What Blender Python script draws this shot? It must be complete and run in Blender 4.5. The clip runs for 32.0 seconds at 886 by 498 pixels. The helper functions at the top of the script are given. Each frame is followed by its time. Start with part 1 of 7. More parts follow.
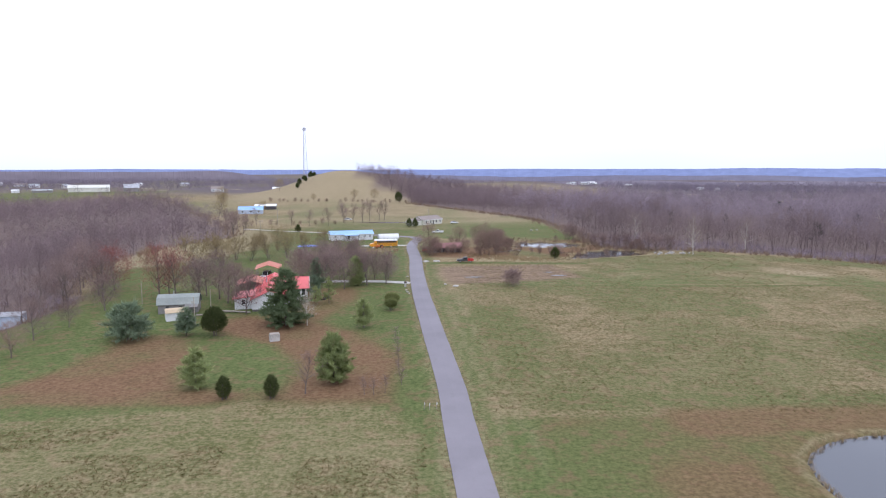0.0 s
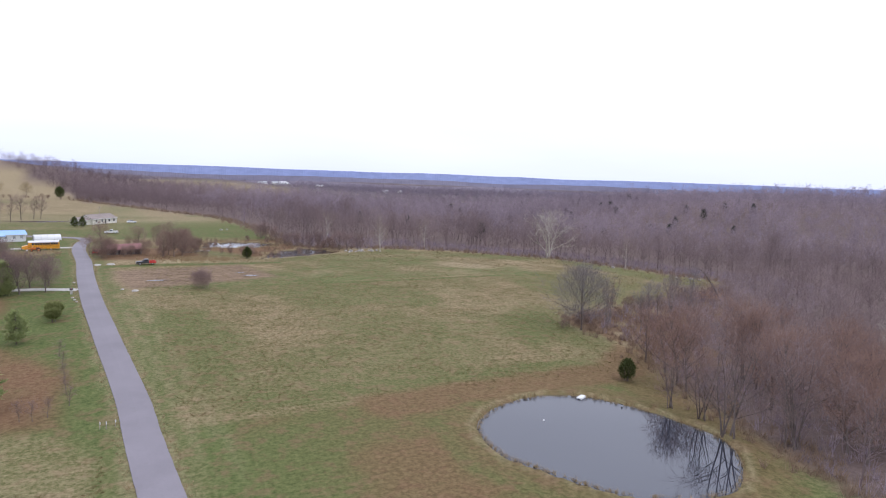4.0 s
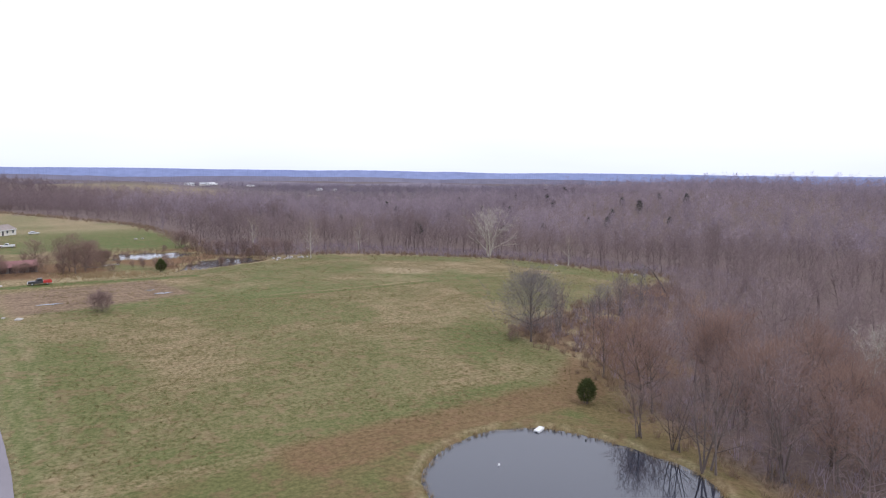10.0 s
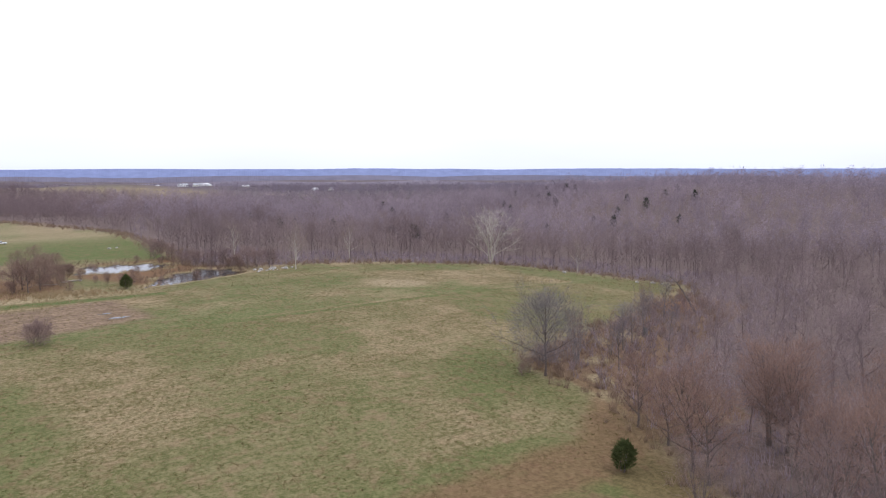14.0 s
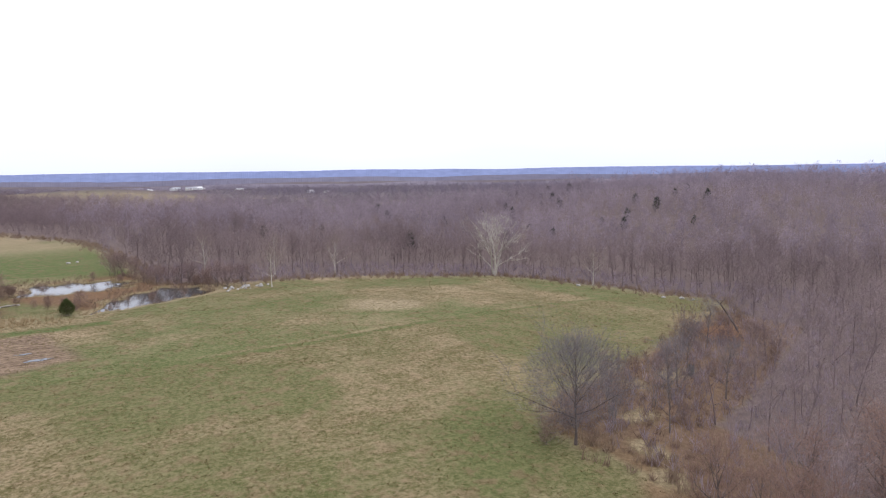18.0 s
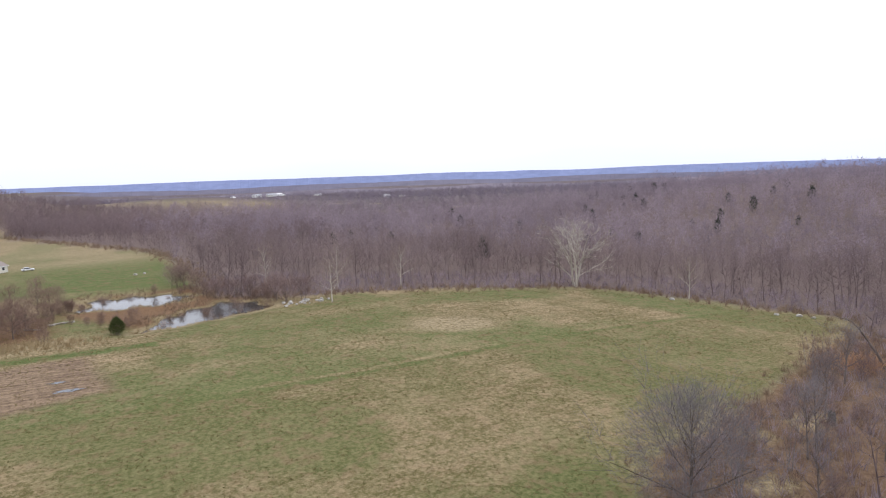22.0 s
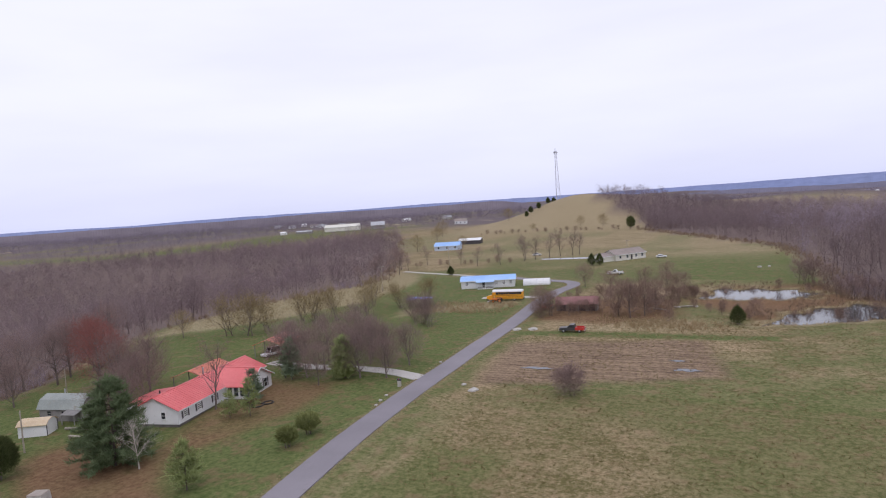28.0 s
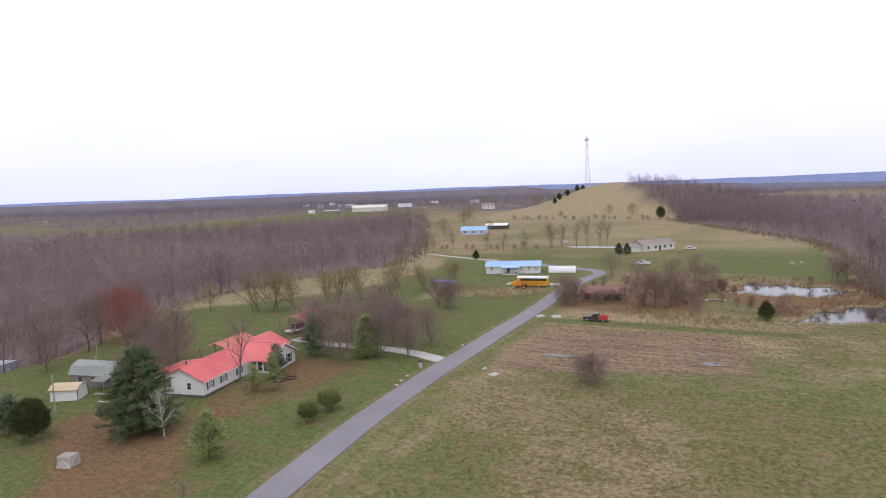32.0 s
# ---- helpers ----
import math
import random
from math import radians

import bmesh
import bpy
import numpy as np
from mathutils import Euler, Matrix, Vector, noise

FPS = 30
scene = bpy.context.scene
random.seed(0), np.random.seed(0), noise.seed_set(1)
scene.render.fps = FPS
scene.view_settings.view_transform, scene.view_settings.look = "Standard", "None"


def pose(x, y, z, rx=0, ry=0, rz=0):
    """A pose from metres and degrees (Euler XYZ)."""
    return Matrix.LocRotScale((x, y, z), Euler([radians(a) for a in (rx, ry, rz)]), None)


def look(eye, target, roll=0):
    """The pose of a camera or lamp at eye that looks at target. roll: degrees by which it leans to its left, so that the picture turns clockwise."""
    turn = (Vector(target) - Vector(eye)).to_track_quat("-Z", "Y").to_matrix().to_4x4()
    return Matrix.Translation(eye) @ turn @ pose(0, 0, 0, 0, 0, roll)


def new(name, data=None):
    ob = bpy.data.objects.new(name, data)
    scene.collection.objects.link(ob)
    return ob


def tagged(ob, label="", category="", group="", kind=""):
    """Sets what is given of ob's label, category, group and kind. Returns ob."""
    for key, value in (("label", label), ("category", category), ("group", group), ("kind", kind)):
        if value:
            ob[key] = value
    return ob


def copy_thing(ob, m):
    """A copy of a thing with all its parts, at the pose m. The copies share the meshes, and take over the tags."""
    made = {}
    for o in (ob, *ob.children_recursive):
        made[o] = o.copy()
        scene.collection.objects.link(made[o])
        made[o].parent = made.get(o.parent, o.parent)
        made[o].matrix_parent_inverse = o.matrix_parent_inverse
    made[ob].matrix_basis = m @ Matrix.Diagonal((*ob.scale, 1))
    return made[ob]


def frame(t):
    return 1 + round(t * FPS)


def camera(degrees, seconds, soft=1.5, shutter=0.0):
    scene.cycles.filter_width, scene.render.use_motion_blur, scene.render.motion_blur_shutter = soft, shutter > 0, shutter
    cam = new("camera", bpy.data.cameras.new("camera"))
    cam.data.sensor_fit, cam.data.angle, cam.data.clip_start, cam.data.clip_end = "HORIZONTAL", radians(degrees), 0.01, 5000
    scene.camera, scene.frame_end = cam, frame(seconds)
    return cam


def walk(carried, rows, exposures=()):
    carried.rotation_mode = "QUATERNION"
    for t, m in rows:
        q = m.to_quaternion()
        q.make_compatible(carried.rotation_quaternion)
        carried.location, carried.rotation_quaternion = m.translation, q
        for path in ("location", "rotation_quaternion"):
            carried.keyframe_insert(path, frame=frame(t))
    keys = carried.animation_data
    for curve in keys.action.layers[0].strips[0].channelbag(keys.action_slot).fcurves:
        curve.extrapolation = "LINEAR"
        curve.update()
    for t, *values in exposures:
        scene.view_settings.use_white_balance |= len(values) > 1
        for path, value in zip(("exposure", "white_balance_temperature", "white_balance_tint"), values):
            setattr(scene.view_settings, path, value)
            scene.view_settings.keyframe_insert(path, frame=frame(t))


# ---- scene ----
cam = camera(68.43, 32.0, 1.1)
# seconds, place, yaw, pitch, roll
PATH = [
    (0, 0.00, 0.00, 33.00, 0.00, -6.92, -0.08),
    (0.5, 0.37, -0.03, 32.94, -4.02, -6.91, 0.30),
    (1, 0.46, -0.08, 32.85, -10.51, -6.84, 1.03),
    (1.5, 0.32, -0.12, 32.71, -15.02, -6.71, 1.47),
    (2, 0.17, -0.15, 32.60, -16.82, -6.66, 1.58),
    (2.5, 0.06, -0.21, 32.54, -19.56, -6.59, 1.76),
    (3, -0.06, -0.28, 32.56, -22.76, -6.50, 1.96),
    (3.5, -0.18, -0.37, 32.59, -25.09, -6.44, 2.10),
    (4, -0.23, -0.47, 32.62, -26.71, -6.44, 2.05),
    (4.5, -0.27, -0.50, 32.70, -27.97, -6.43, 2.03),
    (6.5, 0.50, 0.86, 33.38, -30.03, -6.66, 1.46),
    (7, 1.13, 1.90, 33.43, -30.35, -6.67, 1.30),
    (7.5, 1.82, 3.13, 33.45, -30.87, -6.68, 1.20),
    (8, 2.66, 4.63, 33.43, -31.33, -6.69, 1.15),
    (8.5, 3.65, 6.31, 33.43, -31.61, -6.67, 0.98),
    (9, 4.73, 8.17, 33.47, -31.88, -6.72, 0.83),
    (9.5, 5.89, 10.11, 33.53, -32.04, -6.71, 0.81),
    (10, 7.10, 12.10, 33.64, -32.17, -6.69, 0.71),
    (10.5, 8.35, 14.14, 33.78, -32.34, -6.74, 0.62),
    (11, 9.66, 16.21, 33.92, -32.37, -6.75, 0.52),
    (11.5, 11.05, 18.35, 34.05, -32.36, -6.76, 0.42),
    (12, 12.50, 20.59, 34.18, -32.35, -6.78, 0.26),
    (12.5, 14.04, 22.86, 34.33, -32.28, -6.84, 0.09),
    (13, 15.64, 25.22, 34.54, -32.22, -6.88, 0.06),
    (13.5, 17.28, 27.64, 34.70, -32.25, -6.95, 0.06),
    (14, 18.97, 30.15, 34.85, -32.25, -6.97, -0.06),
    (14.5, 20.70, 32.72, 34.98, -32.22, -7.01, -0.21),
    (16.5, 28.26, 44.28, 34.93, -32.25, -6.96, -0.50),
    (17, 30.30, 47.37, 35.01, -32.27, -6.96, -0.55),
    (17.5, 32.41, 50.48, 35.10, -32.29, -6.95, -0.64),
    (18, 34.55, 53.59, 35.18, -32.30, -6.96, -0.75),
    (18.5, 36.68, 56.65, 35.25, -32.27, -6.89, -0.77),
    (19, 38.80, 59.56, 35.30, -32.21, -6.89, -0.82),
    (19.5, 40.78, 62.34, 35.36, -32.21, -6.88, -0.93),
    (20, 42.49, 64.78, 35.44, -32.20, -6.77, -0.90),
    (20.5, 43.76, 66.58, 35.51, -32.07, -6.66, -0.91),
    (21, 44.52, 67.62, 35.49, -31.98, -6.63, -1.03),
    (21.5, 44.86, 68.19, 35.36, -31.13, -6.72, -1.26),
    (22, 44.98, 68.68, 35.21, -25.52, -6.59, -2.00),
    (22.5, 45.10, 69.36, 35.04, -18.77, -6.27, -2.68),
    (23, 45.20, 70.08, 34.74, -15.22, -6.10, -3.06),
    (23.5, 45.29, 70.76, 34.43, -12.79, -5.97, -3.19),
    (24, 45.37, 71.49, 34.19, -9.84, -5.80, -3.42),
    (24.5, 45.48, 72.32, 34.00, -4.12, -5.48, -3.89),
    (25, 45.55, 73.15, 33.82, 3.18, -4.97, -4.39),
    (25.5, 45.53, 73.87, 33.65, 11.29, -4.33, -4.76),
    (26, 45.41, 74.49, 33.46, 17.04, -3.97, -4.95),
    (26.5, 45.24, 75.08, 33.23, 20.63, -3.81, -4.87),
    (28.5, 44.84, 76.24, 32.30, 26.54, -4.11, -3.72),
    (29, 44.84, 76.26, 32.32, 26.91, -4.34, -3.43),
    (29.5, 44.81, 76.28, 32.32, 27.21, -4.50, -3.19),
    (30, 44.77, 76.29, 32.34, 27.50, -4.63, -2.96),
    (30.5, 44.75, 76.33, 32.35, 27.81, -4.82, -2.76),
    (31, 44.78, 76.35, 32.35, 28.04, -4.96, -2.64),
    (31.5, 44.83, 76.31, 32.34, 28.13, -5.09, -2.33),
    (32, 44.91, 76.25, 32.33, 28.29, -5.23, -2.17),
]
EXPOSURES = [(0.0, 0.27, 5600, 17), (4.5, 0.16, 5750, 18), (9.0, 0.17, 5850, 17), (13.0, 0.18, 5900, 17), (19.0, 0.22, 5950, 16), (21.5, 0.22, 6000, 14), (23.0, 0.25, 6100, 15), (24.0, 0.25, 6150, 16), (26.0, -0.13, 5950, 20), (28.5, -0.19, 5950, 20), (30.0, -0.15, 5950, 19), (31.0, -0.06, 6000, 18), (32.0, 0.02, 6050, 18)]
walk(cam, [(t, pose(x, y, z, 90 + pitch, 0, yaw) @ pose(0, 0, 0, 0, 0, roll)) for t, x, y, z, yaw, pitch, roll in PATH], EXPOSURES)

# ---- world, sun ----
world = bpy.data.worlds.new("overcast_sky")
scene.world = world
world.use_nodes = True
wn, wl = world.node_tree.nodes, world.node_tree.links
wn.clear()
w_out = wn.new("ShaderNodeOutputWorld")
w_bg = wn.new("ShaderNodeBackground")
w_sky = wn.new("ShaderNodeTexSky")
w_sky.sky_type = "NISHITA"
w_sky.sun_disc = False
w_sky.sun_elevation, w_sky.sun_rotation = radians(48), radians(150)
w_scale = wn.new("ShaderNodeVectorMath")
w_scale.operation = "SCALE"
w_scale.inputs["Scale"].default_value = 0.1
wl.new(w_sky.outputs[0], w_scale.inputs[0])
w_co = wn.new("ShaderNodeTexCoord")
w_sep = wn.new("ShaderNodeSeparateXYZ")
wl.new(w_co.outputs["Generated"], w_sep.inputs[0])
w_ramp = wn.new("ShaderNodeValToRGB")
w_ramp.color_ramp.elements[0].position, w_ramp.color_ramp.elements[0].color = 0.0, (0.81, 0.84, 0.99, 1)
w_ramp.color_ramp.elements[1].position, w_ramp.color_ramp.elements[1].color = 0.15, (1.03, 1.03, 1.03, 1)
mid = w_ramp.color_ramp.elements.new(0.055)
mid.color = (0.92, 0.93, 1.0, 1)
wl.new(w_sep.outputs["Z"], w_ramp.inputs[0])
w_map = wn.new("ShaderNodeMapping")
w_map.inputs["Scale"].default_value = (1.6, 1.6, 9.0)
wl.new(w_co.outputs["Generated"], w_map.inputs[0])
w_noise = wn.new("ShaderNodeTexNoise")
w_noise.inputs["Scale"].default_value, w_noise.inputs["Detail"].default_value = 1.7, 5
wl.new(w_map.outputs[0], w_noise.inputs["Vector"])
w_cl = wn.new("ShaderNodeMapRange")
w_cl.inputs["From Min"].default_value, w_cl.inputs["From Max"].default_value = 0.3, 0.7
w_cl.inputs["To Min"].default_value, w_cl.inputs["To Max"].default_value = 1.04, 1.12
wl.new(w_noise.outputs[0], w_cl.inputs["Value"])
w_mul = wn.new("ShaderNodeVectorMath")
w_mul.operation = "SCALE"
wl.new(w_ramp.outputs[0], w_mul.inputs[0])
wl.new(w_cl.outputs[0], w_mul.inputs["Scale"])
w_mix = wn.new("ShaderNodeMix")
w_mix.data_type = "RGBA"
w_mix.inputs[0].default_value = 0.9
wl.new(w_scale.outputs[0], w_mix.inputs[6])
wl.new(w_mul.outputs[0], w_mix.inputs[7])
wl.new(w_mix.outputs[2], w_bg.inputs["Color"])
w_bg.inputs["Strength"].default_value = 1.0
wl.new(w_bg.outputs[0], w_out.inputs[0])

sun = new("sun", bpy.data.lights.new("sun", "SUN"))
sun.data.energy, sun.data.angle, sun.data.color = 0.7, radians(25), (1.0, 0.96, 0.9)
sun.matrix_world = look((0, 0, 400), (-120, 210, 0))

# ---- materials ----
def shader(name):
    m = bpy.data.materials.new(name)
    m.use_nodes = True
    nt = m.node_tree
    return m, nt.nodes, nt.links, nt.nodes["Principled BSDF"]


def noise_node(nodes, links, co, scale, detail=4.0, rough=0.55):
    n = nodes.new("ShaderNodeTexNoise")
    n.inputs["Scale"].default_value, n.inputs["Detail"].default_value, n.inputs["Roughness"].default_value = scale, detail, rough
    links.new(co, n.inputs["Vector"])
    return n.outputs[0]


def ramp(nodes, links, fac, lo, hi, a=(0, 0, 0), b=(1, 1, 1)):
    r = nodes.new("ShaderNodeValToRGB")
    r.color_ramp.elements[0].position, r.color_ramp.elements[1].position = lo, hi
    r.color_ramp.elements[0].color, r.color_ramp.elements[1].color = (*a, 1), (*b, 1)
    links.new(fac, r.inputs[0])
    return r.outputs[0]


def mix(nodes, links, fac, a, b, how="MIX"):
    n = nodes.new("ShaderNodeMix")
    n.data_type, n.blend_type = "RGBA", how
    for value, slot in ((fac, n.inputs[0]), (a, n.inputs[6]), (b, n.inputs[7])):
        if isinstance(value, (int, float)):
            slot.default_value = value
        elif isinstance(value, tuple):
            slot.default_value = (*value, 1)
        else:
            links.new(value, slot)
    return n.outputs[2]


def math_node(nodes, links, op, a, b):
    n = nodes.new("ShaderNodeMath")
    n.operation = op
    for value, slot in ((a, n.inputs[0]), (b, n.inputs[1])):
        if isinstance(value, (int, float)):
            slot.default_value = value
        else:
            links.new(value, slot)
    return n.outputs[0]


def bump(nodes, links, bsdf, height, strength, distance):
    n = nodes.new("ShaderNodeBump")
    n.inputs["Strength"].default_value, n.inputs["Distance"].default_value = strength, distance
    links.new(height, n.inputs["Height"])
    links.new(n.outputs[0], bsdf.inputs["Normal"])


def surface(name, a, b, scale=3.0, rough=0.8, metal=0.0, wear=None, bump_by=0.2, spread=0.0, coat=0.0):
    """Two-tone weathered surface: broad stains between a and b, fine grain, wear spots."""
    m, nodes, links, bsdf = shader(name)
    co = nodes.new("ShaderNodeTexCoord").outputs["Object"]
    broad = noise_node(nodes, links, co, scale * 0.3, 3)
    fine = noise_node(nodes, links, co, scale * 5.0, 5, 0.65)
    col = mix(nodes, links, ramp(nodes, links, broad, 0.3, 0.7), a, b)
    col = mix(nodes, links, 0.28, col, ramp(nodes, links, fine, 0.25, 0.75, (0.25, 0.25, 0.25), (0.8, 0.8, 0.8)), "OVERLAY")
    if wear:
        spots = noise_node(nodes, links, co, scale * 1.3, 6, 0.7)
        col = mix(nodes, links, ramp(nodes, links, spots, 0.58, 0.7), col, wear)
    if spread:
        rnd = nodes.new("ShaderNodeObjectInfo").outputs["Random"]
        v = nodes.new("ShaderNodeMapRange")
        v.inputs["To Min"].default_value, v.inputs["To Max"].default_value = 1 - spread, 1 + spread
        links.new(rnd, v.inputs["Value"])
        s = nodes.new("ShaderNodeVectorMath")
        s.operation = "SCALE"
        links.new(col, s.inputs[0])
        links.new(v.outputs[0], s.inputs["Scale"])
        col = s.outputs[0]
    links.new(col, bsdf.inputs["Base Color"])
    bsdf.inputs["Roughness"].default_value, bsdf.inputs["Metallic"].default_value = rough, metal
    bsdf.inputs["Coat Weight"].default_value = coat
    if bump_by:
        bump(nodes, links, bsdf, fine, bump_by, 0.02)
    return m


def plant(name, a, b, rough=0.85, attr=True, twigs=0.3, through_light=0.45):
    """Bark, twigs or needles; the tone varies from tree to tree by the tint attribute, and from twig to twig."""
    m, nodes, links, bsdf = shader(name)
    isl = nodes.new("ShaderNodeNewGeometry").outputs["Random Per Island"]
    if attr:
        at = nodes.new("ShaderNodeAttribute")
        at.attribute_name = "tint"
        fac = math_node(nodes, links, "ADD", math_node(nodes, links, "MULTIPLY", at.outputs["Fac"], 1 - twigs), math_node(nodes, links, "MULTIPLY", isl, twigs))
    else:
        rnd = nodes.new("ShaderNodeObjectInfo").outputs["Random"]
        fac = math_node(nodes, links, "ADD", math_node(nodes, links, "MULTIPLY", rnd, 0.45), math_node(nodes, links, "MULTIPLY", isl, 0.55))
    col = ramp(nodes, links, fac, 0.0, 1.0, a, b)
    nodes.remove(bsdf)
    front, back, both = nodes.new("ShaderNodeBsdfDiffuse"), nodes.new("ShaderNodeBsdfTranslucent"), nodes.new("ShaderNodeMixShader")
    front.inputs["Roughness"].default_value = rough
    both.inputs[0].default_value = through_light
    links.new(col, front.inputs["Color"])
    links.new(col, back.inputs["Color"])
    links.new(front.outputs[0], both.inputs[1])
    links.new(back.outputs[0], both.inputs[2])
    links.new(both.outputs[0], nodes["Material Output"].inputs["Surface"])
    return m


def glass(name, tone, rough=0.08):
    m, nodes, links, bsdf = shader(name)
    bsdf.inputs["Base Color"].default_value = (*tone, 1)
    bsdf.inputs["Roughness"].default_value = rough
    bsdf.inputs["Specular IOR Level"].default_value = 0.7
    return m


def ground_material():
    m, nodes, links, bsdf = shader("ground_cover")
    co = nodes.new("ShaderNodeTexCoord").outputs["Object"]
    za = nodes.new("ShaderNodeAttribute")
    za.attribute_name = "zone_a"
    zb = nodes.new("ShaderNodeAttribute")
    zb.attribute_name = "zone_b"
    sa = nodes.new("ShaderNodeSeparateColor")
    sb = nodes.new("ShaderNodeSeparateColor")
    links.new(za.outputs["Color"], sa.inputs[0])
    links.new(zb.outputs["Color"], sb.inputs[0])
    lawn, litter, straw = sa.outputs
    soil, wood, far = sb.outputs
    huge = noise_node(nodes, links, co, 0.018, 4)
    broad = noise_node(nodes, links, co, 0.07, 6, 0.6)
    mid_n = noise_node(nodes, links, co, 0.35, 6, 0.65)
    fine = noise_node(nodes, links, co, 1.5, 7, 0.75)
    # mown streaks run along the field
    mp = nodes.new("ShaderNodeMapping")
    mp.inputs["Rotation"].default_value = (0, 0, radians(4))
    mp.inputs["Scale"].default_value = (0.12, 0.9, 1)
    links.new(co, mp.inputs[0])
    streak = noise_node(nodes, links, mp.outputs[0], 1.0, 5, 0.6)
    # hay field: green with dead straw thatch
    thatch = math_node(nodes, links, "ADD", math_node(nodes, links, "MULTIPLY", broad, 0.55), math_node(nodes, links, "MULTIPLY", mid_n, 0.45))
    thatch = math_node(nodes, links, "ADD", thatch, math_node(nodes, links, "MULTIPLY", math_node(nodes, links, "SUBTRACT", streak, 0.5), 0.5))
    thatch = math_node(nodes, links, "ADD", thatch, math_node(nodes, links, "MULTIPLY", math_node(nodes, links, "SUBTRACT", fine, 0.5), 1.5))
    f_mix = ramp(nodes, links, thatch, 0.34, 0.66)
    hay = mix(nodes, links, f_mix, (0.132, 0.108, 0.043), (0.345, 0.26, 0.155))
    specks = noise_node(nodes, links, co, 1.7, 3, 0.6)
    hay = mix(nodes, links, ramp(nodes, links, specks, 0.53, 0.6), hay, mix(nodes, links, 0.35, hay, (0.085, 0.07, 0.035)))
    hay = mix(nodes, links, ramp(nodes, links, noise_node(nodes, links, co, 2.3, 3, 0.6), 0.55, 0.63), hay, mix(nodes, links, 0.45, hay, (0.45, 0.36, 0.23)))
    # greener mown grass
    grass = mix(nodes, links, ramp(nodes, links, fine, 0.36, 0.64), (0.063, 0.092, 0.025), (0.158, 0.175, 0.064))
    grass = mix(nodes, links, math_node(nodes, links, "MULTIPLY", ramp(nodes, links, mid_n, 0.5, 0.62), 0.7), grass, mix(nodes, links, fine, (0.09, 0.06, 0.028), (0.27, 0.2, 0.11)))
    col = mix(nodes, links, lawn, hay, grass)
    # straw and dead growth
    dry = mix(nodes, links, ramp(nodes, links, fine, 0.38, 0.62), (0.19, 0.148, 0.085), (0.41, 0.332, 0.2))
    col = mix(nodes, links, straw, col, dry)
    # reddish dead leaves and clover
    leaf_f = math_node(nodes, links, "MULTIPLY", litter, ramp(nodes, links, math_node(nodes, links, "ADD", math_node(nodes, links, "MULTIPLY", mid_n, 0.25), math_node(nodes, links, "MULTIPLY", broad, 0.75)), 0.22, 0.44))
    leaf = mix(nodes, links, ramp(nodes, links, fine, 0.35, 0.65), (0.125, 0.07, 0.038), (0.24, 0.15, 0.083))
    col = mix(nodes, links, leaf_f, col, leaf)
    # worked soil with stubble rows
    rows = nodes.new("ShaderNodeTexWave")
    rows.bands_direction = "Y"
    rows.inputs["Scale"].default_value, rows.inputs["Distortion"].default_value = 0.22, 4.0
    rows.inputs["Detail"].default_value = 3
    links.new(co, rows.inputs["Vector"])
    stub = math_node(nodes, links, "ADD", math_node(nodes, links, "MULTIPLY", rows.outputs[1], 0.05), math_node(nodes, links, "ADD", math_node(nodes, links, "MULTIPLY", streak, 0.3), math_node(nodes, links, "MULTIPLY", fine, 0.65)))
    dirt = mix(nodes, links, ramp(nodes, links, stub, 0.4, 0.6), (0.12, 0.08, 0.055), (0.31, 0.225, 0.145))
    col = mix(nodes, links, soil, col, dirt)
    # woodland floor
    floor_c = mix(nodes, links, ramp(nodes, links, fine, 0.36, 0.64), (0.1, 0.074, 0.066), (0.225, 0.17, 0.15))
    floor_c = mix(nodes, links, ramp(nodes, links, mid_n, 0.5, 0.7), floor_c, (0.17, 0.12, 0.1))
    col = mix(nodes, links, wood, col, floor_c)
    # distant farmland
    fields = mix(nodes, links, ramp(nodes, links, huge, 0.64, 0.7), (0.135, 0.108, 0.11), (0.4, 0.325, 0.21))
    col = mix(nodes, links, far, col, fields)
    links.new(col, bsdf.inputs["Base Color"])
    bsdf.inputs["Roughness"].default_value = 0.95
    bsdf.inputs["Specular IOR Level"].default_value = 0.1
    h = math_node(nodes, links, "ADD", fine, math_node(nodes, links, "MULTIPLY", mid_n, 1.5))
    bump(nodes, links, bsdf, h, 0.4, 0.3)
    return m


def water_material(name, tone, ripple):
    m, nodes, links, bsdf = shader(name)
    co = nodes.new("ShaderNodeTexCoord").outputs["Object"]
    bsdf.inputs["Base Color"].default_value = (*tone, 1)
    bsdf.inputs["Roughness"].default_value = 0.01
    bsdf.inputs["IOR"].default_value = 1.6
    bsdf.inputs["Specular IOR Level"].default_value = 0.8
    bump(nodes, links, bsdf, noise_node(nodes, links, co, 1.4, 3), ripple, 0.02)
    return m


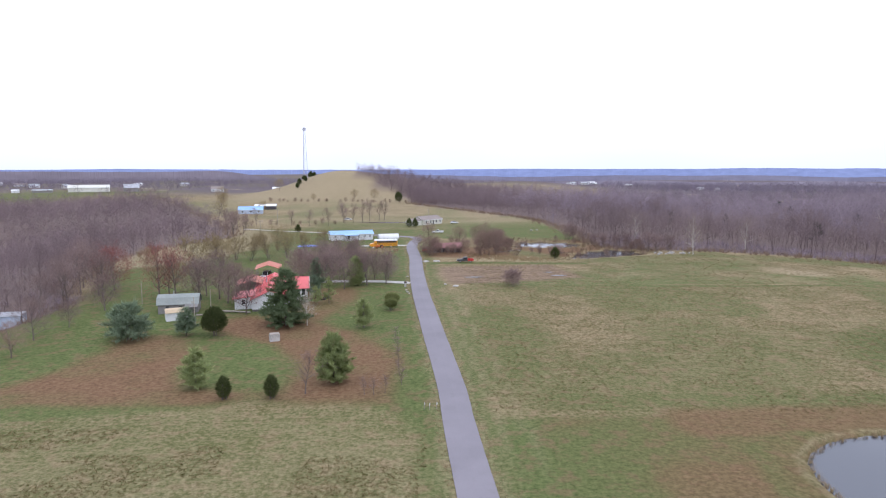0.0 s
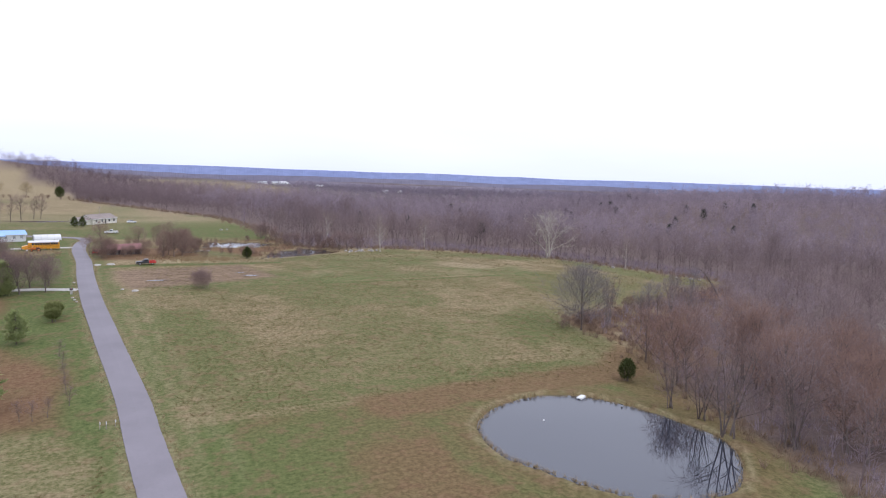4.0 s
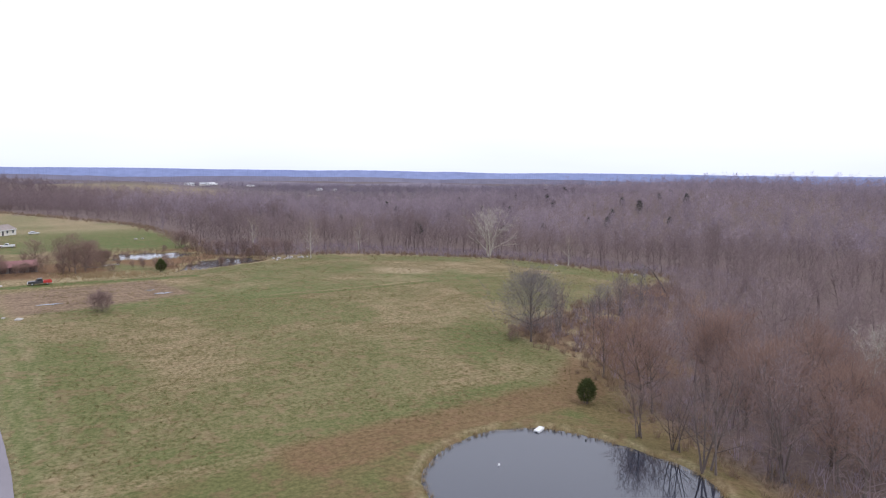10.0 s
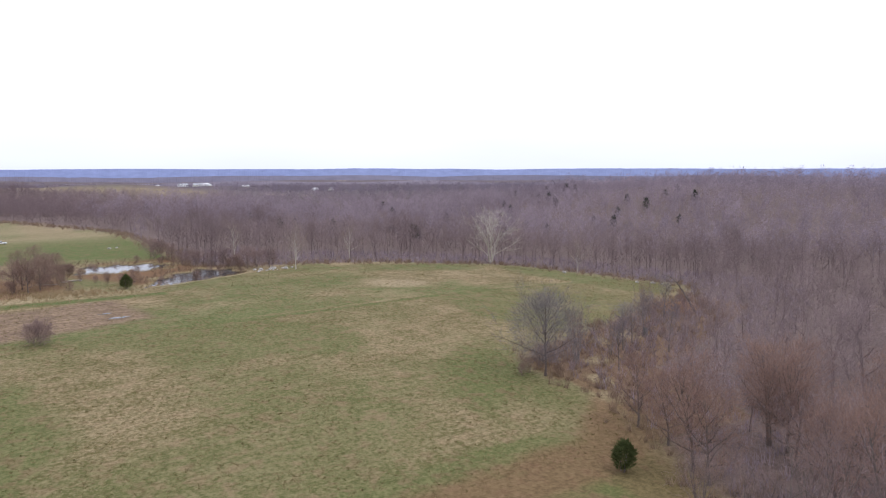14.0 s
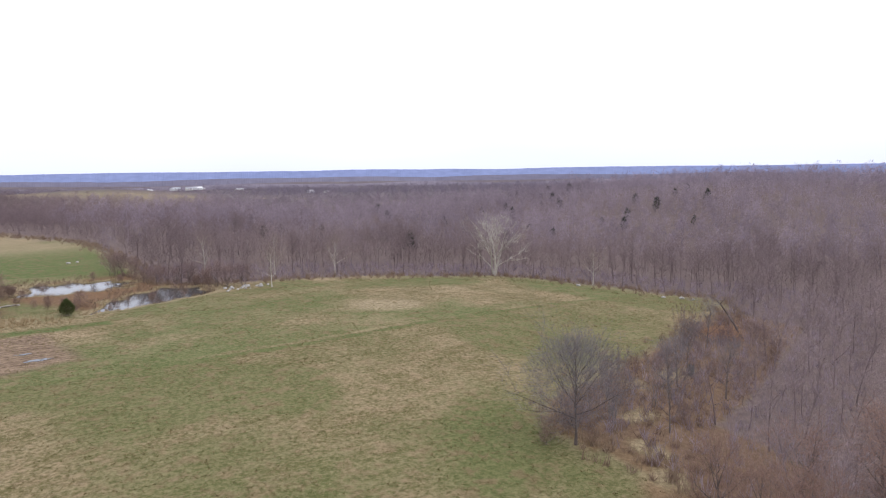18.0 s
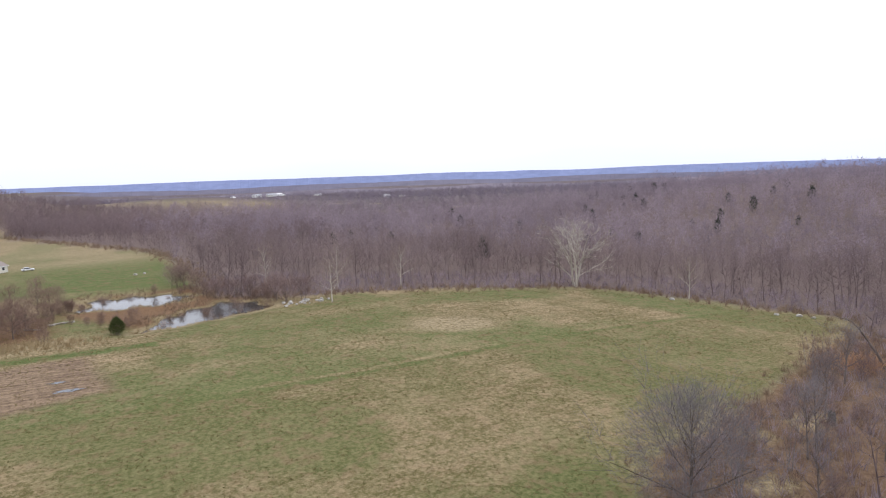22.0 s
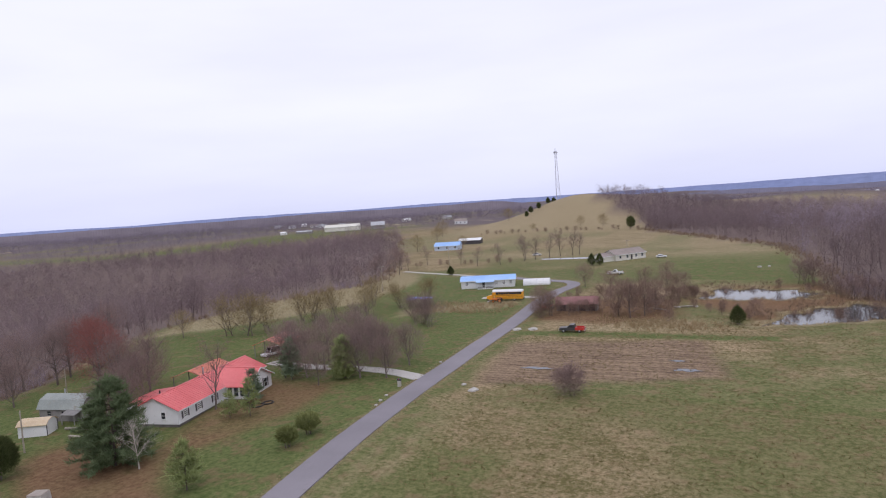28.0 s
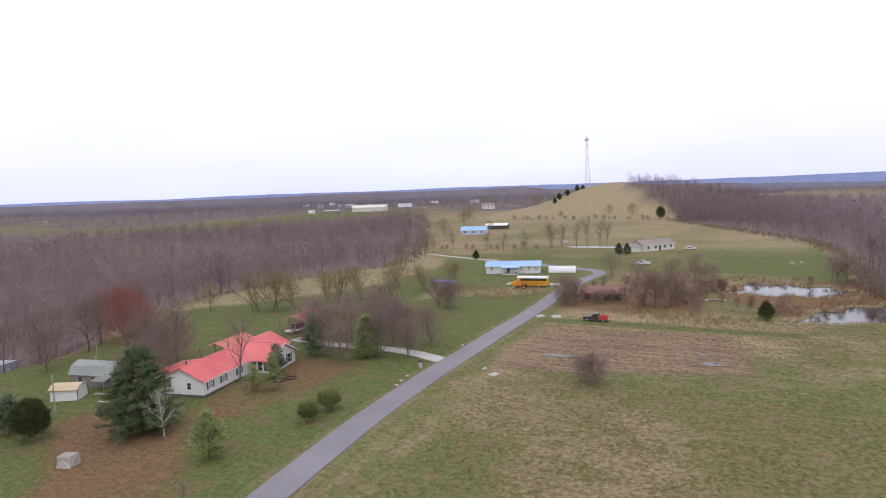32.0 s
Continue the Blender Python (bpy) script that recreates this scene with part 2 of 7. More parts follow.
def asphalt_material():
    m, nodes, links, bsdf = shader("old_asphalt")
    co = nodes.new("ShaderNodeTexCoord").outputs["Object"]
    broad = noise_node(nodes, links, co, 0.12, 4)
    fine = noise_node(nodes, links, co, 9.0, 6, 0.7)
    stain = noise_node(nodes, links, co, 0.5, 6, 0.7)
    col = mix(nodes, links, ramp(nodes, links, broad, 0.3, 0.7), (0.205, 0.187, 0.203), (0.25, 0.228, 0.247))
    col = mix(nodes, links, 0.25, col, ramp(nodes, links, fine, 0.25, 0.75, (0.3, 0.3, 0.3), (0.7, 0.7, 0.7)), "OVERLAY")
    col = mix(nodes, links, ramp(nodes, links, stain, 0.6, 0.75), col, (0.2, 0.185, 0.19))
    links.new(col, bsdf.inputs["Base Color"])
    bsdf.inputs["Roughness"].default_value = 0.85
    bump(nodes, links, bsdf, fine, 0.3, 0.01)
    return m


M_GROUND = ground_material()
M_ROAD = asphalt_material()
M_CONCRETE = surface("weathered_concrete", (0.42, 0.4, 0.37), (0.52, 0.5, 0.46), 1.5, 0.9)
M_GRAVEL = surface("pale_gravel", (0.36, 0.34, 0.3), (0.5, 0.47, 0.42), 4, 0.95)
M_WATER = water_material("pond_water", (0.03, 0.034, 0.048), 0.006)
M_SWAMP = water_material("swamp_water", (0.04, 0.04, 0.04), 0.02)
M_BARK = plant("grey_bark", (0.1, 0.078, 0.068), (0.23, 0.19, 0.17), attr=False, through_light=0.0)
M_TWIG = plant("bare_twigs", (0.2, 0.143, 0.13), (0.38, 0.28, 0.252), attr=False)
M_TWIG_GREY = plant("grey_twigs", (0.17, 0.152, 0.158), (0.31, 0.28, 0.29), attr=False)
M_TWIG_RED = plant("red_budding_twigs", (0.24, 0.095, 0.08), (0.38, 0.17, 0.145), attr=False)
M_TWIG_RUST = plant("rust_budding_twigs", (0.235, 0.152, 0.12), (0.42, 0.29, 0.235), attr=False)
M_TWIG_OLIVE = plant("olive_budding_twigs", (0.24, 0.18, 0.09), (0.4, 0.32, 0.18), attr=False)
M_BARK_GREY = plant("pale_grey_bark", (0.17, 0.15, 0.145), (0.27, 0.245, 0.235), attr=False, through_light=0.0)
M_TWIG_PALE = plant("buff_twigs", (0.27, 0.21, 0.18), (0.42, 0.34, 0.29), attr=False)
M_PALE = plant("pale_sycamore_bark", (0.42, 0.38, 0.32), (0.6, 0.55, 0.48), attr=False, through_light=0.0)
M_PINE = plant("pine_needles", (0.15, 0.2, 0.125), (0.33, 0.4, 0.26), attr=False)
M_PINE_LIGHT = plant("young_pine_needles", (0.25, 0.295, 0.115), (0.45, 0.495, 0.22), attr=False)
M_SPRUCE = plant("spruce_needles", (0.09, 0.125, 0.06), (0.23, 0.29, 0.155), attr=False)
M_OLIVE = plant("olive_hedge_leaves", (0.13, 0.145, 0.05), (0.3, 0.32, 0.125), attr=False)
M_CEDAR = plant("cedar_foliage", (0.05, 0.064, 0.023), (0.135, 0.155, 0.062), attr=False)
M_WOODS = plant("woodland_twigs", (0.265, 0.217, 0.245), (0.455, 0.375, 0.417), twigs=0.1)
M_WOODS_WEST = plant("ravine_woodland_twigs", (0.21, 0.16, 0.164), (0.345, 0.268, 0.27), twigs=0.1)
# twigs of the distant woods, with aerial haze mixed into the colour as blue
M_WOODS_HAZED = plant("hazed_woodland_twigs", (0.2, 0.168, 0.205), (0.31, 0.268, 0.32), twigs=0.05)
M_EVERGREEN_FAR = plant("far_evergreens", (0.03, 0.04, 0.03), (0.07, 0.08, 0.055))
M_BRUSH = plant("dead_brush", (0.2, 0.14, 0.1), (0.4, 0.3, 0.21), attr=False)
M_STRAW = plant("dead_grass", (0.3, 0.22, 0.12), (0.5, 0.4, 0.24), attr=False)
M_TUFT = plant("grass_tufts", (0.1, 0.1, 0.03), (0.38, 0.29, 0.16))
M_BRUSH_TWIG = plant("tangled_brush_twigs", (0.2, 0.135, 0.108), (0.37, 0.265, 0.215), attr=False)
M_WOODS_NEAR = plant("nearby_woodland_twigs", (0.175, 0.131, 0.127), (0.42, 0.333, 0.328), twigs=0.2)
M_HEAP = plant("orange_brown_cut_brush", (0.36, 0.2, 0.11), (0.58, 0.38, 0.24), attr=False)
M_THICKET = plant("reddish_thicket", (0.17, 0.11, 0.085), (0.33, 0.235, 0.19))
M_WHITE = surface("white_siding", (0.7, 0.7, 0.7), (0.78, 0.78, 0.77), 1.2, 0.6, wear=(0.6, 0.59, 0.56))
M_WHITE_TRIM = surface("white_trim", (0.74, 0.74, 0.73), (0.8, 0.8, 0.79), 2.0, 0.55)
M_RED_ROOF = surface("red_metal_roof", (0.6, 0.1, 0.1), (0.72, 0.17, 0.165), 0.5, 0.38, bump_by=0.05, wear=(0.66, 0.2, 0.17))
M_RUST_ROOF = surface("rusty_orange_roof", (0.48, 0.115, 0.065), (0.56, 0.17, 0.095), 0.8, 0.5, wear=(0.4, 0.16, 0.08))
M_BLUE_ROOF = surface("blue_metal_roof", (0.26, 0.45, 0.8), (0.34, 0.53, 0.85), 0.6, 0.35, bump_by=0.05)
M_GREY_ROOF = surface("grey_green_roof", (0.21, 0.235, 0.215), (0.3, 0.32, 0.29), 0.9, 0.5, wear=(0.24, 0.22, 0.18))
M_TAN_ROOF = surface("tan_rusted_roof", (0.5, 0.38, 0.24), (0.62, 0.5, 0.33), 1.0, 0.6, wear=(0.5, 0.27, 0.1))
M_MAROON_ROOF = surface("faded_maroon_roof", (0.2, 0.085, 0.08), (0.28, 0.13, 0.12), 0.8, 0.6, wear=(0.3, 0.2, 0.17))
M_BROWN_ROOF = surface("brown_shingle_roof", (0.24, 0.2, 0.18), (0.32, 0.27, 0.24), 1.2, 0.85)
M_PALE_BLUE = surface("pale_blue_siding", (0.42, 0.5, 0.62), (0.5, 0.57, 0.67), 1.0, 0.5)
M_GREY_WOOD = surface("weathered_grey_boards", (0.2, 0.188, 0.178), (0.29, 0.273, 0.256), 2.0, 0.85, spread=0.15)
M_SKIRT = surface("dark_stone_skirting", (0.09, 0.08, 0.075), (0.17, 0.15, 0.14), 2.5, 0.9)
M_SHUTTER = surface("dark_shutters", (0.05, 0.045, 0.05), (0.075, 0.065, 0.07), 3, 0.6)
M_CREAM = surface("cream_barn_siding", (0.62, 0.6, 0.52), (0.72, 0.7, 0.62), 0.3, 0.6)
M_METAL = surface("galvanised_steel", (0.42, 0.43, 0.45), (0.55, 0.56, 0.58), 2.0, 0.45, 0.7)
M_POLE = surface("grey_pole_wood", (0.3, 0.26, 0.21), (0.42, 0.37, 0.3), 2.5, 0.9)
M_STONE = surface("pale_limestone", (0.36, 0.34, 0.31), (0.5, 0.47, 0.43), 1.6, 0.9, wear=(0.24, 0.21, 0.18), bump_by=0.5)
M_LOG = surface("grey_driftwood", (0.28, 0.24, 0.2), (0.42, 0.37, 0.32), 2.0, 0.9)
M_BUS = surface("school_bus_yellow", (0.75, 0.33, 0.015), (0.82, 0.38, 0.02), 0.6, 0.35, coat=0.4, bump_by=0.02)
M_BLACK = surface("black_rubber", (0.02, 0.02, 0.02), (0.035, 0.035, 0.035), 4, 0.75)
M_BUS_WHITE = surface("white_bus_roof", (0.74, 0.74, 0.74), (0.8, 0.8, 0.8), 0.5, 0.4, bump_by=0.02)
M_RED_PAINT = surface("red_car_paint", (0.5, 0.03, 0.025), (0.56, 0.05, 0.04), 1.0, 0.3, coat=0.5, bump_by=0.02)
M_DARK_PAINT = surface("faded_black_paint", (0.035, 0.035, 0.04), (0.06, 0.058, 0.06), 1.0, 0.4, coat=0.3, bump_by=0.02)
M_WHITE_PAINT = surface("white_car_paint", (0.7, 0.7, 0.7), (0.77, 0.77, 0.77), 1.0, 0.3, coat=0.5, bump_by=0.02)
M_TAN_PAINT = surface("tan_cab_paint", (0.55, 0.47, 0.38), (0.62, 0.54, 0.45), 1.0, 0.4, bump_by=0.02)
M_ORANGE = surface("orange_tractor_paint", (0.6, 0.17, 0.03), (0.68, 0.22, 0.05), 1.2, 0.45, wear=(0.3, 0.14, 0.07), bump_by=0.03)
M_TARP = surface("blue_tarp", (0.08, 0.14, 0.5), (0.12, 0.2, 0.6), 1.5, 0.45)
M_HOOP = surface("white_plastic_cover", (0.66, 0.66, 0.66), (0.78, 0.78, 0.78), 1.0, 0.45)
M_PANE = glass("window_pane", (0.035, 0.04, 0.048))
M_HUB = surface("worn_chrome_hub", (0.5, 0.5, 0.5), (0.6, 0.6, 0.6), 3, 0.35, 0.8)
M_GREEN_BOX = surface("green_interior_wall", (0.16, 0.22, 0.12), (0.24, 0.3, 0.17), 1.0, 0.8)
M_TOWER = surface("pale_tower_paint", (0.5, 0.5, 0.53), (0.6, 0.6, 0.63), 0.5, 0.6)

# ---- land ----
def ss(a, b, v):
    t = np.clip((np.asarray(v, float) - a) / (b - a), 0, 1)
    return t * t * (3 - 2 * t)


LATTICE = np.random.RandomState(7).rand(256, 256)


def vnoise(x, y, size, octaves=3):
    """Smooth value noise in 0..1 with a cell of that many metres."""
    out, amp, total = 0.0, 1.0, 0.0
    for k in range(octaves):
        u, v = np.asarray(x, float) / size * 2**k + 17.3 * k, np.asarray(y, float) / size * 2**k + 41.7 * k
        i, j = np.floor(u).astype(int), np.floor(v).astype(int)
        a, b = ss(0, 1, u - i), ss(0, 1, v - j)
        q = lambda m, n: LATTICE[(i + m) % 256, (j + n) % 256]
        out = out + amp * ((q(0, 0) * (1 - a) + q(1, 0) * a) * (1 - b) + (q(0, 1) * (1 - a) + q(1, 1) * a) * b)
        total, amp = total + amp, amp * 0.5
    return out / total


def hill(x, y, cx, cy, rx, ry):
    return np.exp(-(((x - cx) / rx) ** 2 + ((y - cy) / ry) ** 2))


def smooth_line(points, per=8, closed=False):
    """Points along a soft curve through the given ones."""
    p = np.array(points, float)
    n = len(p)
    out = []
    for i in range(n if closed else n - 1):
        a, b, c, d = (p[(i + k) % n] if closed else p[min(max(i + k, 0), n - 1)] for k in (-1, 0, 1, 2))
        for s in np.arange(per) / per:
            out.append(0.5 * (2 * b + (c - a) * s + (2 * a - 5 * b + 4 * c - d) * s**2 + (3 * b - a - 3 * c + d) * s**3))
    if not closed:
        out.append(p[-1])
    return np.array(out)


def line_distance(x, y, line, closed=False):
    best = np.full(np.shape(x), 1e9)
    pts = np.vstack([line, line[:1]]) if closed else line
    for (ax, ay), (bx, by) in zip(pts, pts[1:]):
        dx, dy = bx - ax, by - ay
        s = np.clip(((x - ax) * dx + (y - ay) * dy) / (dx * dx + dy * dy + 1e-9), 0, 1)
        best = np.minimum(best, np.hypot(x - ax - s * dx, y - ay - s * dy))
    return best


def inside(x, y, poly):
    """Signed distance to a closed outline, positive within."""
    hit = np.zeros(np.shape(x), bool)
    for (ax, ay), (bx, by) in zip(poly, np.roll(poly, -1, 0)):
        if ay != by:
            hit ^= ((ay > y) != (by > y)) & (x < (bx - ax) * (y - ay) / (by - ay) + ax)
    return np.where(hit, 1, -1) * line_distance(x, y, poly, True)


ROAD = smooth_line([(16, -90), (3.5, 63), (1.2, 96), (-2.4, 128), (-5.4, 158), (-8.0, 195), (-9.6, 225), (-12.2, 254), (-12.3, 276), (-11.0, 288), (-15.0, 297), (-26.0, 302), (-40.0, 309), (-60.0, 318)])
LANE = smooth_line([(-60, 318), (-80, 327.5), (-92, 333), (-104, 339)])
DRIVE = smooth_line([(-8.5, 174), (-17, 177.5), (-26, 178.5), (-38, 178), (-47, 180)])
BUS_DRIVE = smooth_line([(-12, 263), (-18, 263.5), (-33, 262)])
POND = smooth_line([(42.3, 72.5), (40.6, 67), (40.6, 62), (42.3, 58.2), (43.8, 54.8), (45.4, 51.9), (47.8, 48.9), (52.5, 46.2), (59, 45), (65, 48.4), (69.2, 53), (70.7, 57.5), (70.2, 62), (69.0, 67), (67.5, 71), (65.7, 74.2), (63.3, 77), (59, 79), (55, 79.4), (49.6, 78.1), (45.7, 75.8)], 6, True)
SWAMP_NORTH = smooth_line([(30, 267.5), (35, 269.5), (40, 265.5), (45, 269), (50, 265.5), (54, 270), (58, 268.5), (57, 274), (61, 279), (55, 282), (55, 287), (48, 285.5), (44, 289.5), (39, 286), (35, 290), (31, 284), (33, 278), (29, 273)], 4, True)
SWAMP_SOUTH = smooth_line([(43.5, 231.5), (48, 234.5), (53, 234), (58, 237.5), (62.5, 238), (67, 241.5), (71, 242), (78, 247.5), (75, 253), (77, 258), (71, 259), (66, 264), (63, 257.5), (57, 257), (55, 250), (50, 248), (49, 242)], 4, True)
# the wood's edge, clockwise round the open fields
EAST_WOOD = smooth_line([(70, -120), (69, 20), (73, 45), (77, 57), (80.5, 68), (85, 80), (92, 94), (96, 106), (94, 115), (98, 124), (111, 128.5), (128, 133.5), (143, 139.5), (165, 148), (187, 157), (196, 168), (190, 184), (186, 207), (173, 236), (152, 240), (128, 246), (98, 250), (82, 258), (66, 272), (64, 292), (62, 330), (58, 370), (52, 410), (20, 470), (-10, 520), (-30, 552)], 5)
WEST_WOOD = smooth_line([(-130, -80), (-124, 60), (-112, 122), (-100, 140), (-92, 152), (-91, 163), (-101, 176), (-109, 196), (-116, 226), (-110, 262), (-95, 292), (-106, 328), (-140, 400), (-185, 480), (-235, 570), (-285, 620)], 5)
EAST_POLY = np.vstack([EAST_WOOD, [(-30, 552), (-32, 600), (-72, 660), (-98, 716), (-70, 790), (160, 800), (420, 1000), (1800, 1500), (1800, -300), (70, -300)]])
WEST_POLY = np.vstack([WEST_WOOD, [(-335, 565), (-390, 505), (-480, 445), (-720, 440), (-1500, 450), (-1500, -300), (-130, -300)]])


def land(x, y):
    x, y = np.asarray(x, float), np.asarray(y, float)
    z = 2.5 * ss(80, 200, y) * (1 - ss(95, 185, x)) + 0.4 * (vnoise(x, y, 40) - 0.5)
    z = z - 1.6 * hill(x, y, 55, 262, 32, 34)
    z = z - 4.5 * hill(x, y, -104, 145, 13, 26) + 1.2 * hill(x, y, -3, 138, 13, 32)
    z = z - 15 * ss(-5, 130, -(x + 92 + 0.06 * (y - 150))) * (1 - ss(330, 430, y))
    # the barn fields stand above the wooded ravine
    west = inside(x, y, WEST_POLY)
    z = z + 6 * ss(190, 330, -x) * ss(34, -8, west) * ss(300, 440, y)
    z = z + 27 * hill(x, y, -108, 725, np.where(x < -108, 66, 95), 105) + 6 * hill(x, y, 20, 770, 110, 110) + 14 * hill(x, y, 120, 890, 150, 90)
    z = z + 3 * ss(380, 560, y) * (1 - ss(700, 1000, y))
    z = z - 9 * hill(x, y, 300, 270, 130, 160) - 5 * hill(x, y, 150, 60, 60, 70) - 9 * hill(x, y, 330, 560, 170, 130)
    z = z + 17 * hill(x, y, 640, 430, 250, 190) + 16 * hill(x, y, 640, 80, 260, 280)
    z = z + 13 * hill(x, y, 310, 1395, 170, 120) - 5 * ss(150, 300, -x) * ss(620, 480, y) * ss(-100, 100, y) - 7 * hill(x, y, 130, 630, 150, 110)
    r = np.hypot(x, y - 100)
    z = z - 12 * ss(900, 1500, r) * ss(-250, 50, x)
    z = z + ss(700, 1600, r) * 14 * (vnoise(x, y, 520, 3) - 0.55)
    for water, level in ((POND, -0.55), (SWAMP_NORTH, 0.9), (SWAMP_SOUTH, 0.75)):
        box = (x > water[:, 0].min() - 9) & (x < water[:, 0].max() + 9) & (y > water[:, 1].min() - 9) & (y < water[:, 1].max() + 9)
        if np.any(box):
            d = inside(x[box], y[box], water) if x.ndim else inside(x, y, water)
            old = z[box] if x.ndim else z
            w = ss(-7, -0.6, d)
            put = old * (1 - w) + (level + 0.35) * w
            put = np.where(d > -0.6, level + 0.35 - 1.6 * ss(-0.6, 2.2, d), put)
            if x.ndim:
                z[box] = put
            else:
                z = put
    return z


def land_at(x, y):
    return float(land(np.array([x]), np.array([y]))[0])


def link_mesh(name, verts, faces, material, parent=None, smooth=False):
    me = bpy.data.meshes.new(name)
    me.from_pydata([tuple(v) for v in verts] if not isinstance(verts, list) else verts, [], faces if isinstance(faces, list) else [tuple(f) for f in faces])
    if material:
        me.materials.append(material)
    if smooth:
        me.polygons.foreach_set("use_smooth", np.ones(len(me.polygons), bool))
    me.update()
    ob = new(name, me)
    ob.parent = parent
    return ob


def fast_mesh(name, verts, tris, material, parent=None, tint=None):
    """A mesh of triangles from arrays."""
    me = bpy.data.meshes.new(name)
    me.vertices.add(len(verts))
    me.vertices.foreach_set("co", np.ascontiguousarray(verts, np.float32).ravel())
    me.loops.add(len(tris) * 3)
    me.loops.foreach_set("vertex_index", np.ascontiguousarray(tris, np.int32).ravel())
    me.polygons.add(len(tris))
    me.polygons.foreach_set("loop_start", np.arange(0, len(tris) * 3, 3, dtype=np.int32))
    me.materials.append(material)
    if tint is not None:
        me.attributes.new("tint", "FLOAT", "POINT").data.foreach_set("value", np.ascontiguousarray(tint, np.float32))
    me.update(calc_edges=True)
    ob = new(name, me)
    ob.parent = parent
    return ob


def graded(a, b, step, low, high, growth=1.13):
    """Grid lines: even from a to b, then wider and wider out to low and high."""
    mid_lines = list(np.arange(a, b + step, step))
    out, s, v = [], step, mid_lines[-1]
    while v < high:
        s *= growth
        v += s
        out.append(v)
    back, s, v = [], step, a
    while v > low:
        s *= growth
        v -= s
        back.append(v)
    return np.array(back[::-1] + mid_lines + out)


def build_ground():
    gx, gy = graded(-85, 200, 1.25, -4900, 4900), graded(40, 292, 1.25, -1200, 4900)
    X, Y = np.meshgrid(gx, gy)
    x, y = X.ravel(), Y.ravel()
    z = land(x, y)
    wob = 5 * (vnoise(x, y, 9) - 0.5)
    near = (np.abs(x) < 420) & (y < 620)
    lawn, litter, straw, soil, wood, far = (np.zeros(len(x)) for _ in range(6))
    far = ss(600, 760, np.hypot(x, y - 60))
    road_d = line_distance(x, y, ROAD)
    e, w = inside(x, y, EAST_POLY), inside(x, y, WEST_POLY)
    wood = np.maximum(ss(-2, 4, e + wob), ss(-2, 4, w + wob))
    # homestead lawns west of the road, the strip by the road, the meadow past the swamp
    lawn_poly = np.array([(4, 84), (-2, 128), (-8, 195), (-12, 256), (-20, 300), (-100, 330), (-96, 300), (-112, 255), (-114, 225), (-100, 190), (-88, 154), (-98, 142), (-110, 120), (-110, 84), (-60, 82), (-30, 87.5), (-14, 89), (-6, 85), (-2.5, 76), (-1.3, 50), (3, 50)])
    lawn = np.maximum(lawn, ss(-3, 3, inside(x, y, lawn_poly) + wob))
    lawn = np.maximum(lawn, 0.85 * ss(9, 4, road_d + wob))
    lawn = np.maximum(lawn, (0.35 + 0.5 * np.maximum(ss(345, 325, y), ss(-20, 15, x) * ss(400, 370, y)) + 0.4 * ss(0.5, 0.7, vnoise(x, y, 26, 2)) * ss(380, 340, y)) * ss(-4, 4, inside(x, y, np.array([(-14, 300), (-60, 322), (-80, 420), (-60, 440), (55, 415), (66, 330), (62, 295), (20, 300), (4, 290)])) + wob))
    lawn = np.maximum(lawn, ss(-2, 2, inside(x, y, np.array([(6, 84.2), (9, 30), (84, 30), (98, 101), (90, 97), (84, 93), (76, 91), (62, 89.2), (49, 88.3), (39, 86.8), (29.5, 85.2), (22, 84.8)])) + 0.12 * wob))
    lawn = np.maximum(lawn, 0.9 * ss(0.1, 0.9, hill(x, y, 86, 114, 20, 27) * (0.1 + 1.5 * vnoise(x, y, 10, 3))))
    lawn = np.maximum(lawn, 0.85 * ss(0.2, 0.7, hill(x, y, 10, 118, 13, 46) * (0.25 + 1.1 * vnoise(x, y, 11, 3))))
    lawn = np.maximum(lawn, 0.85 * ss(0.25, 0.8, hill(x, y, 50, 90, 48, 6) * (0.5 + vnoise(x, y, 8, 2))))
    lawn = np.maximum(lawn, ss(4, 1.5, np.abs(y - (213 + 0.03 * x)) ) * (x > -4) * (x < 48))
    # the darker mown line across the hay field
    cut = np.interp(x, [0, 36, 72, 88, 115, 151, 180], [174.5, 172.2, 171.8, 173, 176.5, 182, 183.5])
    lawn = np.maximum(lawn, 0.95 * ss(1.7, 0.6, np.abs(y - cut + 0.08 * wob)) * ss(0, 8, x) * ss(195, 180, x))
    # the southern cut is rougher and greener than the northern one
    south = ss(-1.5, 0.5, cut - y) * ss(2, 12, x) * ss(81.5, 84, y)
    lawn = np.maximum(lawn, south * (0.24 + 0.45 * ss(0.3, 0.75, vnoise(x, y, 24, 3))))
    lawn = np.maximum(lawn, 0.75 * ss(0.5, 0.66, vnoise(x + 300, y, 30, 2)) * ss(84, 95, y))
    litter = np.maximum(litter, 0.12 * south)
    north = ss(1.5, 3, y - cut) * ss(245, 235, y) * ss(42, 50, x) * ss(-2, 3, -e)
    lawn = np.maximum(lawn, north * (0.05 + 0.75 * ss(0.35, 0.7, vnoise(x * 0.5, y, 15, 3))))
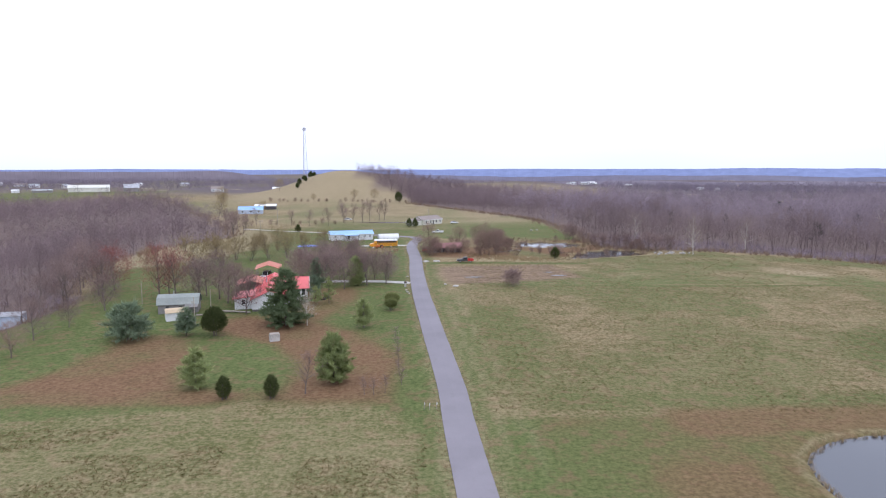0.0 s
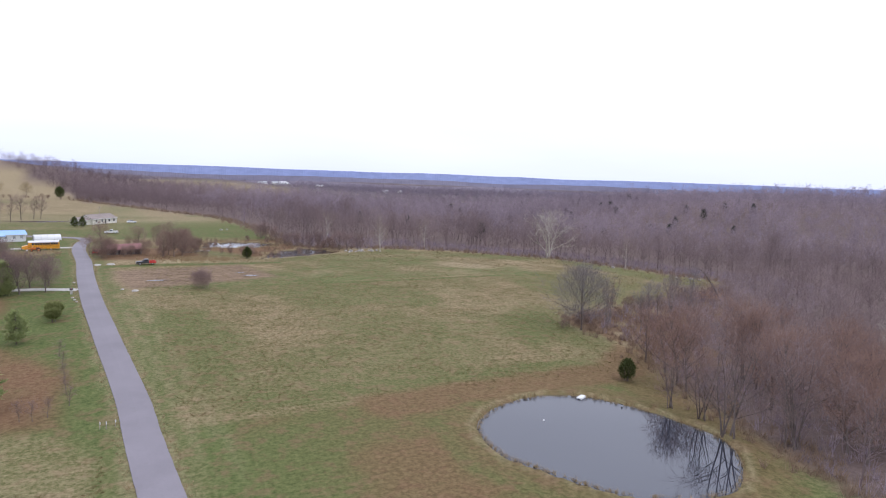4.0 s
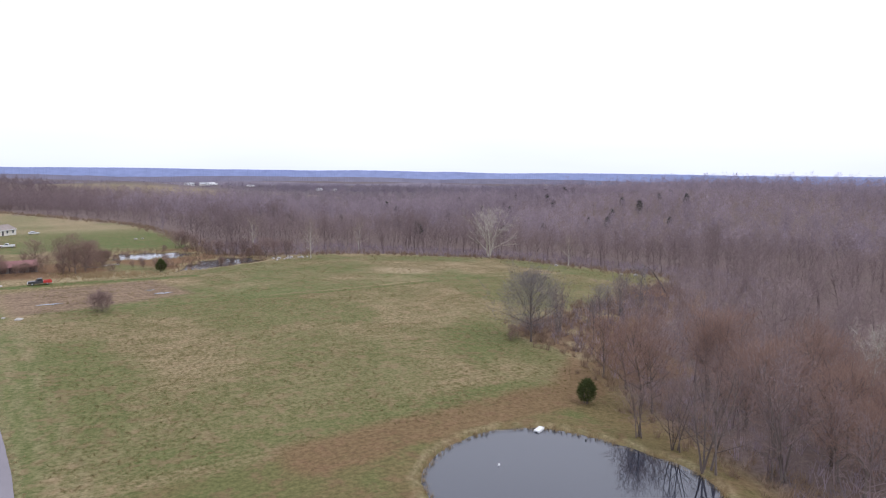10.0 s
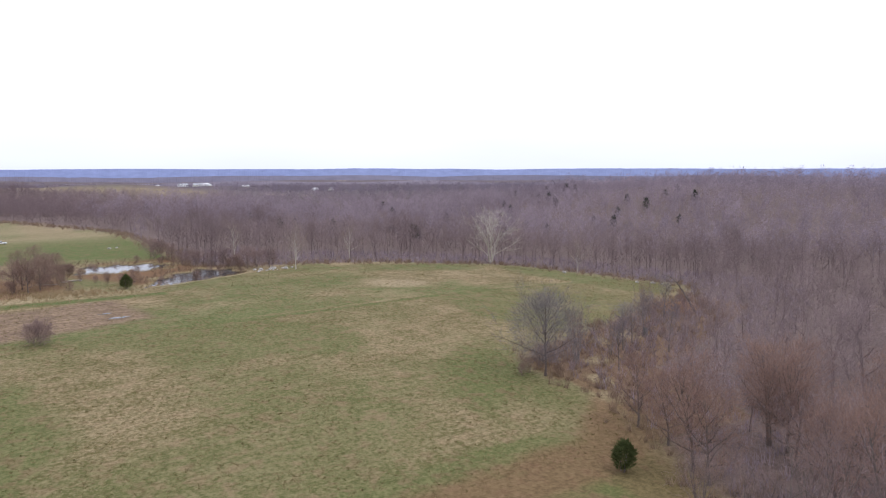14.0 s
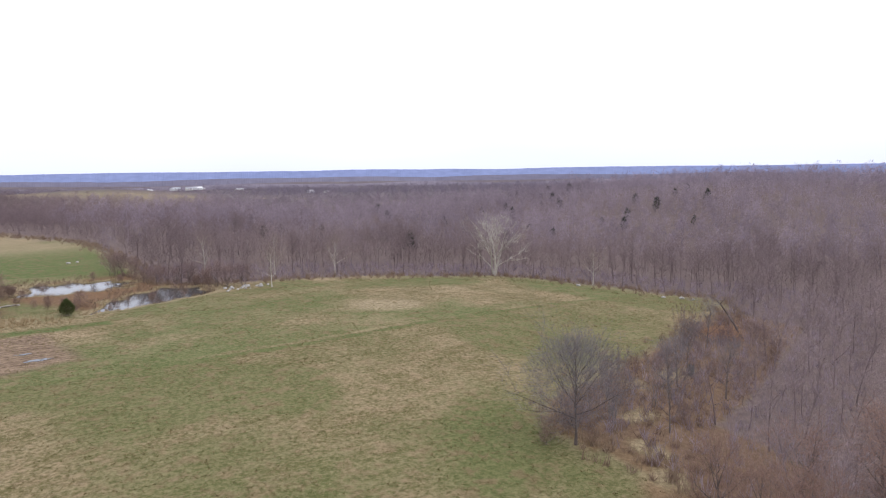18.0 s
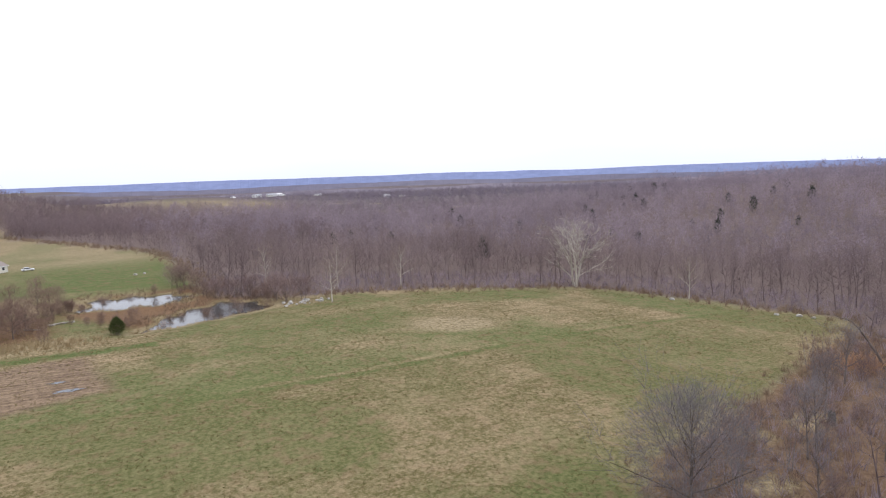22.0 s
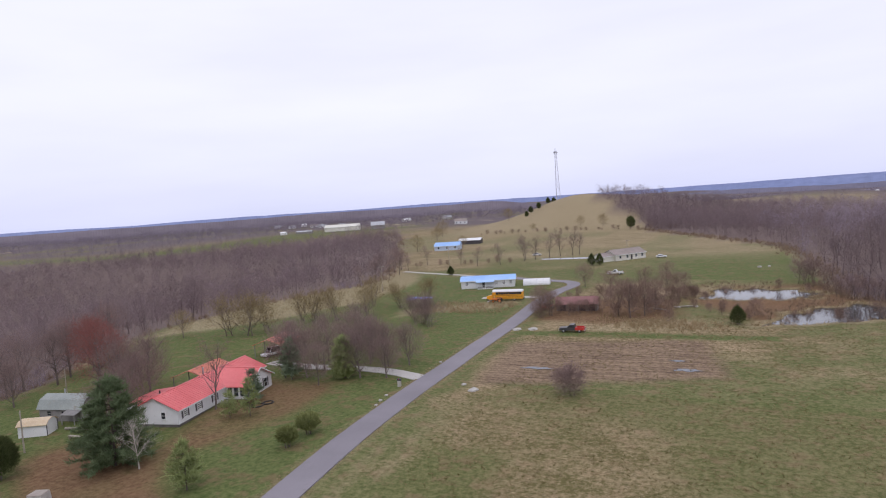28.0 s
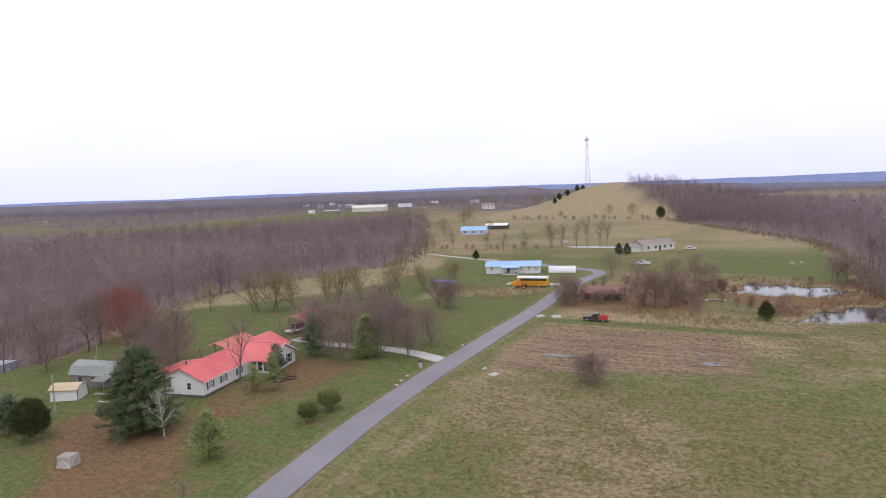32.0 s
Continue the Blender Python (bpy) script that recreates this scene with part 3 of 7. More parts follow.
    # red-brown litter about the house, below the pines and by the pond
    for k, outline in ((1.0, [(-68, 92), (-62, 104), (-60, 117), (-62, 124), (-52, 123), (-44, 113), (-42, 101), (-39, 93.5), (-52, 90.5)]), (1.0, [(-50, 133), (-42, 139), (-24, 132), (-13, 118), (-7.5, 110), (-7.5, 94), (-16, 91), (-24, 91), (-24, 107), (-30, 116.5), (-41, 125)]), (0.9, [(-76, 92), (-40, 94.5), (-8, 94.5), (-8, 90), (-40, 89.5), (-70, 88)]), (0.85, [(-28, 134), (-20, 156), (-24, 170), (-38, 168), (-34, 146)])):
        litter = np.maximum(litter, k * np.clip(0.55 + 0.8 * vnoise(x, y, 7, 3), 0, 1) * ss(-3, 2, inside(x, y, np.array(outline)) + 0.8 * wob))
    litter = np.maximum(litter, (0.08 + 0.26 * ss(13, 32, x) + 0.42 * ss(0.36, 0.6, vnoise(x * 0.8, y, 12, 3) + 0.1 * ss(20, 50, x)) * ss(10, 18, x)) * ss(-0.5, 2, inside(x, y, np.array([(11, 84.3), (22, 84.8), (39, 86.8), (62, 89.2), (76, 91), (98, 101), (84, 84), (70, 84), (48, 83), (37, 74), (35, 60), (44, 44), (20, 28), (12, 50)])) + 0.15 * wob))
    litter = np.maximum(litter, 0.55 * ss(9, 2, np.abs(inside(x, y, POND)) + 0.8 * wob))
    litter = np.maximum(litter, 0.8 * ss(7, 3, line_distance(x, y, np.array([(34.0, 82.0), (60.0, 84.5), (80.0, 86.0), (94.0, 97.0)])) + 0.4 * wob))
    lawn = np.maximum(lawn, 0.52 * ss(-4, 3, inside(x, y, np.array([(-70, 80), (-30, 87), (-14, 88.5), (-5, 84), (-2.5, 76), (-1.5, 55), (-60, 20), (-110, 40)])) + wob))
    litter = litter * ss(1.5, 4, road_d)
    # bleached dead growth
    straw = np.maximum(straw, 0.95 * ss(0.25, 0.7, hill(x, y, 108, 197, 11, 8.5) + 0.05 * wob))
    straw = np.maximum(straw, 0.18 * ss(-4, 3, inside(x, y, np.array([(-62, 66), (-3.4, 76), (-1, 55), (-60, 20), (-110, 40)])) + wob) * (0.35 + 0.65 * vnoise(x, y, 6)))
    straw = np.maximum(straw, ss(1.6, 0.5, road_d - 2.0 + 0.16 * wob) * 0.4)
    for off in (5.2, 8.4):
        straw = np.maximum(straw, 0.5 * vnoise(x, y, 5, 2) * ss(0.9, 0.3, np.abs(road_d - off)) * (x > 0.03 * (63 - y)) * ss(60, 85, y) * ss(172, 150, y))
    straw = np.maximum(straw, 0.45 * ss(5, 1, np.abs(e) + wob) * ss(30, 60, y))
    straw = np.maximum(straw, 0.9 * ss(0.2, 0.7, hill(x, y, 24, 226, 10, 7)))
    straw = np.maximum(straw, 0.85 * ss(2.6, 1.2, line_distance(x, y, np.array([(8.0, 219.5), (16.0, 219.5), (24.0, 222.5), (29.0, 224.0)])) + 0.3 * wob))
    straw = np.maximum(straw, 0.8 * ss(-2, 4, inside(x, y, np.array([(-46, 228), (-16, 248), (-18, 259), (-34, 252), (-50, 240)])) + wob))
    straw = np.maximum(straw, 0.75 * ss(5, 1, np.abs(inside(x, y, SWAMP_NORTH)) + wob))
    straw = np.maximum(straw, 0.75 * ss(4, 1, np.abs(inside(x, y, SWAMP_SOUTH)) + wob))
    straw = np.maximum(straw, 0.85 * ss(-8, 12, inside(x, y, np.array([(-112, 232), (-92, 262), (-80, 300), (-100, 318), (-90, 290), (-108, 262)])) + 2 * wob))
    straw = np.maximum(straw, 0.6 * ss(0.9, 0.2, np.abs(inside(x, y, POND) + 0.6)))
    litter = np.maximum(litter, 0.6 * ss(0, 4, x - 70 + wob) * ss(-3, 3, -inside(x, y, POND)) * ss(96, 86, x) * ss(96, 84, y))
    for cx, cy, rx, ry in ((100.3, 107.5, 3, 5), (96, 101, 4, 4), (108, 116, 5, 3), (130, 127, 6, 4), (118, 126, 4, 3), (160, 141, 5, 4)):
        straw = np.maximum(straw, 0.9 * ss(0.3, 0.8, hill(x, y, cx, cy, rx, ry) + 0.04 * wob))
        wood = wood * (1 - ss(0.3, 0.8, hill(x, y, cx, cy, rx, ry)))
    brushy = (e > -1) & (e < 20) & (x > 84) & (x < 185) & (y > 86) & (y < 168)
    litter = np.where(brushy, 0.9, litter)
    straw = np.where(brushy, np.maximum(straw, 0.4 * ss(0.54, 0.7, vnoise(x, y, 8, 2))), straw)
    wood = np.where(brushy, 0.25 * wood, wood)
    straw = np.maximum(straw, (0.3 + 0.25 * vnoise(x * 0.3, y, 14, 2) + (0.1 + 0.25 * vnoise(x, y, 30, 3)) * ss(535, 555, y) + 0.4 * ss(550, 600, y)) * ss(430, 470, y) * ss(900, 780, y) * ss(-230, -170, x) * ss(240, 200, x))
    lawn = np.maximum(lawn, 0.95 * ss(0, 8, inside(x, y, np.array([(-720, 448), (-480, 445), (-390, 505), (-335, 565), (-290, 630), (-300, 690), (-420, 690), (-430, 570), (-505, 492), (-740, 488)]))))
    far = far * (1 - 0.8 * (lawn > 0.3) * (x < -280))
    # tan pasture bands past the meadow
    straw = np.maximum(straw, (0.2 + 0.5 * ss(0.4, 0.65, vnoise(x * 0.25, y, 16, 2))) * ss(355, 400, y) * ss(480, 440, y) * ss(-150, -90, x) * ss(70, 40, x))
    straw = np.maximum(straw, 0.7 * ss(0.2, 0.75, hill(x, y, -97, 284, 13, 34) + 0.04 * wob))
    # brown ground about the swamp, and under the lane thicket
    litter = np.maximum(litter, ss(-3, 5, inside(x, y, np.array([(27, 262), (28, 292), (62, 292), (80, 262), (79, 246), (46, 232), (41, 240)])) + wob))
    litter = np.maximum(litter, 0.95 * ss(-2, 4, inside(x, y, np.array([(-6, 226), (-8, 258), (24, 264), (27, 240), (22, 226)])) + wob))
    # pale dead slope between the back lawn and the western wood
    straw = np.maximum(straw, 0.8 * ss(-3, 3, inside(x, y, np.array([(-104, 196), (-92, 208), (-80, 228), (-72, 252), (-74, 290), (-84, 318), (-104, 338), (-114, 320), (-112, 262), (-120, 235)])) + wob))
    # worked garden plot
    soil = np.maximum(soil, ss(-2.5, 2, inside(x, y, np.array([(2, 172), (-1.5, 203), (35, 211), (40, 184), (20, 178)])) + 0.5 * wob))
    litter = litter * (1 - 0.85 * ss(0.35, 0.75, straw))
    wood = wood * (1 - ss(0, 3, inside(x, y, lawn_poly)))
    far = far * (1 - straw)
    nx, ny = len(gx), len(gy)
    a = (np.arange(ny - 1)[:, None] * nx + np.arange(nx - 1)[None]).ravel()
    quads = np.stack([a, a + 1, a + nx + 1, a + nx], 1)
    ob = fast_mesh("ground", np.stack([x, y, z], 1), np.vstack([quads[:, [0, 1, 2]], quads[:, [0, 2, 3]]]), M_GROUND)
    for name, channels in (("zone_a", (lawn, litter, straw)), ("zone_b", (soil, wood, far))):
        rgba = np.stack([*channels, np.ones(len(x))], 1).astype(np.float32)
        ob.data.color_attributes.new(name, "FLOAT_COLOR", "POINT").data.foreach_set("color", rgba.ravel())
    ob.data.polygons.foreach_set("use_smooth", np.ones(len(ob.data.polygons), bool))
    return tagged(ob, "rolling hay fields and lawns in early spring", "ground", kind="structure")


build_ground()


def ribbon(name, line, width, lift, material, label, category, kind="structure", edge=0.1):
    """A paved strip with thickness that follows the land."""
    p = np.array(line)
    t = np.gradient(p, axis=0)
    t /= np.linalg.norm(t, axis=1)[:, None]
    n = np.stack([-t[:, 1], t[:, 0]], 1)
    rng = np.random.RandomState(len(p))
    verts, faces = [], []
    offs = (-0.5, -0.495, -0.25, 0, 0.25, 0.495, 0.5)
    for i in range(len(p)):
        for k, o in enumerate(offs):
            j = rng.uniform(-edge, edge) if abs(o) > 0.4 else 0
            q = p[i] + n[i] * (o * width + j)
            base = land_at(p[i, 0], p[i, 1])
            verts.append((q[0], q[1], base + lift - (0.3 if abs(o) == 0.5 else 0.02 * abs(o) * width)))
    m = len(offs)
    for i in range(len(p) - 1):
        for k in range(m - 1):
            faces.append((i * m + k + 1, i * m + k, (i + 1) * m + k, (i + 1) * m + k + 1))
    return tagged(link_mesh(name, verts, faces, material), label, category, kind=kind)


def fine_line(line, step=2.0):
    seg = np.r_[0, np.cumsum(np.hypot(*np.diff(line, axis=0).T))]
    s = np.arange(0, seg[-1], step)
    return np.stack([np.interp(s, seg, line[:, 0]), np.interp(s, seg, line[:, 1])], 1)


ribbon("road", fine_line(ROAD, 1.6), 4.3, 0.16, M_ROAD, "narrow worn grey asphalt lane between fields", "road", edge=0.03)
ribbon("farm_lane", fine_line(LANE, 3.0), 2.6, 0.1, M_GRAVEL, "pale gravel lane across the lawn", "lane")
ribbon("driveway", fine_line(DRIVE, 1.5), 3.2, 0.1, M_CONCRETE, "pale concrete driveway to the red-roofed house", "driveway")
ribbon("bus_driveway", fine_line(BUS_DRIVE, 1.5), 4.0, 0.1, M_GRAVEL, "pale gravel drive below the parked school bus", "driveway")


def water(name, outline, level, material, label):
    tagged(link_mesh(name, [(px, py, level) for px, py in outline], [tuple(range(len(outline)))], material), label, "pond", kind="structure")


water("pond", POND, -0.55, M_WATER, "still farm pond reflecting the pale sky")
water("swamp_pond", SWAMP_NORTH, 0.9, M_SWAMP, "shallow swampy pond with dead growth round it")
water("swamp_pond", SWAMP_SOUTH, 0.75, M_SWAMP, "shallow swampy pond reflecting bare trees")

# ---- trees ----
def tubes(segs, sides):
    """Tapered prisms round the segments (p0, p1, r0, r1)."""
    p0, p1 = np.array([s[0] for s in segs]), np.array([s[1] for s in segs])
    r0, r1 = np.array([s[2] for s in segs]), np.array([s[3] for s in segs])
    d = p1 - p0
    d = d / (np.linalg.norm(d, axis=1)[:, None] + 1e-9)
    ref = np.where(np.abs(d[:, 2:]) > 0.9, np.array([[1.0, 0, 0]]), np.array([[0, 0, 1.0]]))
    u = np.cross(d, ref)
    u /= np.linalg.norm(u, axis=1)[:, None]
    v = np.cross(d, u)
    ang = np.arange(sides) * 2 * np.pi / sides
    ring = np.cos(ang)[None, :, None] * u[:, None] + np.sin(ang)[None, :, None] * v[:, None]
    verts = np.concatenate([p0[:, None] + ring * r0[:, None, None], p1[:, None] + ring * r1[:, None, None]], 1)
    k = np.arange(sides)
    k2 = (k + 1) % sides
    t = np.vstack([np.stack([k, k2, k2 + sides], 1), np.stack([k, k2 + sides, k + sides], 1)])
    tris = (t[None] + (np.arange(len(segs)) * 2 * sides)[:, None, None]).reshape(-1, 3)
    return verts.reshape(-1, 3), tris


def blades(root, tip, width, rng):
    """Slender triangles from root to tip."""
    root, tip = np.array(root), np.array(tip)
    d = tip - root
    side = np.cross(d, rng.normal(size=d.shape))
    side /= np.linalg.norm(side, axis=1)[:, None] + 1e-9
    w = (np.asarray(width) * np.ones(len(root)))[:, None]
    verts = np.stack([root - side * w / 2, root + side * w / 2, tip], 1).reshape(-1, 3)
    return verts, np.arange(len(verts)).reshape(-1, 3)


def facing(root, along, width, out):
    """Slender triangles that lie along the crown's surface and face outwards."""
    side = np.cross(along, out)
    side /= np.linalg.norm(side, axis=1)[:, None] + 1e-9
    w = (np.asarray(width) * np.ones(len(root)))[:, None]
    verts = np.stack([root - side * w / 2, root + side * w / 2, root + along], 1).reshape(-1, 3)
    return verts, np.arange(len(verts)).reshape(-1, 3)


def grow(seed, height, spread, base=0.25, limbs=9, kids=4, twigs=4, girth=0.02, rise=0.7, twig_w=0.05, stems=1, low_el=None, high_el=None):
    """A bare broad-leaved tree: returns limb segments and twig blades (roots, tips)."""
    rng = np.random.RandomState(seed)
    segs, roots, tips = [], [], []

    def arm(p, d, length, r, level):
        n = 3 if level == 1 else 2
        q, dd = p, d
        for k in range(n):
            dd = dd + rng.normal(0, 0.16, 3) + (0, 0, 0.12)
            dd = dd / np.linalg.norm(dd)
            e = q + dd * length / n
            ra, rb = r * (1 - k / n * 0.75), r * (1 - (k + 1) / n * 0.75)
            segs.append((q, e, ra, rb, level))
            count = kids if level == 1 else twigs
            for _ in range(max(1, count // n + (rng.rand() < (count % n) / n))):
                side = rng.normal(0, 1, 3)
                side -= side.dot(dd) * dd
                side /= np.linalg.norm(side) + 1e-9
                kd = dd * 0.75 + side * 0.75 + (0, 0, 0.18)
                kd /= np.linalg.norm(kd)
                s = q + (e - q) * rng.uniform(0.3, 1)
                if level == 1 and kids:
                    arm(s, kd, length * rng.uniform(0.4, 0.62), rb * 0.6, 2)
                else:
                    for _ in range(2):
                        roots.append(s)
                        tips.append(s + (kd + rng.normal(0, 0.3, 3)) * length * rng.uniform(0.4, 0.8))
            q = e
        roots.append(q)
        tips.append(q + dd * length * 0.4)

    for st in range(stems):
        p = np.array([0.0, 0, -0.3]) + (rng.normal(0, 0.5, 3) * (1, 1, 0) if stems > 1 else 0)
        d = np.array([0, 0, 1.0]) + (rng.normal(0, 0.22, 3) * (1, 1, 0) if stems > 1 else rng.normal(0, 0.03, 3))
        n, top, R = 6, height * 0.82, height * girth / (stems**0.5)
        pts = [p]
        for k in range(n):
            d = d / np.linalg.norm(d) + rng.normal(0, 0.06, 3) + (0, 0, 0.04)
            pts.append(pts[-1] + d / np.linalg.norm(d) * top / n)
        for k in range(n):
            f0, f1 = k / n, (k + 1) / n
            segs.append((pts[k], pts[k + 1], R * (1 - 0.8 * f0) * (1.35 if k == 0 else 1), R * (1 - 0.8 * f1), 0))
        az = rng.rand() * 6.3
        for k in range(limbs):
            f = base + (0.98 - base) * (k + rng.rand() * 0.6) / limbs
            i = min(int(f * n), n - 1)
            s = pts[i] + (pts[i + 1] - pts[i]) * (f * n - i)
            az += 2.4 + rng.normal(0, 0.3)
            u = (f - base) / (1 - base)
            el = rise * (0.55 + 0.75 * u) if low_el is None else low_el + (high_el - low_el) * u
            L = spread * (0.55 + 0.9 * np.sin(np.pi * min(0.95, 0.25 + 0.72 * u))) * rng.uniform(0.75, 1.1) * (1 - 0.35 * u)
            arm(s, np.array([np.cos(az) * np.cos(el), np.sin(az) * np.cos(el), np.sin(el)]), L, R * (0.55 - 0.3 * u), 1)
    return segs, np.array(roots), np.array(tips), twig_w


def tree_arrays(seed, sides=3, fine=2, haze=0, **kw):
    segs, roots, tips, tw = grow(seed, **kw)
    a, ta = tubes([s for s in segs if s[4] == 0], sides)
    rng = np.random.RandomState(seed + 9)
    a2, ta2 = tubes([s for s in segs if s[4] == 1], 3)
    slim = [s for s in segs if s[4] == 2]
    a3, ta3 = blades([s[0] for s in slim], [s[1] for s in slim], 2.4 * np.array([s[2] for s in slim]), rng) if slim else (a2[:0], ta2[:0])
    a, ta = np.vstack([a, a2, a3]), np.vstack([ta, ta2 + len(a), ta3 + len(a) + len(a2)])
    b, tb = blades(roots, tips, tw, rng)
    if fine:
        # the finest twigs stand off the thicker ones
        d = np.repeat(tips - roots, fine, 0)
        r2 = np.repeat(roots, fine, 0) + d * rng.uniform(0.25, 1.0, (len(d), 1))
        out = d + rng.normal(0, 0.75, d.shape) * np.linalg.norm(d, axis=1)[:, None] + (0, 0, 0.15)
        c, tc = blades(r2, r2 + out * rng.uniform(0.3, 0.6, (len(d), 1)), tw * 0.75, rng)
        b, tb = np.vstack([b, c]), np.vstack([tb, tc + len(b)])
    if haze:
        # the outermost twigs round the crown off
        h, sp, lo = kw["height"], kw["spread"], kw.get("base", 0.25) * 0.8
        d = rng.normal(size=(haze, 3))
        d /= np.linalg.norm(d, axis=1)[:, None]
        half = h * (1 - lo) / 2
        lump = 0.85 + 0.3 * vnoise(d[:, 0] * 2 + seed, d[:, 1] * 2 + d[:, 2] * 2, 1.0, 2)
        p = d * (rng.uniform(0.35, 1.0, (haze, 1)) ** 0.45) * lump[:, None] * (sp * 1.12, sp * 1.12, half) + (0, 0, h * lo + half)
        c, tc = facing(p, (d * 0.5 + (0, 0, 0.45) + rng.normal(0, 0.5, (haze, 3))) * rng.uniform(0.5, 1.1, (haze, 1)), tw * 1.25, d)
        b, tb = np.vstack([b, c]), np.vstack([tb, tc + len(b)])
    return a, ta, b, tb


TREE_LABELS = {}


def plant_tree(x, y, seed, twig, bark, label, scale=1.0, turn=None, name="bare_tree", group="", category="tree", **kw):
    """One bare tree of a kind: an empty at its foot with trunk and crown below it."""
    key = (seed, twig.name, bark.name, tuple(sorted(kw.items())))
    rng = random.Random(x * 31 + y * 7)
    turn = rng.random() * 360 if turn is None else turn
    at = Matrix.Translation((x, y, land_at(x, y))) @ pose(0, 0, 0, 0, 0, turn)
    if key in TREE_LABELS:
        ob = copy_thing(TREE_LABELS[key], at)
        ob.scale = (scale,) * 3
        return tagged(ob, label, category, group)
    a, ta, b, tb = tree_arrays(seed, 5, **kw)
    ob = new(name)
    fast_mesh("trunk", a, ta, bark, ob)
    fast_mesh("crown", b, tb, twig, ob)
    ob.matrix_world = at
    ob.scale = (scale,) * 3
    TREE_LABELS[key] = ob
    return tagged(ob, label, category, group)


def conifer_arrays(seed, height, radius, tiers=16, per=9, tufts=16, bare=0.08, shape=0.9, tuft=0.55, gap=0.25, egg=False):
    rng = np.random.RandomState(seed)
    segs = [((0, 0, -0.3), (0, 0, height * 0.97), height * 0.018, 0.02)]
    segs = [tuple(np.array(v, float) if isinstance(v, tuple) else v for v in s) for s in segs]
    roots, tips = [], []
    for k in range(tiers):
        u = bare + (1 - bare) * (k + 0.3 * rng.rand()) / tiers
        L0 = radius * (1 - u) ** shape * (0.75 + 0.25 * min(1, (u - bare) / 0.12 + 0.3))
        if egg:
            L0 = radius * min(1.0, 0.5 + 1.9 * (u - bare)) * (1 - u) ** 0.55
        for j in range(max(3, int(per * (1 - 0.5 * u)))):
            if rng.rand() < gap * 0.4:
                continue
            az, L = rng.rand() * 6.283, L0 * rng.uniform(0.6, 1.12) + 0.12
            d = np.array([np.cos(az), np.sin(az), rng.uniform(-0.08, 0.3)])
            s = np.array([0, 0, height * u])
            segs.append((s, s + d * L, height * 0.004, 0.01))
            for m in range(max(3, int(2.2 * tufts * (0.4 + L / radius)))):
                f = rng.uniform(0.25, 1.0)
                root = s + d * L * f + rng.normal(0, 0.1, 3)
                roots.append(root)
                tips.append(root + (d * 0.5 + rng.normal(0, 0.6, 3) + (0, 0, 0.25)) * tuft)
    for m in range(24):
        roots.append(np.array([0, 0, height * rng.uniform(0.9, 0.98)]))
        tips.append(roots[-1] + rng.normal(0, 0.2, 3) + (0, 0, 0.45))
    a, ta = tubes(segs, 4)
    roots, tips = np.array(roots), np.array(tips)
    b, tb = facing(roots, tips - roots, tuft * 0.24, roots * (1, 1, 0) * 0.35 / radius + (0, 0, 0.3) + rng.normal(0, 0.12, roots.shape))
    return a, ta, b, tb


def plant_conifer(x, y, seed, foliage, label, name="pine_tree", category="tree", group="", turn=0, **kw):
    a, ta, b, tb = conifer_arrays(seed, **kw)
    ob = new(name)
    fast_mesh("trunk", a, ta, M_BARK, ob)
    fast_mesh("crown", b, tb, foliage, ob)
    ob.matrix_world = Matrix.Translation((x, y, land_at(x, y))) @ pose(0, 0, 0, 0, 0, turn)
    return tagged(ob, label, category, group)


def oval_arrays(seed, height, radius, stem=0.4, count=2600, tuft=0.4, taper=0.25, stems=3):
    """A dense evergreen with a ragged egg-shaped crown."""
    rng = np.random.RandomState(seed)
    d = rng.normal(size=(count, 3))
    d /= np.linalg.norm(d, axis=1)[:, None]
    lump = 0.82 + 0.3 * vnoise(d[:, 0] * 3 + 9, d[:, 1] * 3 + d[:, 2] * 4, 1.0, 2)
    rad = rng.uniform(0.55, 1.0, count) ** 0.6 * lump
    h = (height - stem) / 2
    p = d * rad[:, None] * (radius, radius, h)
    p[:, :2] *= (1 - taper * (p[:, 2:] / h))
    p[:, 2] += stem + h
    out = d * (1, 1, 0.4) + (0, 0, 0.8) + rng.normal(0, 0.4, (count, 3))
    b, tb = facing(p, out * tuft, tuft * 0.5, d + rng.normal(0, 0.25, d.shape))
    segs = []
    for k in range(stems):
        az = k * 6.283 / stems
        segs.append((np.array([np.cos(az) * 0.25, np.sin(az) * 0.25, -0.3]), np.array([np.cos(az) * 0.5, np.sin(az) * 0.5, height * 0.6]), 0.1, 0.04))
    a, ta = tubes(segs, 5)
    return a, ta, b, tb


def plant_oval(x, y, seed, foliage, label, name="cedar_tree", category="tree", group="", **kw):
    a, ta, b, tb = oval_arrays(seed, **kw)
    ob = new(name)
    fast_mesh("trunk", a, ta, M_BARK, ob)
    fast_mesh("crown", b, tb, foliage, ob)
    ob.matrix_world = Matrix.Translation((x, y, land_at(x, y)))
    return tagged(ob, label, category, group)


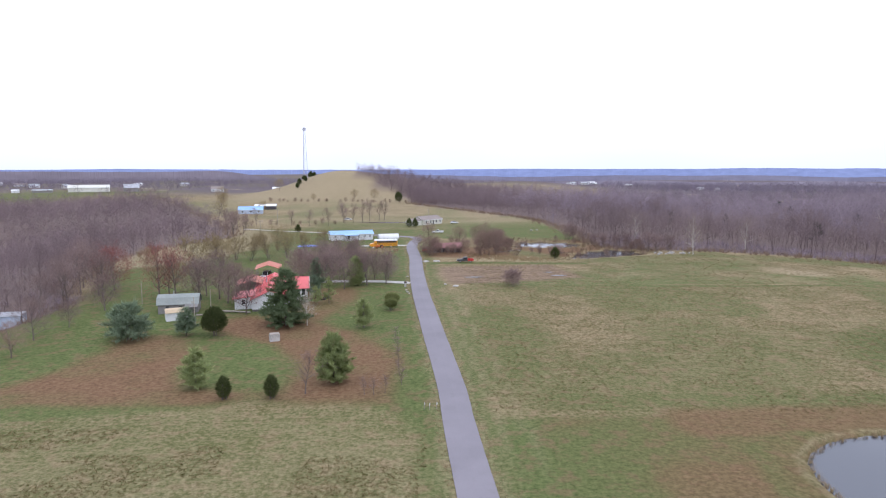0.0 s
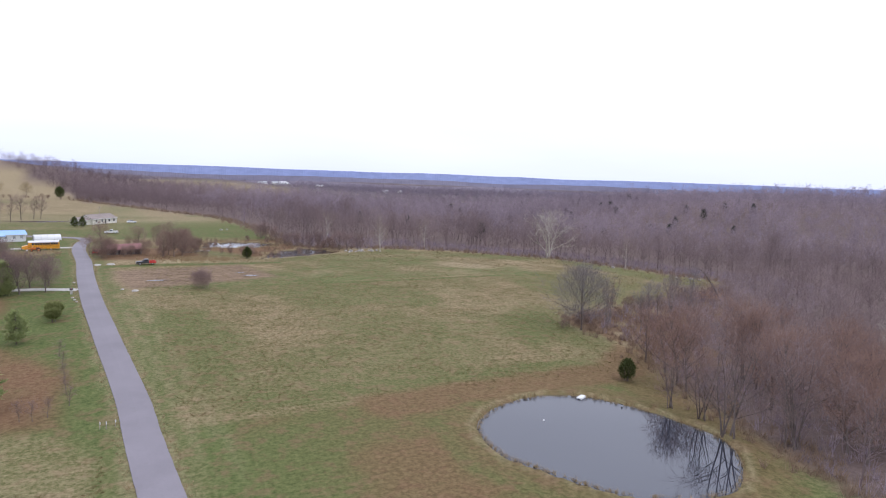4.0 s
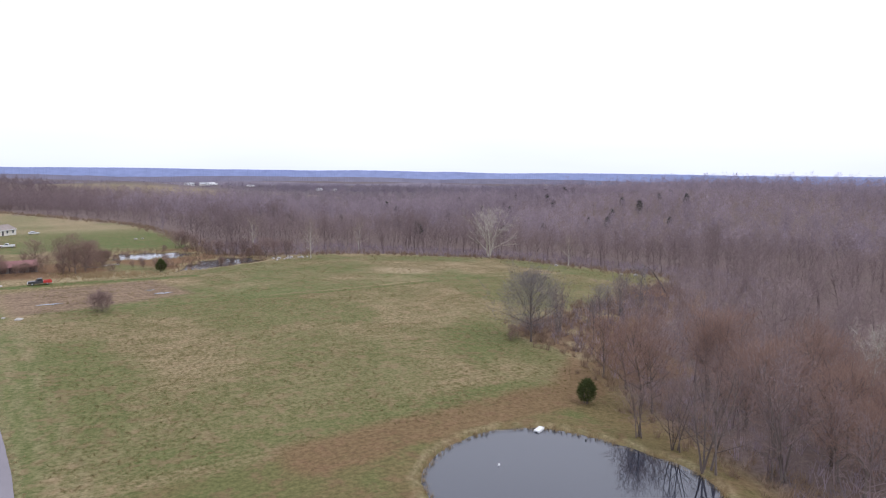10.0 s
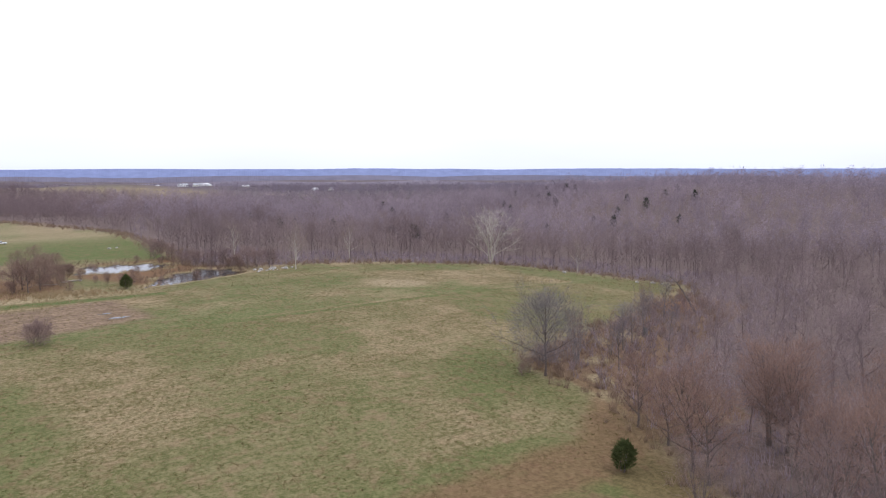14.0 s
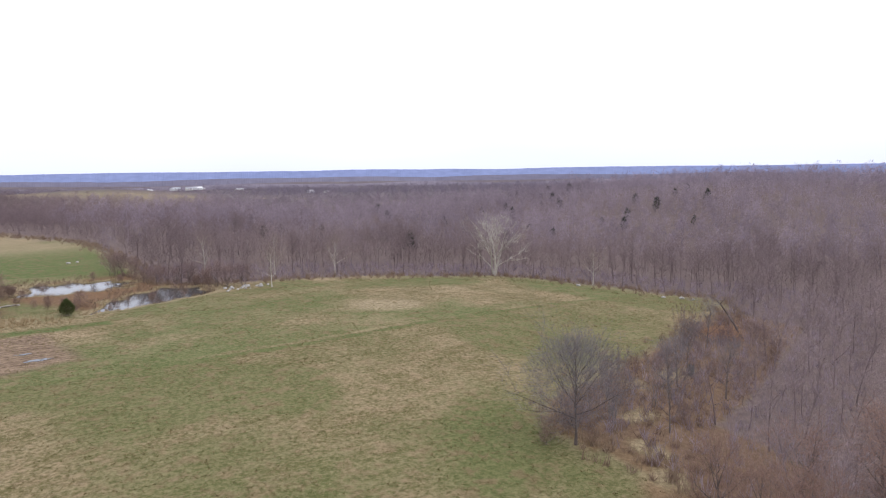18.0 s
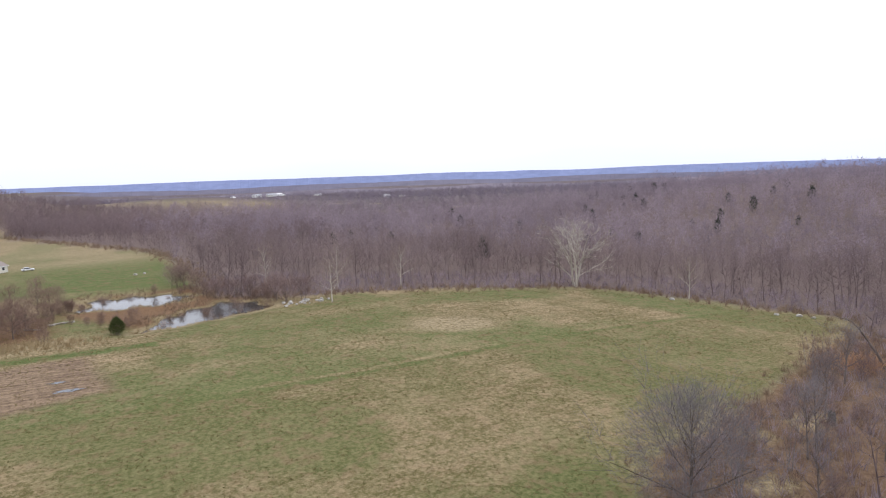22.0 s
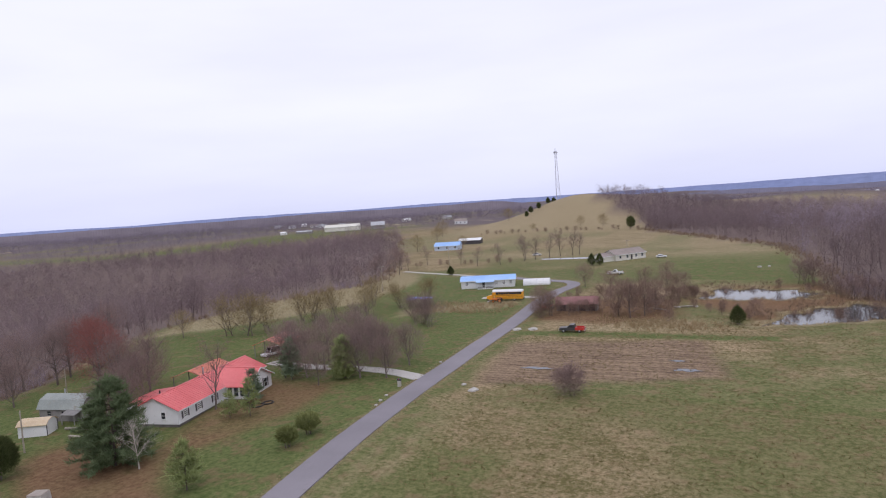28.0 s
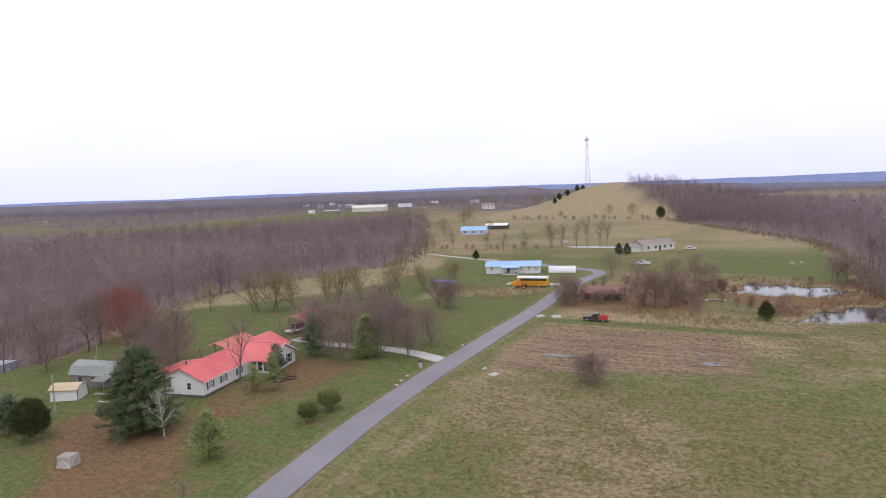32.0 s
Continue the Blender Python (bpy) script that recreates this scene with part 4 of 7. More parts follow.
# ---- woods ----
def template(seed, **kw):
    thick, haze = kw.pop("thick", 1), kw.pop("haze", 0)
    segs, roots, tips, tw = grow(seed, **kw)
    a, ta = tubes([s for s in segs if s[4] <= thick], 3)
    slim = [s for s in segs if s[4] > thick]
    rng = np.random.RandomState(seed + 9)
    b, tb = blades(roots, tips, tw, rng)
    if haze:
        # the finest twigs gather in clumps about the limbs' ends
        ends = np.array([s[1] for s in segs if s[4] == 1])
        d = rng.normal(size=(haze, 3)) + (0, 0, 0.25)
        d /= np.linalg.norm(d, axis=1)[:, None]
        p = ends[rng.randint(len(ends), size=haze)] + d * kw["spread"] * 0.36 * rng.uniform(0.25, 1.0, (haze, 1)) ** 0.5
        c, tc = facing(p, (d * 0.5 + (0, 0, 0.25) + rng.normal(0, 0.5, (haze, 3))) * rng.uniform(0.45, 1.0, (haze, 1)), 0.06, d)
        b, tb = np.vstack([b, c]), np.vstack([tb, tc + len(b)])
    if slim:
        c, tc = blades([s[0] for s in slim], [s[1] for s in slim], 2.2 * np.array([s[2] for s in slim]), rng)
        b, tb = np.vstack([b, c]), np.vstack([tb, tc + len(b)])
    v, t = np.vstack([a, b]), np.vstack([ta, tb + len(a)])
    return v, t, np.r_[np.ones(len(a)), np.zeros(len(b))]


def lobed_template(seed, height, spread, lobes, count, length, width, low=0.4, limbs=True):
    """A leafless tree seen from afar: a bole, limbs, and a crown of rounded clumps of twigs at the limbs' ends."""
    rng = np.random.RandomState(seed)
    segs = [(np.array([0, 0, -0.5]), np.array([rng.normal(0, 0.3), rng.normal(0, 0.3), height * 0.8]), height * 0.009, 0.05)]
    az = np.arange(lobes) * 2.4 + rng.rand() * 6
    f = (np.arange(lobes) + 0.5) / lobes
    out = spread * 0.68 * np.sqrt(1 - f**2.2) * rng.uniform(0.75, 1.1, lobes)
    size = spread * rng.uniform(0.36, 0.52, lobes)
    up = height * (low + (1 - low) * f) - 0.55 * size
    c = np.stack([np.cos(az) * out, np.sin(az) * out, up], 1)
    for p in c[:: 2 if limbs else 99]:
        segs.append((np.array([0, 0, p[2] * 0.62]), p, height * 0.005, 0.03))
    a, ta = tubes(segs, 3)
    d = rng.normal(size=(count, 3)) + (0, 0, 0.3)
    d /= np.linalg.norm(d, axis=1)[:, None]
    k = rng.randint(lobes, size=count)
    p = c[k] + d * (size[k] * rng.uniform(0.5, 1.1, count))[:, None] * (1, 1, 0.9)
    lie = rng.normal(0, 0.55, (count, 3)) + d * 0.35 + (0, 0, 0.1)
    b, tb = facing(p, lie * length * rng.uniform(0.6, 1.3, (count, 1)), width * rng.uniform(0.6, 1.4, count), d)
    v, t = np.vstack([a, b]), np.vstack([ta, tb + len(a)])
    return v, t, np.r_[np.ones(len(a)), np.zeros(len(b))]


def wood_points(spacing, x0, x1, y0, y1, seed, keep):
    rng = np.random.RandomState(seed)
    gx, gy = np.meshgrid(np.arange(x0, x1, spacing), np.arange(y0, y1, spacing))
    p = np.stack([gx.ravel(), gy.ravel()], 1) + rng.uniform(-0.48, 0.48, (gx.size, 2)) * spacing
    return p[keep(p[:, 0], p[:, 1])]


def build_wood(name, points, templates, material, label, seed, low=0.6, high=1.1, parent=None):
    rng = np.random.RandomState(seed)
    V, T, C, start = [], [], [], 0
    z = land(points[:, 0], points[:, 1])
    for (x, y), h in zip(points, z):
        v, t, c = templates[rng.randint(len(templates))]
        s, a = rng.uniform(low, high), rng.rand() * 6.283
        if -120 < x < 140 and 640 < y < 840:
            s *= 0.72
        if x < -60 and x * x + (y - 100) ** 2 > 640**2:
            s *= 0.78
        tone = np.clip(0.42 + 0.9 * (float(vnoise(x, y, 55, 2)) - 0.5) + rng.normal(0, 0.23), 0, 1)
        s *= 0.8 + 0.4 * float(vnoise(x + 500, y, 40, 2)) if x > -60 else 0.72 + 0.36 * float(vnoise(x + 500, y, 40, 2))
        ca, sa = np.cos(a) * s, np.sin(a) * s
        V.append(np.stack([v[:, 0] * ca - v[:, 1] * sa + x, v[:, 0] * sa + v[:, 1] * ca + y, v[:, 2] * s * rng.uniform(0.9, 1.1) + h], 1))
        T.append(t + start)
        bole = np.clip(tone + (0.4 if rng.rand() < 0.03 else rng.uniform(-0.3, 0.0)), 0, 1)
        C.append(np.where(c > 0, bole, tone))
        start += len(v)
    ob = fast_mesh(name, np.vstack(V), np.vstack(T), material, parent, np.concatenate(C))
    return tagged(ob, label, "woodland", kind="stuff")


def in_wood(x, y):
    return np.maximum(inside(x, y, EAST_POLY), inside(x, y, WEST_POLY))


def seen_side(x, y):
    """The stretch of the woods that lies before the walk."""
    return np.where(x > 0, y > 0.42 * x - 22, y > np.minimum(-1.47 * x, 99 - 0.52 * x) - 26)


TAN_FIELD = np.array([(10, 850), (170, 850), (200, 930), (20, 930)])
BARN_FIELD = np.array([(-720, 448), (-480, 445), (-390, 505), (-335, 565), (-290, 630), (-300, 690), (-420, 690), (-430, 570), (-505, 492), (-740, 488)])


def open_far(x, y):
    """Far fields that stay clear of trees."""
    a = np.maximum(inside(x, y, TAN_FIELD), inside(x, y, BARN_FIELD))
    hill_field = np.array([(-30, 552), (-32, 600), (-72, 660), (-98, 716), (-110, 840), (-300, 880), (-270, 640), (-235, 570), (-185, 480), (-140, 400), (-100, 380), (20, 470)])
    return np.maximum(a, inside(x, y, hill_field))


near_t = [template(40 + k, height=h, spread=s, base=b, limbs=8, kids=4, twigs=3, girth=0.009, rise=0.85, twig_w=0.045, haze=330) for k, (h, s, b) in enumerate(((15, 4.8, 0.26), (17, 4.8, 0.3), (13, 4.8, 0.22), (11, 4.2, 0.2), (16, 5.4, 0.3)))]
mid_t = [lobed_template(60 + k, h, s, 8, 230, 0.95, 0.18, 0.26) for k, (h, s) in enumerate(((15, 4.8), (17, 4.8), (13, 4.6), (16, 5.4), (11, 4.2)))]
west_t = [lobed_template(90 + k, h, s, 8, 230, 0.95, 0.19, 0.14) for k, (h, s) in enumerate(((14, 5.0), (16, 5.2), (12, 5.0), (10, 4.4)))]
deep_t = [lobed_template(70 + k, h, s, 7, 165, 1.12, 0.3, 0.34, False) for k, (h, s) in enumerate(((14, 5.4), (17, 5.4), (12, 5.2), (15, 6.2), (10, 4.8)))]
far_t = [lobed_template(80 + k, h, s, 5, 28, 1.8, 0.72, 0.15, False) for k, (h, s) in enumerate(((15, 6.5), (17, 7.0), (13, 6.5)))]

HUB = (62, 140)
ring_a = lambda x, y: np.hypot(x - HUB[0], y - HUB[1])
brushland = lambda x, y: (inside(x, y, EAST_POLY) < 17) & (x > 80) & (x < 180) & (y > 88) & (y < 165)
near_keep = lambda x, y: (in_wood(x, y) > 1.5 + 5 * (vnoise(x, y, 14, 1) - 0.5)) & ~brushland(x, y) & (ring_a(x, y) < 215) & seen_side(x, y)
mid_keep = lambda x, y: (in_wood(x, y) > 1.5) & (ring_a(x, y) >= 215) & (ring_a(x, y) < 640) & seen_side(x, y) & (open_far(x, y) < 0) & ~((x > -130) & (x < 50) & (y > 738))
far_keep = lambda x, y: (ring_a(x, y) >= 640) & (ring_a(x, y) < 1750) & seen_side(x, y) & (open_far(x, y) < 0) & (vnoise(x, y, 260, 2) > np.where(x < -120, 0.24, 0.25)) & ((np.abs(x - 20) > 260) | (y > 1000))
p_near = wood_points(7.0, 0, 330, -70, 400, 3, near_keep)
build_wood("woodland_nearby", p_near, near_t, M_WOODS_NEAR, "leafless grey-brown woodland along the hay field", 11)
p_west = wood_points(6.4, -260, 0, -70, 400, 6, near_keep)
build_wood("woodland_nearby", p_west, near_t, M_WOODS_NEAR, "leafless grey-brown woodland below the homestead", 12)
p_mid = wood_points(8.8, -640, 720, -140, 800, 4, mid_keep)
edge_mid = in_wood(p_mid[:, 0], p_mid[:, 1]) < 26
blend = np.maximum(ss(20, 170, p_mid[:, 0] + 60 * (vnoise(p_mid[:, 0], p_mid[:, 1], 40, 2) - 0.5)), ss(-60, -30, p_mid[:, 0]) * ss(470, 300, p_mid[:, 1]))
east_mid = np.random.RandomState(2).rand(len(p_mid)) < blend
build_wood("woodland_middle", p_mid[east_mid & edge_mid], mid_t, M_WOODS, "leafless woodland along the eastern valley's edge", 13)
build_wood("woodland_middle", p_mid[east_mid & ~edge_mid], deep_t, M_WOODS, "leafless woodland covering the eastern valley and hill", 16)
build_wood("woodland_middle", p_mid[~east_mid & edge_mid], west_t, M_WOODS_WEST, "leafless woodland bordering the western ravine", 14)
build_wood("woodland_middle", p_mid[~east_mid & ~edge_mid], deep_t, M_WOODS_WEST, "leafless woodland filling the western ravine", 17)
p_hill = wood_points(6.2, -105, 60, 552, 738, 18, lambda x, y: (in_wood(x, y) > 1.5) & (open_far(x, y) < 0))
build_wood("woodland_middle", p_hill, west_t, M_WOODS_WEST, "leafless wood climbing the hill beside the pasture", 19, 0.6, 0.95)
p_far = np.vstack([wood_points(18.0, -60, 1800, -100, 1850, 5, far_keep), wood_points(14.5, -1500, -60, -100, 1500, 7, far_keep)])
build_wood("woodland_far", p_far, far_t, M_WOODS_HAZED, "distant leafless woods on rolling hills", 15)


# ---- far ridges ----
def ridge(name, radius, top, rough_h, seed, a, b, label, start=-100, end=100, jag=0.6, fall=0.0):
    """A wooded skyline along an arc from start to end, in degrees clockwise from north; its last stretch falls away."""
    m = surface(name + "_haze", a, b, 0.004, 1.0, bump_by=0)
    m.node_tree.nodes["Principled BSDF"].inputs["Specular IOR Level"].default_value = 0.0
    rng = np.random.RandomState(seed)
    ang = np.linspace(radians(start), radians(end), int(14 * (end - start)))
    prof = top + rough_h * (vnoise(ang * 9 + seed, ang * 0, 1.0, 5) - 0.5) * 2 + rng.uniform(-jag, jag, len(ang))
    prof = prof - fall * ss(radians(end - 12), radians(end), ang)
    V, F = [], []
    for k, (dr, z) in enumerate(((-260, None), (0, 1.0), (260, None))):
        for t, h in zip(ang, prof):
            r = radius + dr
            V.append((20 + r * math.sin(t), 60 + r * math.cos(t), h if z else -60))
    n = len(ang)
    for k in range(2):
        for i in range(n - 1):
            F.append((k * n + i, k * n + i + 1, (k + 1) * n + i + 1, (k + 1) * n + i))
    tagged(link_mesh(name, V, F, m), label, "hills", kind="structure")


ridge("backdrop_west", 1680, 30, 3, 11, (0.15, 0.13, 0.15), (0.2, 0.172, 0.19), "wooded western skyline, brown and leafless", -100, -9, 0.35, 45)
# the next three carry distance haze in their base colours, bluer farther out
ridge("backdrop_near", 2000, -2, 7, 3, (0.19, 0.168, 0.2), (0.25, 0.22, 0.25), "far leafless wooded rise, brown paled by painted haze")
ridge("backdrop_middle", 2900, 6, 7, 8, (0.155, 0.145, 0.19), (0.185, 0.175, 0.22), "wooded ridge far away, haze put in its colour")
ridge("backdrop_far", 4300, 38, 7, 21, (0.2, 0.235, 0.39), (0.23, 0.265, 0.42), "ridge on the horizon, blue from haze put in its colour")

# ---- building blocks ----
def part(name, bm, material, parent, label=""):
    me = bpy.data.meshes.new(name)
    bm.normal_update()
    bm.to_mesh(me)
    bm.free()
    me.materials.append(material)
    ob = new(name, me)
    ob.parent = parent
    return tagged(ob, label)


def thing(name, x, y, turn, label, category, group="", z=None):
    ob = new(name)
    ob.matrix_world = Matrix.Translation((x, y, land_at(x, y) if z is None else z)) @ pose(0, 0, 0, 0, 0, turn)
    return tagged(ob, label, category, group)


def boxes(*items, bevel=0.0):
    """A bmesh of boxes (x0, y0, z0, x1, y1, z1)."""
    bm = bmesh.new()
    for x0, y0, z0, x1, y1, z1 in items:
        m = Matrix.Translation(((x0 + x1) / 2, (y0 + y1) / 2, (z0 + z1) / 2)) @ Matrix.Diagonal((abs(x1 - x0), abs(y1 - y0), abs(z1 - z0), 1))
        bmesh.ops.create_cube(bm, size=1, matrix=m)
    if bevel:
        bmesh.ops.bevel(bm, geom=bm.edges[:], offset=bevel, segments=2, affect="EDGES", profile=0.6)
    return bm


def prism(outline, a, b, axis="x", bevel=0.0):
    """An outline in the plane across the axis, drawn out from a to b along it. Outline pairs: (y, z) for x, (x, z) for y, (x, y) for z."""
    bm = bmesh.new()
    put = {"x": lambda p, k: (k, p[0], p[1]), "y": lambda p, k: (p[0], k, p[1]), "z": lambda p, k: (p[0], p[1], k)}[axis]
    lo, hi = [bm.verts.new(put(p, a)) for p in outline], [bm.verts.new(put(p, b)) for p in outline]
    n = len(outline)
    bm.faces.new(lo)
    bm.faces.new(hi[::-1])
    for i in range(n):
        bm.faces.new((lo[i], hi[i], hi[(i + 1) % n], lo[(i + 1) % n]))
    bmesh.ops.recalc_face_normals(bm, faces=bm.faces[:])
    if bevel:
        bmesh.ops.bevel(bm, geom=bm.edges[:], offset=bevel, segments=2, affect="EDGES", profile=0.6)
    return bm


def cylinder(r, a, b, axis="z", at=(0, 0), sides=16, r2=None):
    bm = bmesh.new()
    bmesh.ops.create_cone(bm, cap_ends=True, segments=sides, radius1=r, radius2=r if r2 is None else r2, depth=abs(b - a), matrix=Matrix.Translation((0, 0, (a + b) / 2)))
    if axis == "x":
        bmesh.ops.rotate(bm, verts=bm.verts[:], matrix=Matrix.Rotation(radians(90), 3, "Y"))
        bmesh.ops.translate(bm, verts=bm.verts[:], vec=(0, *at))
    elif axis == "y":
        bmesh.ops.rotate(bm, verts=bm.verts[:], matrix=Matrix.Rotation(radians(-90), 3, "X"))
        bmesh.ops.translate(bm, verts=bm.verts[:], vec=(at[0], 0, at[1]))
    else:
        bmesh.ops.translate(bm, verts=bm.verts[:], vec=(*at, 0))
    return bm


def roof_slab(x0, x1, y_eave, z_eave, y_ridge, z_ridge, thick=0.12):
    return prism([(y_eave, z_eave), (y_ridge, z_ridge), (y_ridge, z_ridge + thick), (y_eave, z_eave + thick)], x0, x1, "x")


def seams(x0, x1, step, y_eave, z_eave, y_ridge, z_ridge, thick=0.12):
    """Standing seams of a metal roof on one slope."""
    bm = bmesh.new()
    k = x0 + step / 2
    while k < x1:
        lo, hi = thick - 0.005, thick + 0.045
        vs = [bm.verts.new(v) for v in ((k, y_eave, z_eave + lo), (k + 0.05, y_eave, z_eave + lo), (k + 0.05, y_eave, z_eave + hi), (k, y_eave, z_eave + hi), (k, y_ridge, z_ridge + lo), (k + 0.05, y_ridge, z_ridge + lo), (k + 0.05, y_ridge, z_ridge + hi), (k, y_ridge, z_ridge + hi))]
        for f in ((0, 1, 2, 3), (7, 6, 5, 4), (0, 4, 5, 1), (1, 5, 6, 2), (2, 6, 7, 3), (3, 7, 4, 0)):
            bm.faces.new([vs[i] for i in f])
        k += step
    return bm


def gable_roof(parent, x0, x1, y0, y1, eave, ridge_z, material, over=0.35, seam=0.0, cap=True):
    ym = (y0 + y1) / 2
    drop = (ridge_z - eave) / (ym - y0) * over
    for name, ye in (("roof_slope", y0 - over), ("roof_slope", y1 + over)):
        s = part(name, roof_slab(x0 - over, x1 + over, ye, eave - drop, ym, ridge_z), material, parent)
        if seam:
            part("roof_seams", seams(x0 - over, x1 + over, seam, ye, eave - drop, ym, ridge_z), material, s)
    if cap:
        part("ridge_cap", boxes((x0 - over, ym - 0.16, ridge_z + 0.07, x1 + over, ym + 0.16, ridge_z + 0.15)), material, parent)
    # eave boards
    for ye, s in ((y0 - over, -1), (y1 + over, 1)):
        part("fascia", boxes((x0 - over, ye, eave - drop - 0.1, x1 + over, ye + s * 0.05, eave - drop + 0.1)), M_WHITE_TRIM, parent)


def gable_body(x0, x1, y0, y1, eave, ridge_z, base=0.0):
    ym = (y0 + y1) / 2
    return prism([(y0, base), (y1, base), (y1, eave), (ym, ridge_z - 0.04), (y0, eave)], x0, x1, "x")


def window(parent, wall, at, along, z, w, h, out, shutters=None, frame_mat=None, bars=1):
    """A framed window on a wall: 'x' walls run along x at y = at, 'y' walls along y at x = at; out: which way it faces."""
    frame_mat = frame_mat or M_WHITE_TRIM

    def flat(a0, z0, a1, z1, d0, d1):
        lo, hi = sorted((at + out * d0, at + out * d1))
        return (a0, lo, z0, a1, hi, z1) if wall == "x" else (lo, a0, z0, hi, a1, z1)

    f = part("window", boxes(flat(along - w / 2 - 0.08, z - 0.08, along - w / 2, z + h + 0.08, -0.02, 0.07), flat(along + w / 2, z - 0.08, along + w / 2 + 0.08, z + h + 0.08, -0.02, 0.07), flat(along - w / 2, z + h, along + w / 2, z + h + 0.08, -0.02, 0.07), flat(along - w / 2 - 0.1, z - 0.1, along + w / 2 + 0.1, z, -0.02, 0.1), *[flat(along - w / 2, z + h * (k + 1) / (bars + 1) - 0.025, along + w / 2, z + h * (k + 1) / (bars + 1) + 0.025, 0, 0.05) for k in range(bars)]), frame_mat, parent)
    part("pane", boxes(flat(along - w / 2, z, along + w / 2, z + h, -0.03, 0.02)), M_PANE, f)
    if shutters:
        for s in (-1, 1):
            a = along + s * (w / 2 + 0.27)
            part("shutter", boxes(flat(a - 0.18, z - 0.06, a + 0.18, z + h + 0.06, 0, 0.05)), shutters, parent, "dark louvred shutter")


def siding(x0, x1, y, z0, z1, out, step=0.3):
    """Lap boards along a wall that runs along x."""
    items = []
    k = z0
    while k < z1 - 0.05:
        lo, hi = sorted((y, y + out * 0.025))
        items.append((x0, lo, k, x1, hi, k + step * 0.55))
        k += step
    return boxes(*items)


def door(parent, wall, at, along, z, w, h, out, material):
    lo, hi = sorted((at - out * 0.02, at + out * 0.06))
    b = (along - w / 2, lo, z, along + w / 2, hi, z + h) if wall == "x" else (lo, along - w / 2, z, hi, along + w / 2, z + h)
    d = part("door", boxes(b, bevel=0.01), material, parent)
    lo, hi = sorted((at + out * 0.05, at + out * 0.12))
    k = along + w * 0.38
    part("door_handle", boxes((k - 0.03, lo, z + 0.95, k + 0.03, hi, z + 1.05) if wall == "x" else (lo, k - 0.03, z + 0.95, hi, k + 0.03, z + 1.05)), M_METAL, d)


# ---- the red-roofed house ----
# local x runs from the south gable northwards, local y westwards
house = thing("house", -35.0, 145.0, 102.0, "long white house with red metal roof and dark shutters", "house")
part("main_wall", gable_body(0, 26, 0, 8.0, 2.75, 4.6, 0.45), M_WHITE, house)
part("skirting", boxes((0.08, 0.08, -0.8, 25.92, 7.92, 0.45)), M_SKIRT, house, "dark stone skirting below the siding")
gable_roof(house, 0, 26, 0, 8.0, 2.75, 4.6, M_RED_ROOF, 0.4, 0.6)
part("siding_boards", siding(0, 12.4, 0, 0.5, 2.6, -1), M_WHITE, house)
for u in (1.7, 5.2, 9.6):
    window(house, "x", 0, u, 1.15, 0.95, 1.35, -1, M_SHUTTER)
wing = part("wing_wall", prism([(12.6, 0.45), (20.8, 0.45), (20.8, 2.75), (16.7, 4.75), (12.6, 2.75)], -4.3, 4.0, "y"), M_WHITE, house)
part("wing_skirting", boxes((12.7, -4.2, -0.8, 20.7, 0.1, 0.45)), M_SKIRT, house, "dark stone skirting")
for ye, ze, ym in ((12.2, 2.56, 16.7), (21.2, 2.56, 16.7)):
    part("wing_roof_slope", prism([(ye, ze), (ym, 4.8), (ym, 4.92), (ye, ze + 0.12)], -4.8, 4.0, "y"), M_RED_ROOF, house)
part("wing_ridge_cap", boxes((16.55, -4.8, 4.86, 16.85, 4.0, 4.95)), M_RED_ROOF, house)
part("gable_trim", prism([(12.2, 2.5), (16.7, 4.74), (21.2, 2.5), (21.2, 2.68), (16.7, 4.93), (12.2, 2.68)], -4.86, -4.8, "y"), M_WHITE_TRIM, house)
for v in (-3.3, -2.15, -1.0):
    window(house, "y", 12.6, v, 0.95, 0.8, 1.5, -1)
for u in (14.6, 18.6):
    window(house, "x", -4.3, u, 1.0, 1.0, 1.5, -1, M_SHUTTER)
window(house, "x", 0, 23.4, 1.15, 0.95, 1.35, -1, M_SHUTTER)
window(house, "y", 0, 2.6, 1.3, 0.7, 1.0, -1)
door(house, "x", 0, 11.7, 0.5, 0.95, 2.05, -1, M_WHITE_TRIM)
part("porch_step", boxes((10.9, -1.3, -0.6, 12.5, 0, 0.4)), M_CONCRETE, house)
part("rear_wing", boxes((3.0, 8.0, 0.0, 11.0, 12.0, 2.5)), M_WHITE, house)
part("rear_roof", prism([(7.6, 3.02), (12.5, 2.35), (12.5, 2.5), (7.6, 3.17)], 2.6, 11.4, "x"), M_RED_ROOF, house)
window(house, "y", 3.0, 10.0, 1.2, 0.8, 1.0, -1)
part("roof_vent", cylinder(0.12, 3.2, 4.4, "z", (4.5, 6.4), 10), M_BLACK, house)
part("chimney_flue", cylinder(0.16, 4.0, 5.4, "z", (15.0, 5.5), 10), M_METAL, house)


